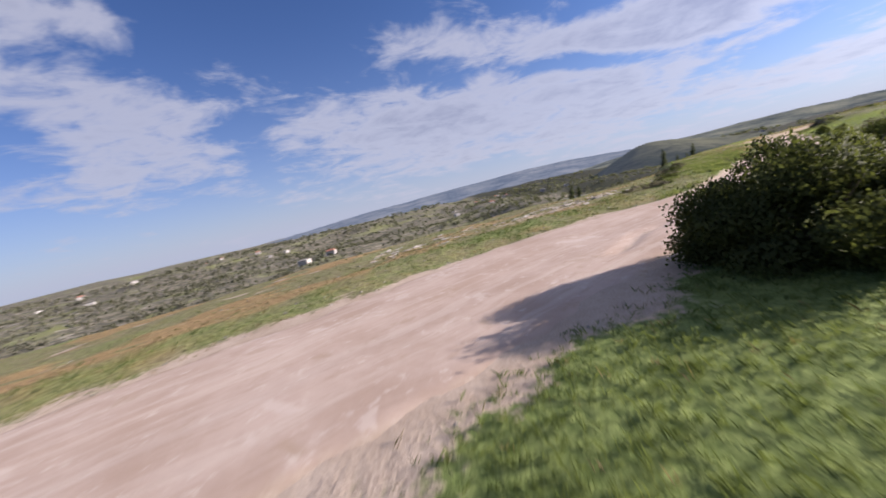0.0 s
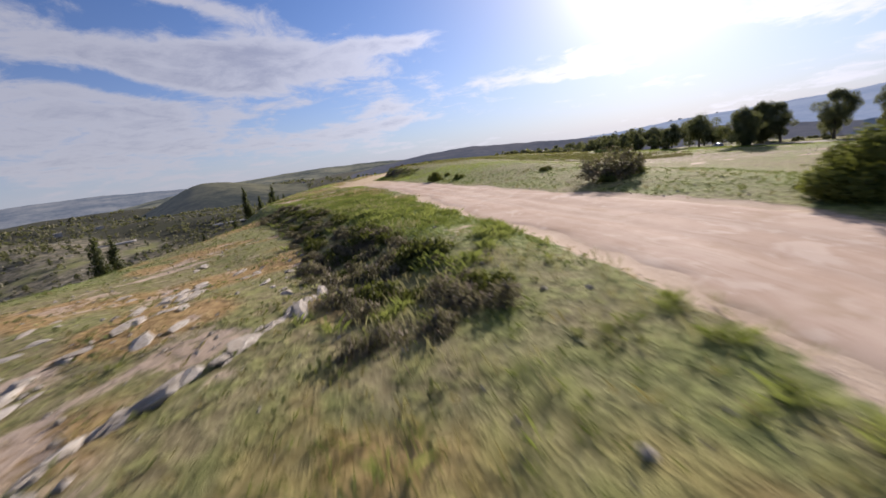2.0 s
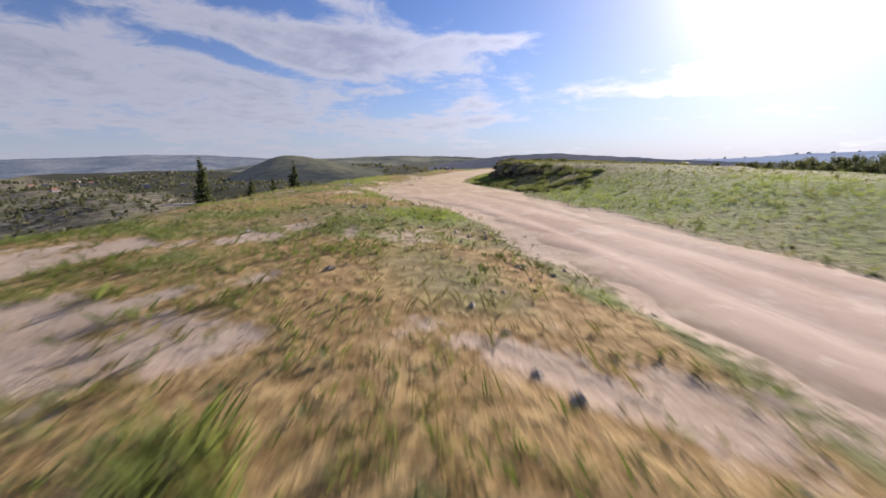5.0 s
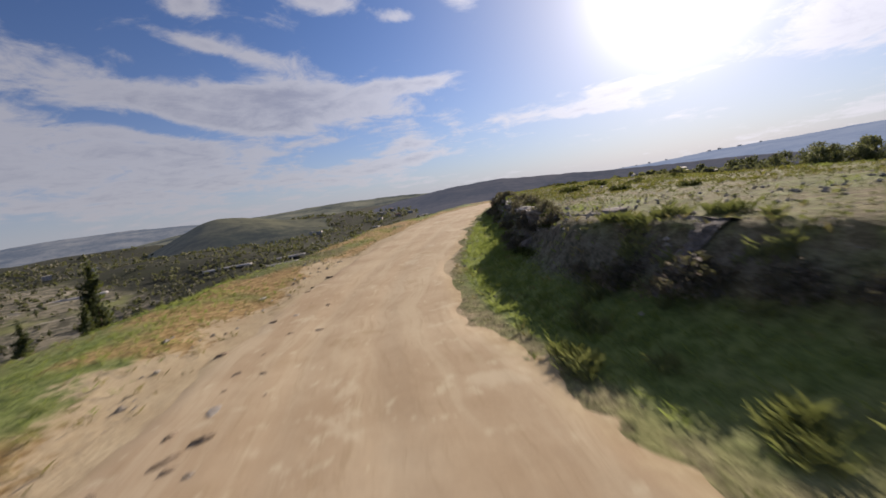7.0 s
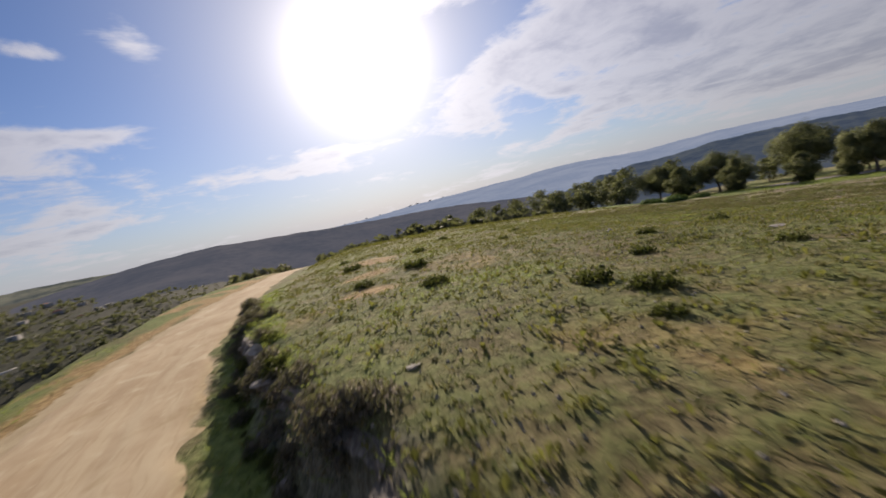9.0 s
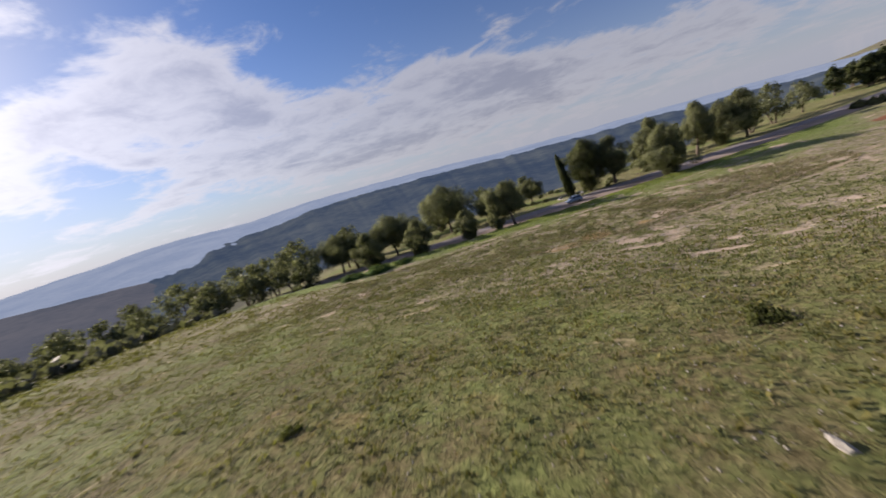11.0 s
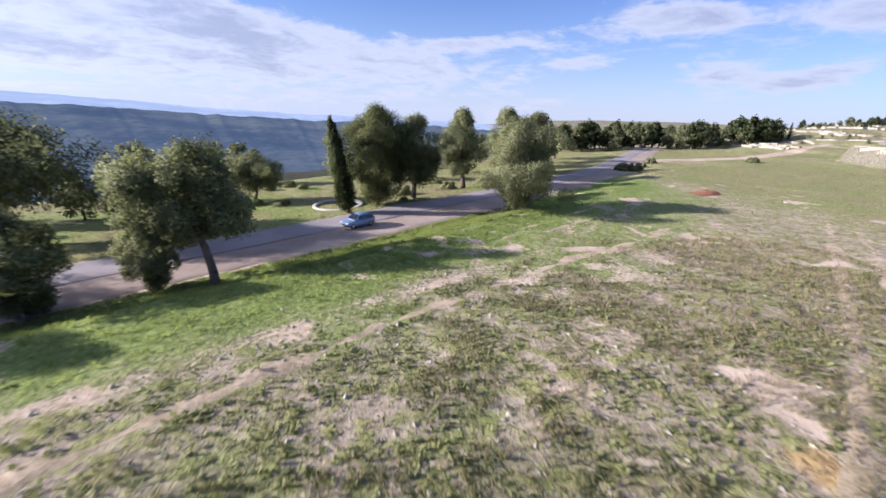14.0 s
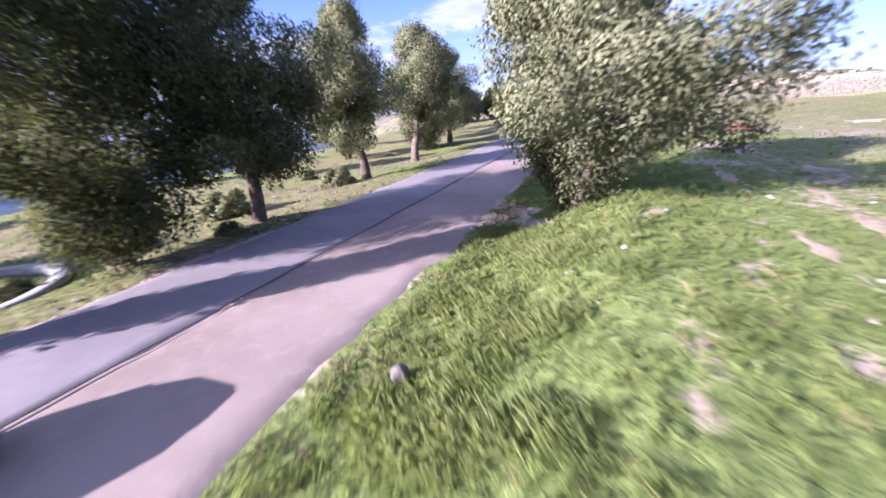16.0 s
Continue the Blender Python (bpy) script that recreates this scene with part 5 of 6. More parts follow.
x, y, r = x[keep], y[keep], r[keep]
z = land(x, y)
n_c = len(x)
w = rng.uniform(0.5, 1.4, n_c) * (1 + r / 300)
leafs = 6
way = rng.normal(size=(n_c, leafs, 3))
way /= np.linalg.norm(way, axis=2)[..., None]
mid = way * w[:, None, None] * np.array([0.62, 0.62, 0.5]) * (0.5 + 0.6 * rng.random((n_c, leafs, 1)))
mid[..., 2] *= rng.uniform(0.7, 1.7, n_c)[:, None]
mid += np.stack([x, y, z + w * 0.5], -1)[:, None]
one = rng.normal(size=(n_c, leafs, 3))
two = np.cross(one, way)
one *= (w[:, None, None] * 0.5) / np.linalg.norm(one, axis=2)[..., None]
two *= (w[:, None, None] * 0.5) / (np.linalg.norm(two, axis=2)[..., None] + 1e-6)
v = np.stack([mid - one, mid - two * 0.8, mid + one, mid + two], 2)
f = np.arange(n_c * leafs * 4).reshape(-1, 4)
tagged(new("far_scrub", quads_mesh("far_scrub", v.reshape(-1, 3), f, M_SCRUB, False)), "dark scrub and low trees scattered over the valley slopes", "scrub", kind="stuff")

# ---- grass ----
CORRIDOR = [(0, 0), (4, 18), (14, 33), (35, 51), (65, 76), (92, 96), (117, 107), (140, 111), (158, 98), (166, 75), (169, 50), (166, 26), (154, 10)]


def scatter(rng, count, reach, power):
    """Places beside the corridor, thinner with distance."""
    pts = np.array(CORRIDOR, float)
    seg = np.r_[0, np.cumsum(np.hypot(*np.diff(pts, axis=0).T))]
    s = rng.uniform(0, seg[-1] + 14, count)
    cx, cy = np.interp(s, seg, pts[:, 0]), np.interp(s, seg, pts[:, 1])
    a, q = rng.uniform(0, 2 * math.pi, count), reach * rng.random(count) ** power
    return cx + q * np.cos(a), cy + q * np.sin(a)


def off_roads(x, y):
    t, half = along(x, y, TRACK, TRACK_HALF)
    v, vh = along(x, y, BRANCH, BRANCH_HALF)
    d, rh = along(x, y, ROAD, ROAD_HALF)
    return (np.abs(t) > half + 0.15) & (np.abs(v) > vh + 0.1) & (np.abs(d) > rh + 0.5)


def tufts(name, rng, x, y, blades, tall, wide, lean, mat, label):
    """Bent tapered blades in tufts, as one mesh."""
    z = land(x, y) - 0.02
    n_t = len(x)
    h = np.repeat(tall * (0.5 + rng.random(n_t)), blades) * (0.6 + 0.6 * rng.random(n_t * blades))
    a = rng.uniform(0, 2 * math.pi, n_t * blades)
    off = rng.normal(size=(n_t * blades, 2)) * np.repeat(tall * 0.30, blades)[:, None]
    bx, by, bz = np.repeat(x, blades) + off[:, 0], np.repeat(y, blades) + off[:, 1], np.repeat(z, blades)
    w = np.repeat(wide * np.ones(n_t), blades) * (0.6 + 0.8 * rng.random(n_t * blades))
    dx, dy = np.cos(a), np.sin(a)
    tip = lean * h * (0.5 + rng.random(n_t * blades))
    v = np.empty((n_t * blades, 4, 3))
    v[:, 0] = np.stack([bx - dy * w, by + dx * w, bz], -1)
    v[:, 1] = np.stack([bx + dy * w, by - dx * w, bz], -1)
    v[:, 2] = np.stack([bx + dx * tip * 0.4 + dy * w * 0.7, by + dy * tip * 0.4 - dx * w * 0.7, bz + h * 0.62], -1)
    v[:, 3] = np.stack([bx + dx * tip, by + dy * tip, bz + h], -1)
    f = np.arange(4 * n_t * blades).reshape(-1, 4)
    return tagged(new(name, quads_mesh(name, v.reshape(-1, 3), f, mat, False)), label, "grass", kind="stuff")


def rosettes(name, rng, x, y, leaves, size, mat, label):
    """Low clumps of broad leaves that spread from one root."""
    z = land(x, y) - 0.01
    n_t = len(x) * leaves
    a = rng.uniform(0, 2 * math.pi, n_t)
    up_ = rng.uniform(0.15, 1.15, n_t)
    s_ = np.repeat(size, leaves) * (0.6 + 0.7 * rng.random(n_t))
    bx = np.repeat(x, leaves) + rng.normal(size=n_t) * s_ * 0.45
    by = np.repeat(y, leaves) + rng.normal(size=n_t) * s_ * 0.45
    bz = np.repeat(z, leaves)
    dx, dy, ce, se = np.cos(a), np.sin(a), np.cos(up_), np.sin(up_)
    w = s_ * 0.26
    v = np.empty((n_t, 4, 3))
    v[:, 0] = np.stack([bx, by, bz], -1)
    v[:, 1] = np.stack([bx + dx * s_ * 0.55 * ce - dy * w, by + dy * s_ * 0.55 * ce + dx * w, bz + s_ * 0.65 * se], -1)
    v[:, 2] = np.stack([bx + dx * s_ * ce, by + dy * s_ * ce, bz + s_ * se * 0.9], -1)
    v[:, 3] = np.stack([bx + dx * s_ * 0.55 * ce + dy * w, by + dy * s_ * 0.55 * ce - dx * w, bz + s_ * 0.65 * se], -1)
    return tagged(new(name, quads_mesh(name, v.reshape(-1, 3), np.arange(4 * n_t).reshape(-1, 4), mat, False)), label, "weeds", kind="stuff")


rng = np.random.default_rng(21)
x, y = scatter(rng, 300000, 34, 0.85)
ok = off_roads(x, y)
x, y = x[ok], y[ok]
g, s, o = lush(x, y), bare(x, y), ochre(x, y)
e, = along(x, y, EDGE)
pick = rng.random(len(x))
clear_ = np.ones(len(x), bool)
for rut in (UPPER, ARC_A, ARC_B, ARC_C, ARC_D):
    clear_ &= np.abs(along(x, y, rut)[0]) > 0.3
is_lush = clear_ & (g > 0.5) & (pick < (g - 0.42) * 2.0 * np.clip(1 - 1.25 * s, 0, 1)) & (e < 8)
lx, ly = x[is_lush][:80000], y[is_lush][:80000]
wild_ = lx < 72
tufts("meadow_grass", rng, lx[~wild_], ly[~wild_], 5, 0.06 + 0.12 * lush(lx[~wild_], ly[~wild_]), 0.0046, 0.8, M_GRASS, "fresh green grass on the verges")
tufts("berm_grass", rng, lx[wild_], ly[wild_], 5, 0.06 + 0.13 * lush(lx[wild_], ly[wild_]), 0.0075, 0.8, M_BERM, "deep green grass on the berm and track rim")
is_weed = ~is_lush & (pick < (0.35 + 0.65 * smooth(-0.35, 0.35, wobble(x, y, 1.1, 95) + 0.4 * wobble(x, y, 3.1, 96))) * (1 - 0.93 * s)) & (e < 8)
for rut in (RUT_A, RUT_B, UPPER, ARC_A, ARC_B, ARC_C, ARC_D):
    is_weed = is_weed & (np.abs(along(x, y, rut)[0]) > 0.36)
is_weed = is_weed & ~((ochre(x, y) > 0.55) & (y > 100) & (rng.random(len(x)) < 0.85))
road_off, road_h = along(x, y, ROAD, ROAD_HALF)
belt = smooth(-36, -30, road_off + road_h) * smooth(-12, -15, road_off + road_h) * smooth(112, 126, x)
patchy = smooth(-0.25, 0.35, wobble(x, y, 1.3, 95) + 0.5 * wobble(x, y, 4.2, 96) + 0.35 * belt - 0.12 * smooth(84, 70, y) * smooth(112, 126, x) * (1 - belt))
patchy = patchy + (0.6 - 0.45 * patchy) * smooth(80, 90, y) * smooth(100, 110, x)
is_weed = is_weed & (rng.random(len(x)) < 0.12 + 0.88 * patchy) & (s < 0.45)
is_weed = is_weed | ((y > 84) & (x > 112) & (rng.random(len(x)) < 0.2) & (bare(x, y) < 0.4))
wx, wy = x[is_weed][:25000], y[is_weed][:25000]
ax, ay = rng.uniform(132, 196, 90000), rng.uniform(36, 98, 90000)
a_off, a_half = along(ax, ay, ROAD, ROAD_HALF)
more = (a_off + a_half < -14) & (bare(ax, ay) < 0.4) & (ochre(ax, ay) < 0.5) & (rng.random(90000) < 0.22 + 0.70 * smooth(-0.3, 0.4, wobble(ax, ay, 1.3, 95) + 0.5 * wobble(ax, ay, 4.2, 96) + 0.1))
for rut in (RUT_A, RUT_B, UPPER):
    more &= np.abs(along(ax, ay, rut)[0]) > 0.36
wx, wy = np.r_[wx, ax[more][:30000]], np.r_[wy, ay[more][:30000]]
rosettes("field_weeds", rng, wx, wy, 5, (0.08 + 0.16 * rng.random(len(wx)) ** 2.5) * (1 + 0.15 * smooth(84, 74, wy) * smooth(108, 120, wx)) * (1 - 0.25 * smooth(80, 90, wy) * smooth(100, 110, wx)), M_WEED, "low clumps of green weeds over the stony field")
x, y = scatter(rng, 60000, 26, 0.8)
ok = off_roads(x, y) & (rng.random(len(x)) < 0.22 + 0.5 * ochre(x, y)) & (bare(x, y) < 0.8)
tufts("dry_grass", rng, x[ok][:9000], y[ok][:9000], 4, np.full(min(9000, int(ok.sum())), 0.17), 0.010, 0.8, M_STRAW, "dry straw-coloured grass stalks among the green")

# taller tussocks on the berm, the bank beside the track and the road's verge
rng = np.random.default_rng(22)
x, y = scatter(rng, 260000, 16, 0.8)
near_bank = (x > 88) & (x < 107) & (y > 80) & (y < 99)
bx, by = rng.uniform(90, 106, 26000), rng.uniform(82, 98, 26000)
x, y = np.r_[x[~near_bank], bx], np.r_[y[~near_bank], by]
off, half = along(x, y, TRACK, TRACK_HALF)
road_off, road_h = along(x, y, ROAD, ROAD_HALF)
b_off, = along(x, y, BERM)
heaps = wobble(x, y, 0.75, 97) + 0.5 * wobble(x, y, 2.6, 98)
on_berm = (b_off > -9.5) & (b_off < 4.2) & (x > 15) & (x < 64) & (off > half + 0.7)
on_bank = (off > -half - 7.5) & (x > 90) & (x < 106) & (y > 82) & (y < 98) & (off < -half - 0.4)
on_verge = (road_off + road_h < -0.8) & (road_off + road_h > -6) & (x > 150) & (x < 178) & (y > 12)
ok = off_roads(x, y) & (bare(x, y) < 0.5) & ((on_berm & (heaps > 0.48 + 0.3 * (b_off > -1))) | (on_bank & (heaps > 0.45)) | (on_verge & (heaps > 0.05)))
x, y, heaps = x[ok][:26000], y[ok][:26000], heaps[ok][:26000]
sunny, ditch_ = x > 120, (x > 86) & (x < 110)
tall_ = 0.15 + 0.16 * np.clip(heaps, 0, 1) + 0.08 * rng.random(len(x))
tufts("tall_grass", rng, x[~sunny & ~ditch_], y[~sunny & ~ditch_], 6, tall_[~sunny & ~ditch_] * 0.8, 0.0055, 0.8, M_TUSSOCK, "taller dark green grass tussocks on the banks")
tufts("bank_grass", rng, x[ditch_], y[ditch_], 6, tall_[ditch_] * 0.8, 0.0085, 0.8, M_WEED, "dull olive grass tussocks on the low stony bank")
tufts("verge_grass", rng, x[sunny], y[sunny], 17, tall_[sunny] * 0.75, 0.0040, 0.7, M_VERGE, "tall bright green grass along the asphalt road")
x, y = rng.uniform(146, 192, 60000), rng.uniform(0, 45, 60000)
edge_ = np.add(*along(x, y, ROAD, ROAD_HALF))
ok = (edge_ > -1.5) & (edge_ < -0.25) & (wobble(x, y, 1.4, 94) > -0.35)
tufts("edge_litter", rng, x[ok][:5000], y[ok][:5000], 6, np.full(min(5000, int(ok.sum())), 0.13), 0.008, 1.0, M_LITTER, "brown withered grass along the road's edge")
x, y = rng.uniform(132, 200, 60000), rng.uniform(28, 84, 60000)
edge_ = np.add(*along(x, y, ROAD, ROAD_HALF))
ok = (edge_ > -34) & (edge_ < -14.5) & (wobble(x, y, 2.2, 93) + 0.6 * wobble(x, y, 7, 92) > -0.15) & (np.abs(along(x, y, UPPER)[0]) > 0.9)
tufts("field_stalks", rng, x[ok][:11000], y[ok][:11000], 4, np.full(min(11000, int(ok.sum())), 0.26), 0.007, 0.6, M_LITTER, "grey-brown dry stalks standing among the field weeds")
x, y = rng.uniform(118, 262, 90000), rng.uniform(62, 134, 90000)
t_, th_ = along(x, y, TRACK, TRACK_HALF)
ok = (t_ < -th_ - 3) & (np.add(*along(x, y, ROAD, ROAD_HALF)) < -8) & (rng.random(90000) < 0.25 + 0.6 * smooth(-0.3, 0.4, wobble(x, y, 2.4, 91) + 0.5 * wobble(x, y, 7, 90))) & (ochre(x, y) < 0.6) & (bare(x, y) < 0.5)
x, y = x[ok][:26000], y[ok][:26000]
for rut in (RUT_A, RUT_B, UPPER):
    ok = np.abs(along(x, y, rut)[0]) > 0.5
    x, y = x[ok], y[ok]
rosettes("upper_field_weeds", rng, x, y, 5, (0.10 + 0.18 * rng.random(len(x)) ** 2) * (1 + 0.6 * smooth(180, 220, x)), M_WEED_GOLD, "low tufts of olive weeds over the upper field")
x, y = scatter(rng, 50000, 12, 0.8)
b_off, = along(x, y, BERM)
ok = off_roads(x, y) & (b_off > -6) & (b_off < 3) & (x > 22) & (x < 62) & (wobble(x, y, 3.0, 99) > 0.05)
tufts("seed_stalks", rng, x[ok][:2600], y[ok][:2600], 3, np.full(min(2600, int(ok.sum())), 0.30), 0.005, 0.35, M_STALK, "pale dry seed stalks standing in the berm grass")


# ---- stones, rock bank ----
def rock_mesh(name, seed, size, mat, flat=0.7, sharp=0.32):
    """An angular stone: a jagged block with knocked-off corners."""
    rng = random.Random(seed)
    bm = bmesh.new()
    bmesh.ops.create_icosphere(bm, subdivisions=2, radius=1.0)
    cuts = [(Vector((rng.gauss(0, 1), rng.gauss(0, 1), rng.gauss(0, 1))).normalized(), rng.uniform(0.36, 0.74)) for _ in range(12)]
    for v in bm.verts:
        p = v.co.normalized()
        for n_, d_ in cuts:
            over = p.dot(n_) - d_
            if over > 0:
                p -= n_ * over * 0.98
        p *= 1 + sharp * 0.35 * noise.noise(p * 2.3 + Vector((seed, 0, 0)))
        v.co = Vector((p.x * size[0], p.y * size[1], p.z * size[2] * flat))
    me = bpy.data.meshes.new(name)
    bm.to_mesh(me)
    bm.free()
    me.materials.append(mat)
    return me


ROCKS = [rock_mesh("rock", 200 + k, (1.0, 0.75 + 0.05 * (k % 3), 0.8), M_ROCK, 0.8) for k in range(7)]
STONES = [rock_mesh("stone", 300 + k, (1.0, 0.8, 0.75), M_STONE, 0.72, 0.75) for k in range(6)]

SLABS = [rock_mesh("slab", 400 + k, (1.0, 0.7, 0.9), M_STONE, 0.8, 0.5) for k in range(5)]
bank = tagged(new("rock_bank"), "weathered limestone ledge between grass strip and field", "rock bank", kind="structure")
rng = np.random.default_rng(41)
pts = np.array(BANK)
seg = np.r_[0, np.cumsum(np.hypot(*np.diff(pts, axis=0).T))]


def bank_point(s_, off):
    """Place at a run along the bank's foot and a distance into the field."""
    cx, cy = np.interp(s_, seg, pts[:, 0]), np.interp(s_, seg, pts[:, 1])
    qx, qy = np.interp(s_ + 1.5, seg, pts[:, 0]) - np.interp(s_ - 1.5, seg, pts[:, 0]), np.interp(s_ + 1.5, seg, pts[:, 1]) - np.interp(s_ - 1.5, seg, pts[:, 1])
    ln = np.hypot(qx, qy)
    return cx + qy / ln * off, cy - qx / ln * off


run_ = np.arange(12.5, seg[-1] - 18, 0.17)
lean_ = smooth(25, 15, run_)
bx, by = bank_point(run_, 0.0)
jag = 0.5 * wobble(bx, by, 3.1, 15) + 0.3 * wobble(bx, by, 1.3, 16)
fx, fy = bank_point(run_, -0.35 - jag)
hx, hy = bank_point(run_, 2.1 + 2.4 * lean_ - jag)
foot_z, brow_z = land(fx, fy) - 0.12, land(hx, hy) + 0.02 + 0.08 * wobble(run_, run_ * 0, 2.3, 17) + 0.06 * wobble(run_, run_ * 0, 0.7, 18)
brow_z = brow_z - 0.28 * smooth(27, 38, run_)
tall_ = np.maximum(brow_z - foot_z, 0.2)
rows = []
for v_ in np.linspace(0, 1, 20):
    z = foot_z + tall_ * v_
    course = np.floor(v_ * 5 + 0.8 * wobble(run_, run_ * 0, 4.0, 19))
    cell = np.floor(run_ / (0.75 + 0.35 * np.mod(course, 3)) + 0.37 * course)
    h_ = np.sin(cell * 12.9898 + course * 78.233) * 43758.5453
    push = 0.34 * (h_ - np.floor(h_) - 0.5) + 0.16 * wobble(run_, run_ * 0 + v_ * 3, 0.8, 20) + 0.08 * wobble(run_, run_ * 0 + v_ * 5, 0.3, 23)
    off = 0.40 + (0.52 + 2.2 * lean_) * v_ ** 1.3 - 0.20 * smooth(0.72, 0.88, v_) - jag + push * (0.35 + 0.65 * smooth(0, 0.2, v_))
    x, y = bank_point(run_, off)
    rows.append(np.stack([x, y, z + 0.04 * wobble(run_, run_ * 0 + v_ * 4, 0.5, 24)], -1))
for off_, sink in ((0.75, 0.0), (1.0, 0.06), (1.5, 0.5)):
    x, y = bank_point(run_, off_ + 2.2 * lean_ - jag)
    rows.append(np.stack([x, y, brow_z - sink + 0.05 * wobble(x, y, 0.5, 25)], -1))
v = np.stack(rows)
k = np.arange(v.shape[0] * v.shape[1]).reshape(v.shape[:2])
face = new("rock_face", quads_mesh("rock_face", v.reshape(-1, 3), np.stack([k[:-1, :-1], k[:-1, 1:], k[1:, 1:], k[1:, :-1]], -1).reshape(-1, 4), M_LEDGE, False))
face.parent = bank
s = 23.0
while s < seg[-1] - 18:
    w = rng.uniform(0.45, 1.15)
    jag_s = float(np.interp(s, run_, jag))
    brow = float(np.interp(s, run_, brow_z))
    cx, cy = bank_point(s, 0.0)
    qx, qy = bank_point(s + 0.5, 0.0)
    turn_ = math.degrees(math.atan2(qy - cy, qx - cx))
    if rng.random() < 0.34:
        x, y = bank_point(s, 1.05 - jag_s + rng.normal() * 0.15)
        ob = new("slab", SLABS[int(rng.integers(5))])
        ob.parent = bank
        ob.matrix_world = pose(float(x), float(y), brow - 0.07, rng.normal() * 4, rng.normal() * 4, turn_ + rng.normal() * 9) @ Matrix.Diagonal((w, w * rng.uniform(0.6, 0.95), rng.uniform(0.14, 0.26), 1))
    if rng.random() < 0.6:
        x, y = bank_point(s + rng.uniform(-0.5, 0.5), rng.uniform(-0.15, 0.35) - jag_s)
        ob = new("rock", ROCKS[int(rng.integers(7))])
        ob.parent = bank
        k_ = w * rng.uniform(0.35, 0.8)
        ob.matrix_world = pose(float(x), float(y), ground_at(float(x), float(y)) + 0.1 * k_, rng.normal() * 14, rng.normal() * 14, turn_ + rng.normal() * 30) @ Matrix.Diagonal((k_, k_ * 0.8, k_ * rng.uniform(0.5, 0.9), 1))
    s += w * 1.25
for k in range(150):                                             # dry scrub and green cushions rooted on the ledge
    s = rng.uniform(21, seg[-1] - 20)
    x, y = bank_point(s, rng.uniform(-0.4, 1.5) - float(np.interp(s, run_, jag)))
    tagged(again((twiggy, cushion, twiggy)[k % 3], float(x), float(y), rng.uniform(0, 360), rng.uniform(0.2, 0.42) * (1.7 if k % 3 == 1 else 1)), group="scrub on the rock ledge")
boulder = tagged(new("boulder", ROCKS[2]), "dark rounded boulder on bare soil above the ledge", "boulder")
boulder.matrix_world = pose(106.9, 97.6, ground_at(106.9, 97.6) + 0.12, 4, 3, 40) @ Matrix.Diagonal((0.75, 0.72, 0.55, 1))

# loose stones that stand out
marks = [(30.0, 51.9, 0.42), (30.3, 54.7, 0.28), (28.1, 55.3, 0.25), (31.5, 55.9, 0.22), (34.5, 64.1, 0.24), (31.2, 58.6, 0.18), (27.0, 57.5, 0.3), (25.2, 53.8, 0.26), (33.6, 68.5, 0.3), (22.5, 56.0, 0.24),
         (167.5, 33.0, 0.16), (165.4, 34.3, 0.14), (158.4, 37.3, 0.30), (160.0, 33.0, 0.14), (160.5, 37.6, 0.2), (165.7, 32.6, 0.14), (169.0, 42.4, 0.26), (168.1, 41.7, 0.30), (169.7, 40.4, 0.2), (168.5, 40.7, 0.2),
         (171.0, 41.0, 0.18), (173.9, 39.6, 0.22), (160.1, 36.6, 0.24), (164.0, 39.9, 0.2), (162.0, 42.0, 0.2), (134.5, 110.3, 0.28), (158.6, 20.0, 0.24), (158.0, 19.4, 0.16), (95.7, 104.0, 0.3), (94.3, 102.3, 0.18),
         (101.5, 108.6, 0.26), (103.6, 113.6, 0.36), (87.4, 104.3, 0.55), (90.4, 108.2, 0.4), (86.4, 103.4, 0.45), (88.2, 105.6, 0.4), (98.0, 111.0, 0.28), (151.3, 59.8, 0.26), (155.0, 54.0, 0.2), (128.0, 101.0, 0.5), (141.0, 93.0, 0.4), (150.0, 96.0, 0.45),
         (122.0, 8.6, 0.3), (117.6, 9.8, 0.34), (112.0, 12.0, 0.4), (138.0, 22.0, 0.3), (140.0, 28.0, 0.24), (75.6, 88.4, 0.2), (77.2, 86.0, 0.16), (98.9, 89.6, 0.42), (96.4, 89.6, 0.2), (101.2, 91.0, 0.3), (97.6, 92.4, 0.18), (74.2, 84.2, 0.22), (73.0, 86.6, 0.14)]
for k, (x, y, w) in enumerate(marks):
    ob = tagged(new("stone", STONES[k % 6]), "pale limestone lump lying in the grass", "stone", "loose stones")
    ob.matrix_world = pose(x, y, ground_at(x, y) + 0.08 * w, 8 * math.sin(k), 9 * math.cos(2 * k), 47 * k) @ Matrix.Diagonal((w * (1.0 + 0.35 * math.sin(3 * k)), w * (0.75 + 0.2 * math.cos(5 * k)), w * (0.55 + 0.15 * math.sin(2 * k)), 1))

clod_rng = np.random.default_rng(44)
M_CLOD = speckled("dry_clod", (0.16, 0.115, 0.07), (0.34, 0.265, 0.185), 3.0, 0.98, 18, 0.8, 0.03)
CLODS = [rock_mesh("clod", 500 + k, (1.0, 0.8, 0.7), M_CLOD, 0.6, 0.9) for k in range(4)]
for k in range(60):
    u = clod_rng.random()
    x, y = 92.5 + 14 * u + clod_rng.normal() * 0.7, 101.6 + 10.4 * u + clod_rng.normal() * 0.9
    ob = tagged(new("earth_clod", CLODS[k % 4]), "dry earth clod at the rim of the track", "clod", "clods on the track's rim")
    w = 0.06 + 0.16 * clod_rng.random() ** 2
    ob.matrix_world = pose(x, y, ground_at(x, y) + 0.25 * w, 0, 0, 71 * k) @ Matrix.Diagonal((w * 1.5, w, w * 0.8, 1))

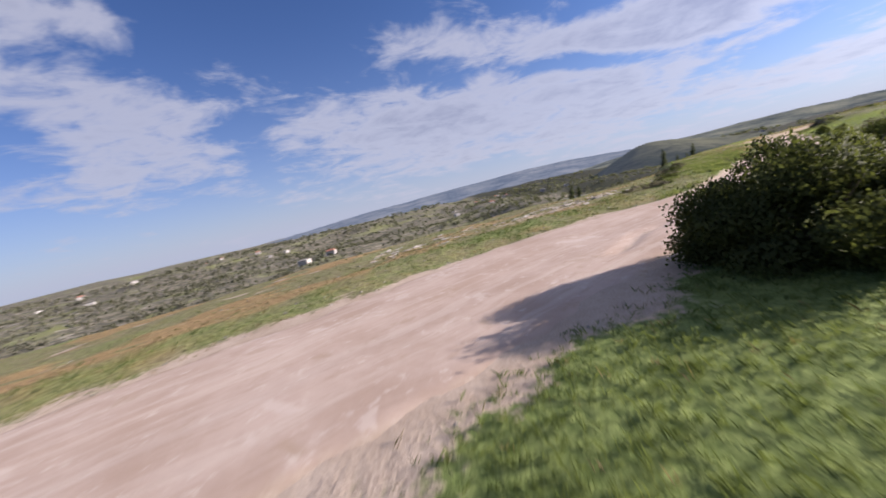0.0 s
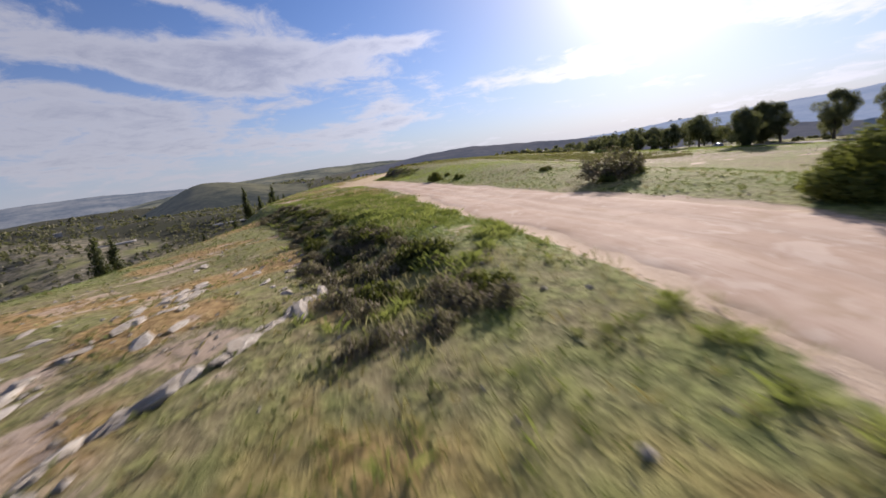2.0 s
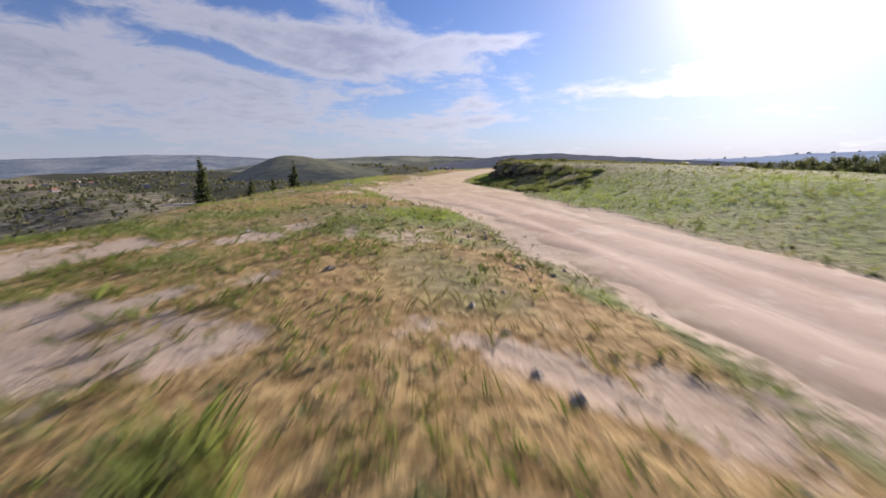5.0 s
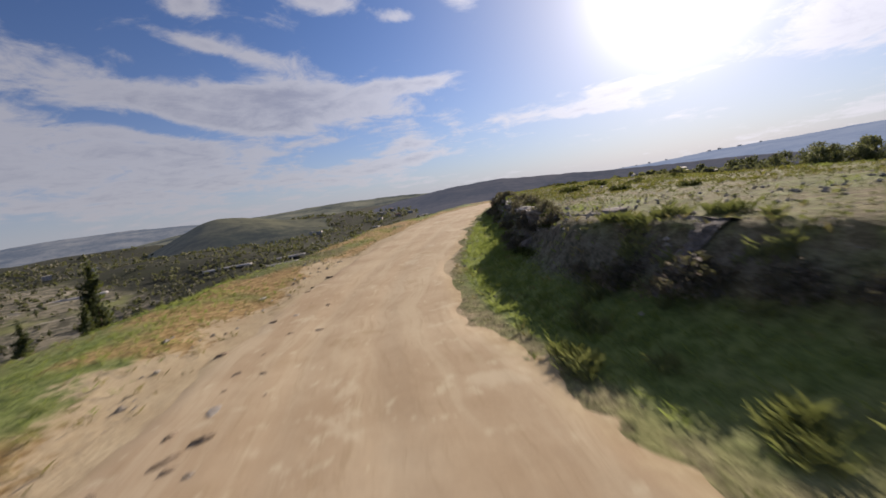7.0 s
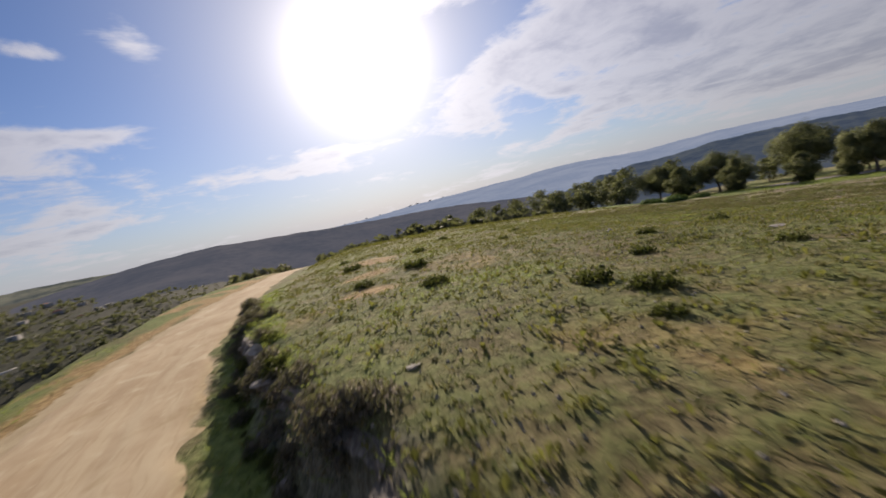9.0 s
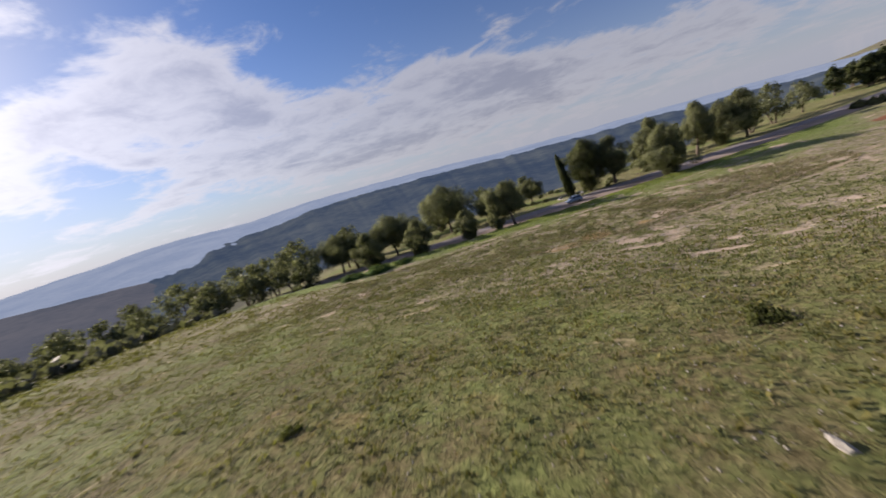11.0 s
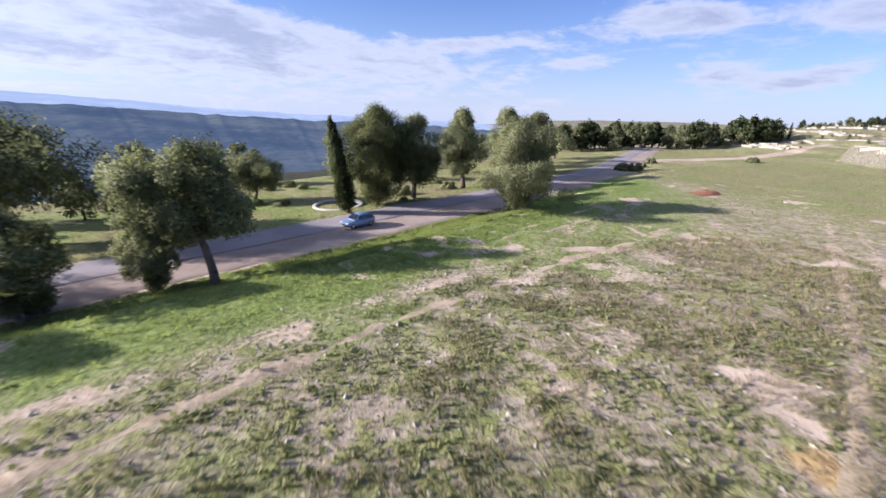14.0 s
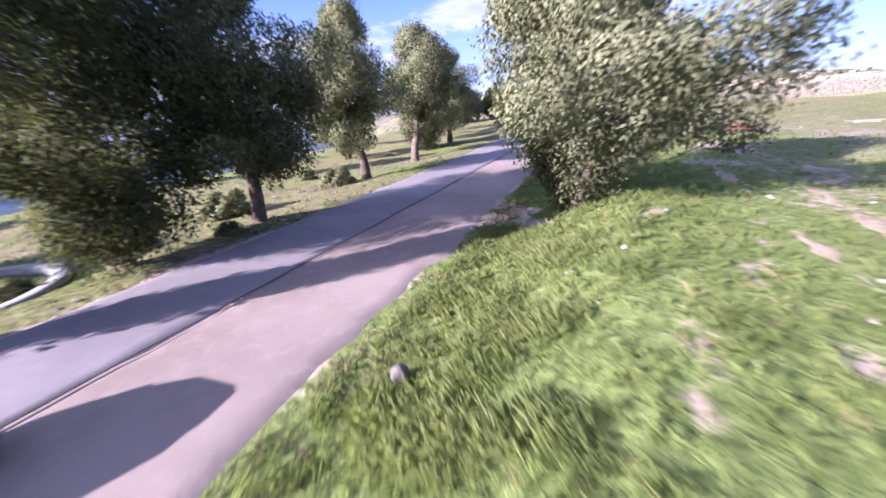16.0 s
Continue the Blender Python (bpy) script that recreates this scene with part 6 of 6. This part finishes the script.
outcrop = tagged(new("rock_outcrop"), "pale limestone slabs bedded in an ochre grassy slope", "rock outcrop", kind="structure")
rng = np.random.default_rng(42)
for k in range(120):
    u = rng.random()
    x, y = -4 + 36 * u + rng.normal() * 2.2, 42 + 15 * u + rng.normal() * 3.6
    if along(np.array([x]), np.array([y]), TRACK)[0][0] < 11:
        continue
    ob = new("rock", STONES[k % 6])
    ob.parent = outcrop
    w = rng.uniform(0.18, 0.6)
    ob.matrix_world = pose(x, y, ground_at(x, y) + 0.02, rng.normal() * 6, rng.normal() * 6, 32 + rng.normal() * 22) @ Matrix.Diagonal((w * 1.7, w * 0.8, w * 0.45, 1))

# the broken ledge along the foot of the grassed rim
LEDGE = np.array([(17.6, 43.7), (19.3, 44.2), (21.4, 44.3), (22.9, 44.6), (24.9, 45.4), (27.2, 46.3)])
for k in range(46):
    u = rng.uniform(0, len(LEDGE) - 1.001)
    p, q = LEDGE[int(u)], LEDGE[int(u) + 1] - LEDGE[int(u)]
    x, y = p + q * (u - int(u)) + rng.normal(size=2) * 0.16
    ob = new("rock", STONES[k % 6])
    ob.parent = outcrop
    w = 0.12 + 0.34 * rng.random() ** 2
    ob.matrix_world = pose(x, y, ground_at(x, y) + 0.06 * w, rng.normal() * 8, rng.normal() * 8, math.degrees(math.atan2(q[1], q[0])) + rng.normal() * 16) @ Matrix.Diagonal((w * 1.8, w * 0.9, w * 0.8, 1))

# gravel and small stones strewn about
rng = np.random.default_rng(43)
x, y = scatter(rng, 90000, 30, 0.8)
d, rh = along(x, y, ROAD, ROAD_HALF)
t, th = along(x, y, TRACK, TRACK_HALF)
v_, vh_ = along(x, y, BRANCH, BRANCH_HALF)
ok = (np.abs(d) > rh) & (np.abs(t) > th + 0.5) & (np.abs(v_) > vh_ + 0.8) & (rng.random(len(x)) < 0.18 + 0.5 * (y > 84) * (x > 108) + 0.8 * bare(x, y) * (np.abs(t) > th))
ok = ok & ((lush(x, y) < 0.62) | (rng.random(len(x)) < 0.1)) & (rng.random(len(x)) < 0.4 + 0.6 * smooth(96, 108, x))
x, y = x[ok][:14000], y[ok][:14000]
base = np.array([(1, 0, 0), (-0.8, 0.3, 0), (0.1, 0.9, 0.1), (-0.2, -0.9, 0), (0.15, 0.1, 0.75), (0, 0, -0.5)], float)
tri = np.array([(0, 2, 4), (2, 1, 4), (1, 3, 4), (3, 0, 4), (2, 0, 5), (1, 2, 5), (3, 1, 5), (0, 3, 5)])
w = (0.03 + 0.10 * rng.random(len(x)) ** 2.6) * (1 - 0.5 * (y > 84) * (x > 112))
a = rng.uniform(0, 6.28, len(x))
v = base[None] * (0.75 + 0.5 * rng.random((len(x), 6, 1)))
v = np.stack([v[..., 0] * np.cos(a)[:, None] - v[..., 1] * np.sin(a)[:, None], v[..., 0] * np.sin(a)[:, None] + v[..., 1] * np.cos(a)[:, None], v[..., 2]], -1) * w[:, None, None]
v += np.stack([x, y, land(x, y) + 0.2 * w], -1)[:, None]
f = tri[None] + (np.arange(len(x)) * 6)[:, None, None]
tagged(new("gravel", quads_mesh("gravel", v.reshape(-1, 3), f.reshape(-1, 3), M_STONE, False)), "small pale stones strewn over soil and field", "gravel", kind="stuff")


# ---- the car ----
M_PAINT = finish(*material("light_blue_paint"), (0.185, 0.25, 0.36), 0.30, metal=0.35, spec=0.6)
M_GLASS = finish(*material("dark_glass"), (0.012, 0.014, 0.018), 0.06, spec=0.9)
M_TYRE = speckled("tyre_rubber", (0.012, 0.012, 0.013), (0.03, 0.03, 0.03), 6, 0.85)
M_RIM = finish(*material("alloy_rim"), (0.42, 0.43, 0.45), 0.35, metal=0.8)
M_LAMP = finish(*material("lamp_lens"), (0.72, 0.74, 0.76), 0.12, spec=0.7)
M_RED = finish(*material("rear_lamp_red"), (0.40, 0.02, 0.015), 0.2, spec=0.6)
M_BLACK = finish(*material("black_plastic"), (0.02, 0.02, 0.022), 0.6)
M_PLATE = finish(*material("plate_yellow"), (0.75, 0.60, 0.08), 0.5)


def lofted(sections, mat, name, parent, label=""):
    """A skin over cross-sections of equal count."""
    verts = [p for s_ in sections for p in s_]
    n_ = len(sections[0])
    faces = [(i * n_ + k, i * n_ + (k + 1) % n_, (i + 1) * n_ + (k + 1) % n_, (i + 1) * n_ + k) for i in range(len(sections) - 1) for k in range(n_)]
    faces += [tuple(range(n_))[::-1], tuple((len(sections) - 1) * n_ + k for k in range(n_))]
    return mesh_part(name, verts, faces, mat, parent, label)


def box_bm(sx, sy, sz, bevel=0.02, at=(0, 0, 0), m4=None):
    bm = bmesh.new()
    bmesh.ops.create_cube(bm, size=1.0)
    bmesh.ops.scale(bm, vec=(sx, sy, sz), verts=bm.verts)
    if bevel:
        bmesh.ops.bevel(bm, geom=list(bm.edges), offset=bevel, segments=2, affect="EDGES")
    bmesh.ops.translate(bm, vec=at, verts=bm.verts)
    if m4 is not None:
        bmesh.ops.transform(bm, matrix=m4, verts=bm.verts)
    return bm


def hatchback(name, label):
    """A small hatchback, nose towards +x, wheels on z = 0."""
    car = new(name)
    def ring(x, low, high, half, tuck=0.06):
        return [(x, -half + tuck, low), (x, -half, low + 0.12), (x, -half - 0.01, (low + high) / 2), (x, -half + 0.05, high - 0.05), (x, -half + 0.22, high),
                (x, half - 0.22, high), (x, half - 0.05, high - 0.05), (x, half + 0.01, (low + high) / 2), (x, half, low + 0.12), (x, half - tuck, low)]
    rows = [(-1.95, 0.42, 0.84, 0.68), (-1.90, 0.30, 0.93, 0.78), (-1.55, 0.22, 0.98, 0.83), (-0.6, 0.2, 0.96, 0.85), (0.5, 0.2, 0.94, 0.85), (0.95, 0.2, 0.92, 0.84), (1.5, 0.22, 0.80, 0.81), (1.82, 0.28, 0.70, 0.74), (1.95, 0.36, 0.60, 0.60)]
    lofted([ring(*r) for r in rows], M_PAINT, "body", car)
    def cab(x, low, high, half_low, half_high):
        return [(x, -half_low, low), (x, -half_high - 0.03, high - 0.10), (x, -half_high + 0.10, high), (x, half_high - 0.10, high), (x, half_high + 0.03, high - 0.10), (x, half_low, low)]
    roof_rows = [(-1.84, 0.92, 0.99, 0.72, 0.68), (-1.60, 0.92, 1.36, 0.77, 0.60), (-1.2, 0.92, 1.47, 0.79, 0.58), (-0.3, 0.92, 1.50, 0.80, 0.58), (0.15, 0.91, 1.44, 0.79, 0.58), (0.98, 0.88, 0.94, 0.74, 0.70)]
    lofted([cab(*r) for r in roof_rows], M_PAINT, "roof", car)
    def pane(quad, name_, push):
        q = [Vector(p) for p in quad]
        nrm = (q[1] - q[0]).cross(q[3] - q[0]).normalized() * push
        v = [tuple(p + nrm) for p in q] + [tuple(p - nrm * 0.5) for p in q]
        mesh_part(name_, v, [(0, 1, 2, 3), (7, 6, 5, 4), (0, 4, 5, 1), (1, 5, 6, 2), (2, 6, 7, 3), (3, 7, 4, 0)], M_GLASS, car, "dark tinted glass", False)
    pane([(0.92, 0.64, 0.965), (0.92, -0.64, 0.965), (0.22, -0.52, 1.395), (0.22, 0.52, 1.395)], "windscreen", -0.03)
    pane([(-1.82, -0.62, 1.04), (-1.82, 0.62, 1.04), (-1.63, 0.52, 1.33), (-1.63, -0.52, 1.33)], "rear_window", -0.03)
    for sgn in (1, -1):
        for x0, x1, u0, u1 in ((0.78, -0.22, 0.22, -0.24), (-0.28, -1.02, -0.30, -1.02), (-1.08, -1.56, -1.08, -1.48)):
            q = [(x0, sgn * 0.80, 0.95), (x1, sgn * 0.805, 0.95), (u1, sgn * 0.645, 1.36), (u0, sgn * 0.645, 1.36)]
            pane(q if sgn > 0 else q[::-1], "side_window", -0.025)
        part("headlight", box_bm(0.26, 0.30, 0.13, 0.04, (1.76, sgn * 0.56, 0.66)), M_LAMP, car, "clear lens")
        part("tail_light", box_bm(0.10, 0.18, 0.30, 0.03, (-1.88, sgn * 0.66, 0.86)), M_RED, car, "red lens")
        part("wing_mirror", box_bm(0.14, 0.20, 0.13, 0.04, (0.62, sgn * 0.94, 0.98)), M_PAINT, car)
        part("door_handle", box_bm(0.18, 0.03, 0.03, 0.01, (-0.12, sgn * 0.865, 0.80)), M_BLACK, car)
        for x in (1.22, -1.25):
            bm = bmesh.new()
            bmesh.ops.create_cone(bm, cap_ends=True, segments=28, radius1=0.31, radius2=0.31, depth=0.20)
            bmesh.ops.bevel(bm, geom=[e_ for e_ in bm.edges if len(e_.link_faces) == 2 and abs(e_.calc_face_angle()) > 1], offset=0.04, segments=2, affect="EDGES")
            bmesh.ops.transform(bm, matrix=pose(x, sgn * 0.76, 0.31, 90), verts=bm.verts)
            wheel = part("wheel", bm, M_TYRE, car, "black rubber tyre")
            bm = bmesh.new()
            bmesh.ops.create_cone(bm, cap_ends=True, segments=20, radius1=0.20, radius2=0.16, depth=0.03)
            bmesh.ops.transform(bm, matrix=pose(x, sgn * 0.868, 0.31, -90 * sgn), verts=bm.verts)
            part("rim", bm, M_RIM, wheel, "grey alloy rim")
    part("bumper", box_bm(0.14, 1.30, 0.20, 0.05, (1.90, 0, 0.40)), M_PAINT, car)
    part("grille", box_bm(0.06, 0.62, 0.10, 0.02, (1.955, 0, 0.50)), M_BLACK, car)
    part("number_plate", box_bm(0.02, 0.50, 0.11, 0.004, (1.985, 0, 0.385)), M_PLATE, car, "yellow plate")
    part("rear_bumper", box_bm(0.14, 1.36, 0.24, 0.05, (-1.92, 0, 0.42)), M_PAINT, car)
    return tagged(car, label, "car")


car = hatchback("car", "small light-blue hatchback with dark windows on the asphalt")
CAR_X, CAR_Y = 170.9, 19.4
car.matrix_world = pose(CAR_X, CAR_Y, ground_at(CAR_X, CAR_Y) + 0.135, 0, -0.5, 40) @ Matrix.Scale(0.88, 4)

# ---- things by the road ----
# the tarred seam along the middle of the road
pts = np.array(ROAD)
seg = np.r_[0, np.cumsum(np.hypot(*np.diff(pts, axis=0).T))]
u = np.arange(0, seg[-1], 0.35)
cx, cy = np.interp(u, seg, pts[:, 0]), np.interp(u, seg, pts[:, 1])
dx, dy = np.gradient(cx), np.gradient(cy)
nrm = np.hypot(dx, dy)
nx, ny = -dy / nrm, dx / nrm
keep = (cx > 130) & (cx < 215)
off = 0.27 + 0.07 * wobble(u, 0 * u, 5, 3) + 0.03 * wobble(u, 0 * u, 0.9, 4)
hw = 0.032 + 0.016 * wobble(u, 0 * u, 1.1, 5)
left = np.stack([cx + nx * (off + hw), cy + ny * (off + hw)], -1)[keep]
right = np.stack([cx + nx * (off - hw), cy + ny * (off - hw)], -1)[keep]
z = land(left[:, 0], left[:, 1]) + 0.118
v = np.concatenate([np.c_[left, z], np.c_[right, z]])
k = np.arange(len(left) - 1)
tagged(new("tar_seam", quads_mesh("tar_seam", v, np.stack([k, k + 1, k + 1 + len(left), k + len(left)], -1), speckled("tar", (0.012, 0.012, 0.013), (0.035, 0.033, 0.03), 3, 0.7))), "black tarred crack running along the asphalt", "road seam", kind="structure")

# the low concrete ring in the grass
RX, RY = 173.7, 8.5
bm = bmesh.new()
ringv = []
for k in range(48):
    a = 2 * math.pi * k / 48
    ca, sa = math.cos(a), math.sin(a)
    w = 0.03 * noise.noise(Vector((ca * 2, sa * 2, 0)))
    ringv.append([bm.verts.new((ca * r_, sa * r_, z_ + w)) for r_, z_ in ((2.05, -0.3), (2.07, 0.16), (2.03, 0.2), (1.80, 0.2), (1.76, 0.16), (1.76, -0.3))])
for k in range(48):
    a, b = ringv[k], ringv[(k + 1) % 48]
    for i in range(6):
        bm.faces.new((a[i], b[i], b[(i + 1) % 6], a[(i + 1) % 6]))
bmesh.ops.recalc_face_normals(bm, faces=bm.faces)
ring = part("planter_ring", bm, M_CONCRETE)
tagged(ring, "low pale concrete ring round a weedy hollow in the grass", "planter")
ring.matrix_world = pose(RX, RY, ground_at(RX, RY) + 0.02, 0, 3, 0) @ Matrix.Diagonal((1.5, 1.5, 1.0, 1))

# the heap of red soil
bm = bmesh.new()
bmesh.ops.create_grid(bm, x_segments=26, y_segments=18, size=1.0)
for v_ in bm.verts:
    r_ = math.hypot(v_.co.x, v_.co.y)
    h_ = max(0.0, 1 - r_ * r_) ** 1.2
    v_.co = Vector((v_.co.x * 3.0, v_.co.y * 1.6, h_ * 0.52 * (1 + 0.5 * noise.noise(v_.co * 2.2)) - 0.06 + 0.05 * noise.noise(v_.co * 7)))
heap = part("soil_heap", bm, M_REDSOIL)
tagged(heap, "low heap of red-brown earth tipped on the field", "soil heap")
heap.matrix_world = pose(118.6, 5.2, ground_at(118.6, 5.2), 0, 0, 15)

# the stone marker in the long grass
bm = box_bm(0.42, 0.36, 0.62, 0.06)
for v_ in bm.verts:
    v_.co += 0.03 * noise.noise_vector(v_.co * 4)
bmesh.ops.scale(bm, vec=(0.7, 0.7, 0.8), verts=bm.verts)
marker = part("stone_marker", bm, M_ROCK)
tagged(marker, "short squared stone block standing in the verge grass", "marker stone")
marker.matrix_world = pose(163.5, 20.6, ground_at(163.5, 20.6) + 0.12, 4, -3, 30)

# dead branches piled at the far verge
pile = new("brush_pile")
rng = np.random.default_rng(47)
for k in range(26):
    verts, faces = [], []
    a, e_, r_ = rng.uniform(0, 6.28), rng.uniform(0.1, 0.9), rng.uniform(0.5, 1.3)
    c_ = Vector((rng.normal() * 0.5, rng.normal() * 0.35, 0.02))
    tip = c_ + Vector((math.cos(a) * r_, math.sin(a) * r_, e_ * 0.8))
    tube(verts, faces, [c_, c_.lerp(tip, 0.5) + Vector((0, 0, 0.12)), tip], [0.03, 0.02, 0.006], 5)
    mesh_part("branch", verts, faces, M_BARK, pile)
tagged(pile, "tangle of dead grey branches beside the road", "brushwood")
stand(pile, 159.4, -1.6)

# terrace walls on the hill to the west
rng = np.random.default_rng(49)
def terrace(x0, y0, x1, y1, tall, label):
    n_ = max(8, int(math.hypot(x1 - x0, y1 - y0) / 1.2))
    verts, faces = [], []
    for k_ in range(n_ + 1):
        u_ = k_ / n_
        x_, y_ = x0 + (x1 - x0) * u_ + 1.5 * float(wobble(u_ * 40, y0, 6, 6)), y0 + (y1 - y0) * u_ + 1.8 * float(wobble(u_ * 40, x0, 7, 7))
        z_ = ground_at(x_, y_)
        h_ = tall * (0.75 + 0.5 * rng.random())
        for a_, b_ in ((0.5, -0.5), (0.45, h_), (-0.4, h_ + 0.05), (-0.5, -0.5)):
            verts.append((x_ + a_, y_ + 0.15 * rng.normal(), z_ + b_))
    for k_ in range(n_):
        for i_ in range(4):
            j_ = (i_ + 1) % 4
            faces.append((k_ * 4 + i_, (k_ + 1) * 4 + i_, (k_ + 1) * 4 + j_, k_ * 4 + j_))
    tagged(mesh_part("terrace_wall", verts, faces, M_TERRACE, None, "", False), label, "stone wall", "terrace walls")
for k in range(80):
    q_, a_ = rng.uniform(0.12, 1.25), rng.uniform(-0.75, 1.45)
    a1 = a_ + rng.uniform(0.10, 0.34)
    terrace(-62 + 80 * q_ * math.cos(a_), -95 + 52 * q_ * math.sin(a_), -62 + 80 * q_ * math.cos(a1), -95 + 52 * q_ * math.sin(a1), rng.uniform(0.25, 0.65), "pale dry-stone terrace wall across the hillside")

# ---- far houses ----
M_HOUSE = speckled("pale_render", (0.350, 0.329, 0.294), (0.462, 0.441, 0.406), 0.5, 0.9)
M_TILE = speckled("roof_tile", (0.26, 0.12, 0.08), (0.38, 0.19, 0.13), 0.8, 0.9)
M_WIN = finish(*material("far_window"), (0.05, 0.055, 0.065), 0.2, spec=0.5)
def house(w, d_, h_, storeys, label, name="house", category="house", flat=True):
    th = new(name)
    part("wall", box_bm(w, d_, h_, 0.05, (0, 0, h_ / 2 - 1)), M_HOUSE, th, "", False)
    if flat:
        part("roof", box_bm(w + 0.5, d_ + 0.5, 0.5, 0.05, (0, 0, h_ - 0.7)), M_CONCRETE, th, "", False)
    else:
        bm = bmesh.new()
        q = [bm.verts.new(p) for p in ((-w / 2 - 0.5, -d_ / 2 - 0.5, h_ - 1), (w / 2 + 0.5, -d_ / 2 - 0.5, h_ - 1), (w / 2 + 0.5, d_ / 2 + 0.5, h_ - 1), (-w / 2 - 0.5, d_ / 2 + 0.5, h_ - 1), (-w / 4, 0, h_ + 1.4), (w / 4, 0, h_ + 1.4))]
        for f_ in ((0, 1, 5, 4), (2, 3, 4, 5), (1, 2, 5), (3, 0, 4), (3, 2, 1, 0)):
            bm.faces.new([q[i] for i in f_])
        part("roof", bm, M_TILE, th, "", False)
    for st in range(storeys):
        for k_ in range(max(2, int(w / 4))):
            x_ = -w / 2 + (k_ + 0.5) * w / max(2, int(w / 4))
            part("window", box_bm(1.2, 0.12, 1.3, 0, (x_, -d_ / 2 - 0.03, 1.0 + st * 3.0)), M_WIN, th, "", False)
    return tagged(th, label, category)
flat_house = stand(house(13, 10, 7.5, 2, "flat-roofed pale house on the far slope"), -150, 520, 160, 1, 0)
tiled_house = stand(house(12, 9, 6.0, 2, "pale house with a red tiled roof on the far slope", flat=False), -120, 545, 170, 1, 0)
rng = np.random.default_rng(53)
for k in range(44):
    a = math.radians(rng.choice([rng.uniform(24, 50), rng.uniform(-22, 2), rng.uniform(-44, -26), rng.uniform(-58, -46)]))
    r_ = rng.uniform(760, 1150)
    x_, y_ = 90 - r_ * math.sin(a), 90 + r_ * math.cos(a)
    tagged(again(flat_house if k % 3 else tiled_house, x_, y_, math.degrees(a) + rng.uniform(-30, 30), rng.uniform(0.6, 1.0), 0), group="far village")
tagged(flat_house, group="far village"), tagged(tiled_house, group="far village")
# long pale greenhouses across the valley
gh = new("greenhouse")
bm = bmesh.new()
secs = []
for x_ in np.linspace(-45, 45, 16):
    secs.append([(x_, 7 * math.cos(b_), 4.2 * math.sin(b_) - 0.5) for b_ in np.linspace(0, math.pi, 9)])
lofted(secs, M_CONCRETE, "cover", gh)
tagged(gh, "long pale plastic-covered greenhouse on a valley terrace", "greenhouse", "greenhouses")
stand(gh, 330, 430, -38, 0.5, 0)
for x_, y_, a_ in ((352, 442, -36), (300, 455, -40), (420, 400, -44), (210, 520, -25)):
    again(gh, x_, y_, a_, 0.45, 0)
bm.free()
# tower blocks on the eastern skyline
tower = house(26, 16, 22, 6, "pale tower block on the hazy skyline", "tower_block", "building")
rng = np.random.default_rng(59)
for k in range(13):
    a = math.radians(rng.uniform(-98, -76))
    r_ = 2385 + rng.uniform(-12, 12)
    x_, y_ = 90 - r_ * math.sin(a), 90 + r_ * math.cos(a)
    crest = float(np.interp(-math.degrees(a), [-p[0] for p in EAST_TOPS], [p[1] for p in EAST_TOPS]))
    m4 = pose(x_, y_, r_ * math.tan(radians(crest)) + rng.uniform(-3, 3), 0, 0, math.degrees(a)) @ Matrix.Scale(rng.uniform(0.3, 0.55), 4)
    if k == 0:
        tower.matrix_world = m4
    else:
        c_ = copy_thing(tower, Matrix.Identity(4))
        c_.matrix_world = m4
        tagged(c_, group="skyline towers")
tagged(tower, group="skyline towers")
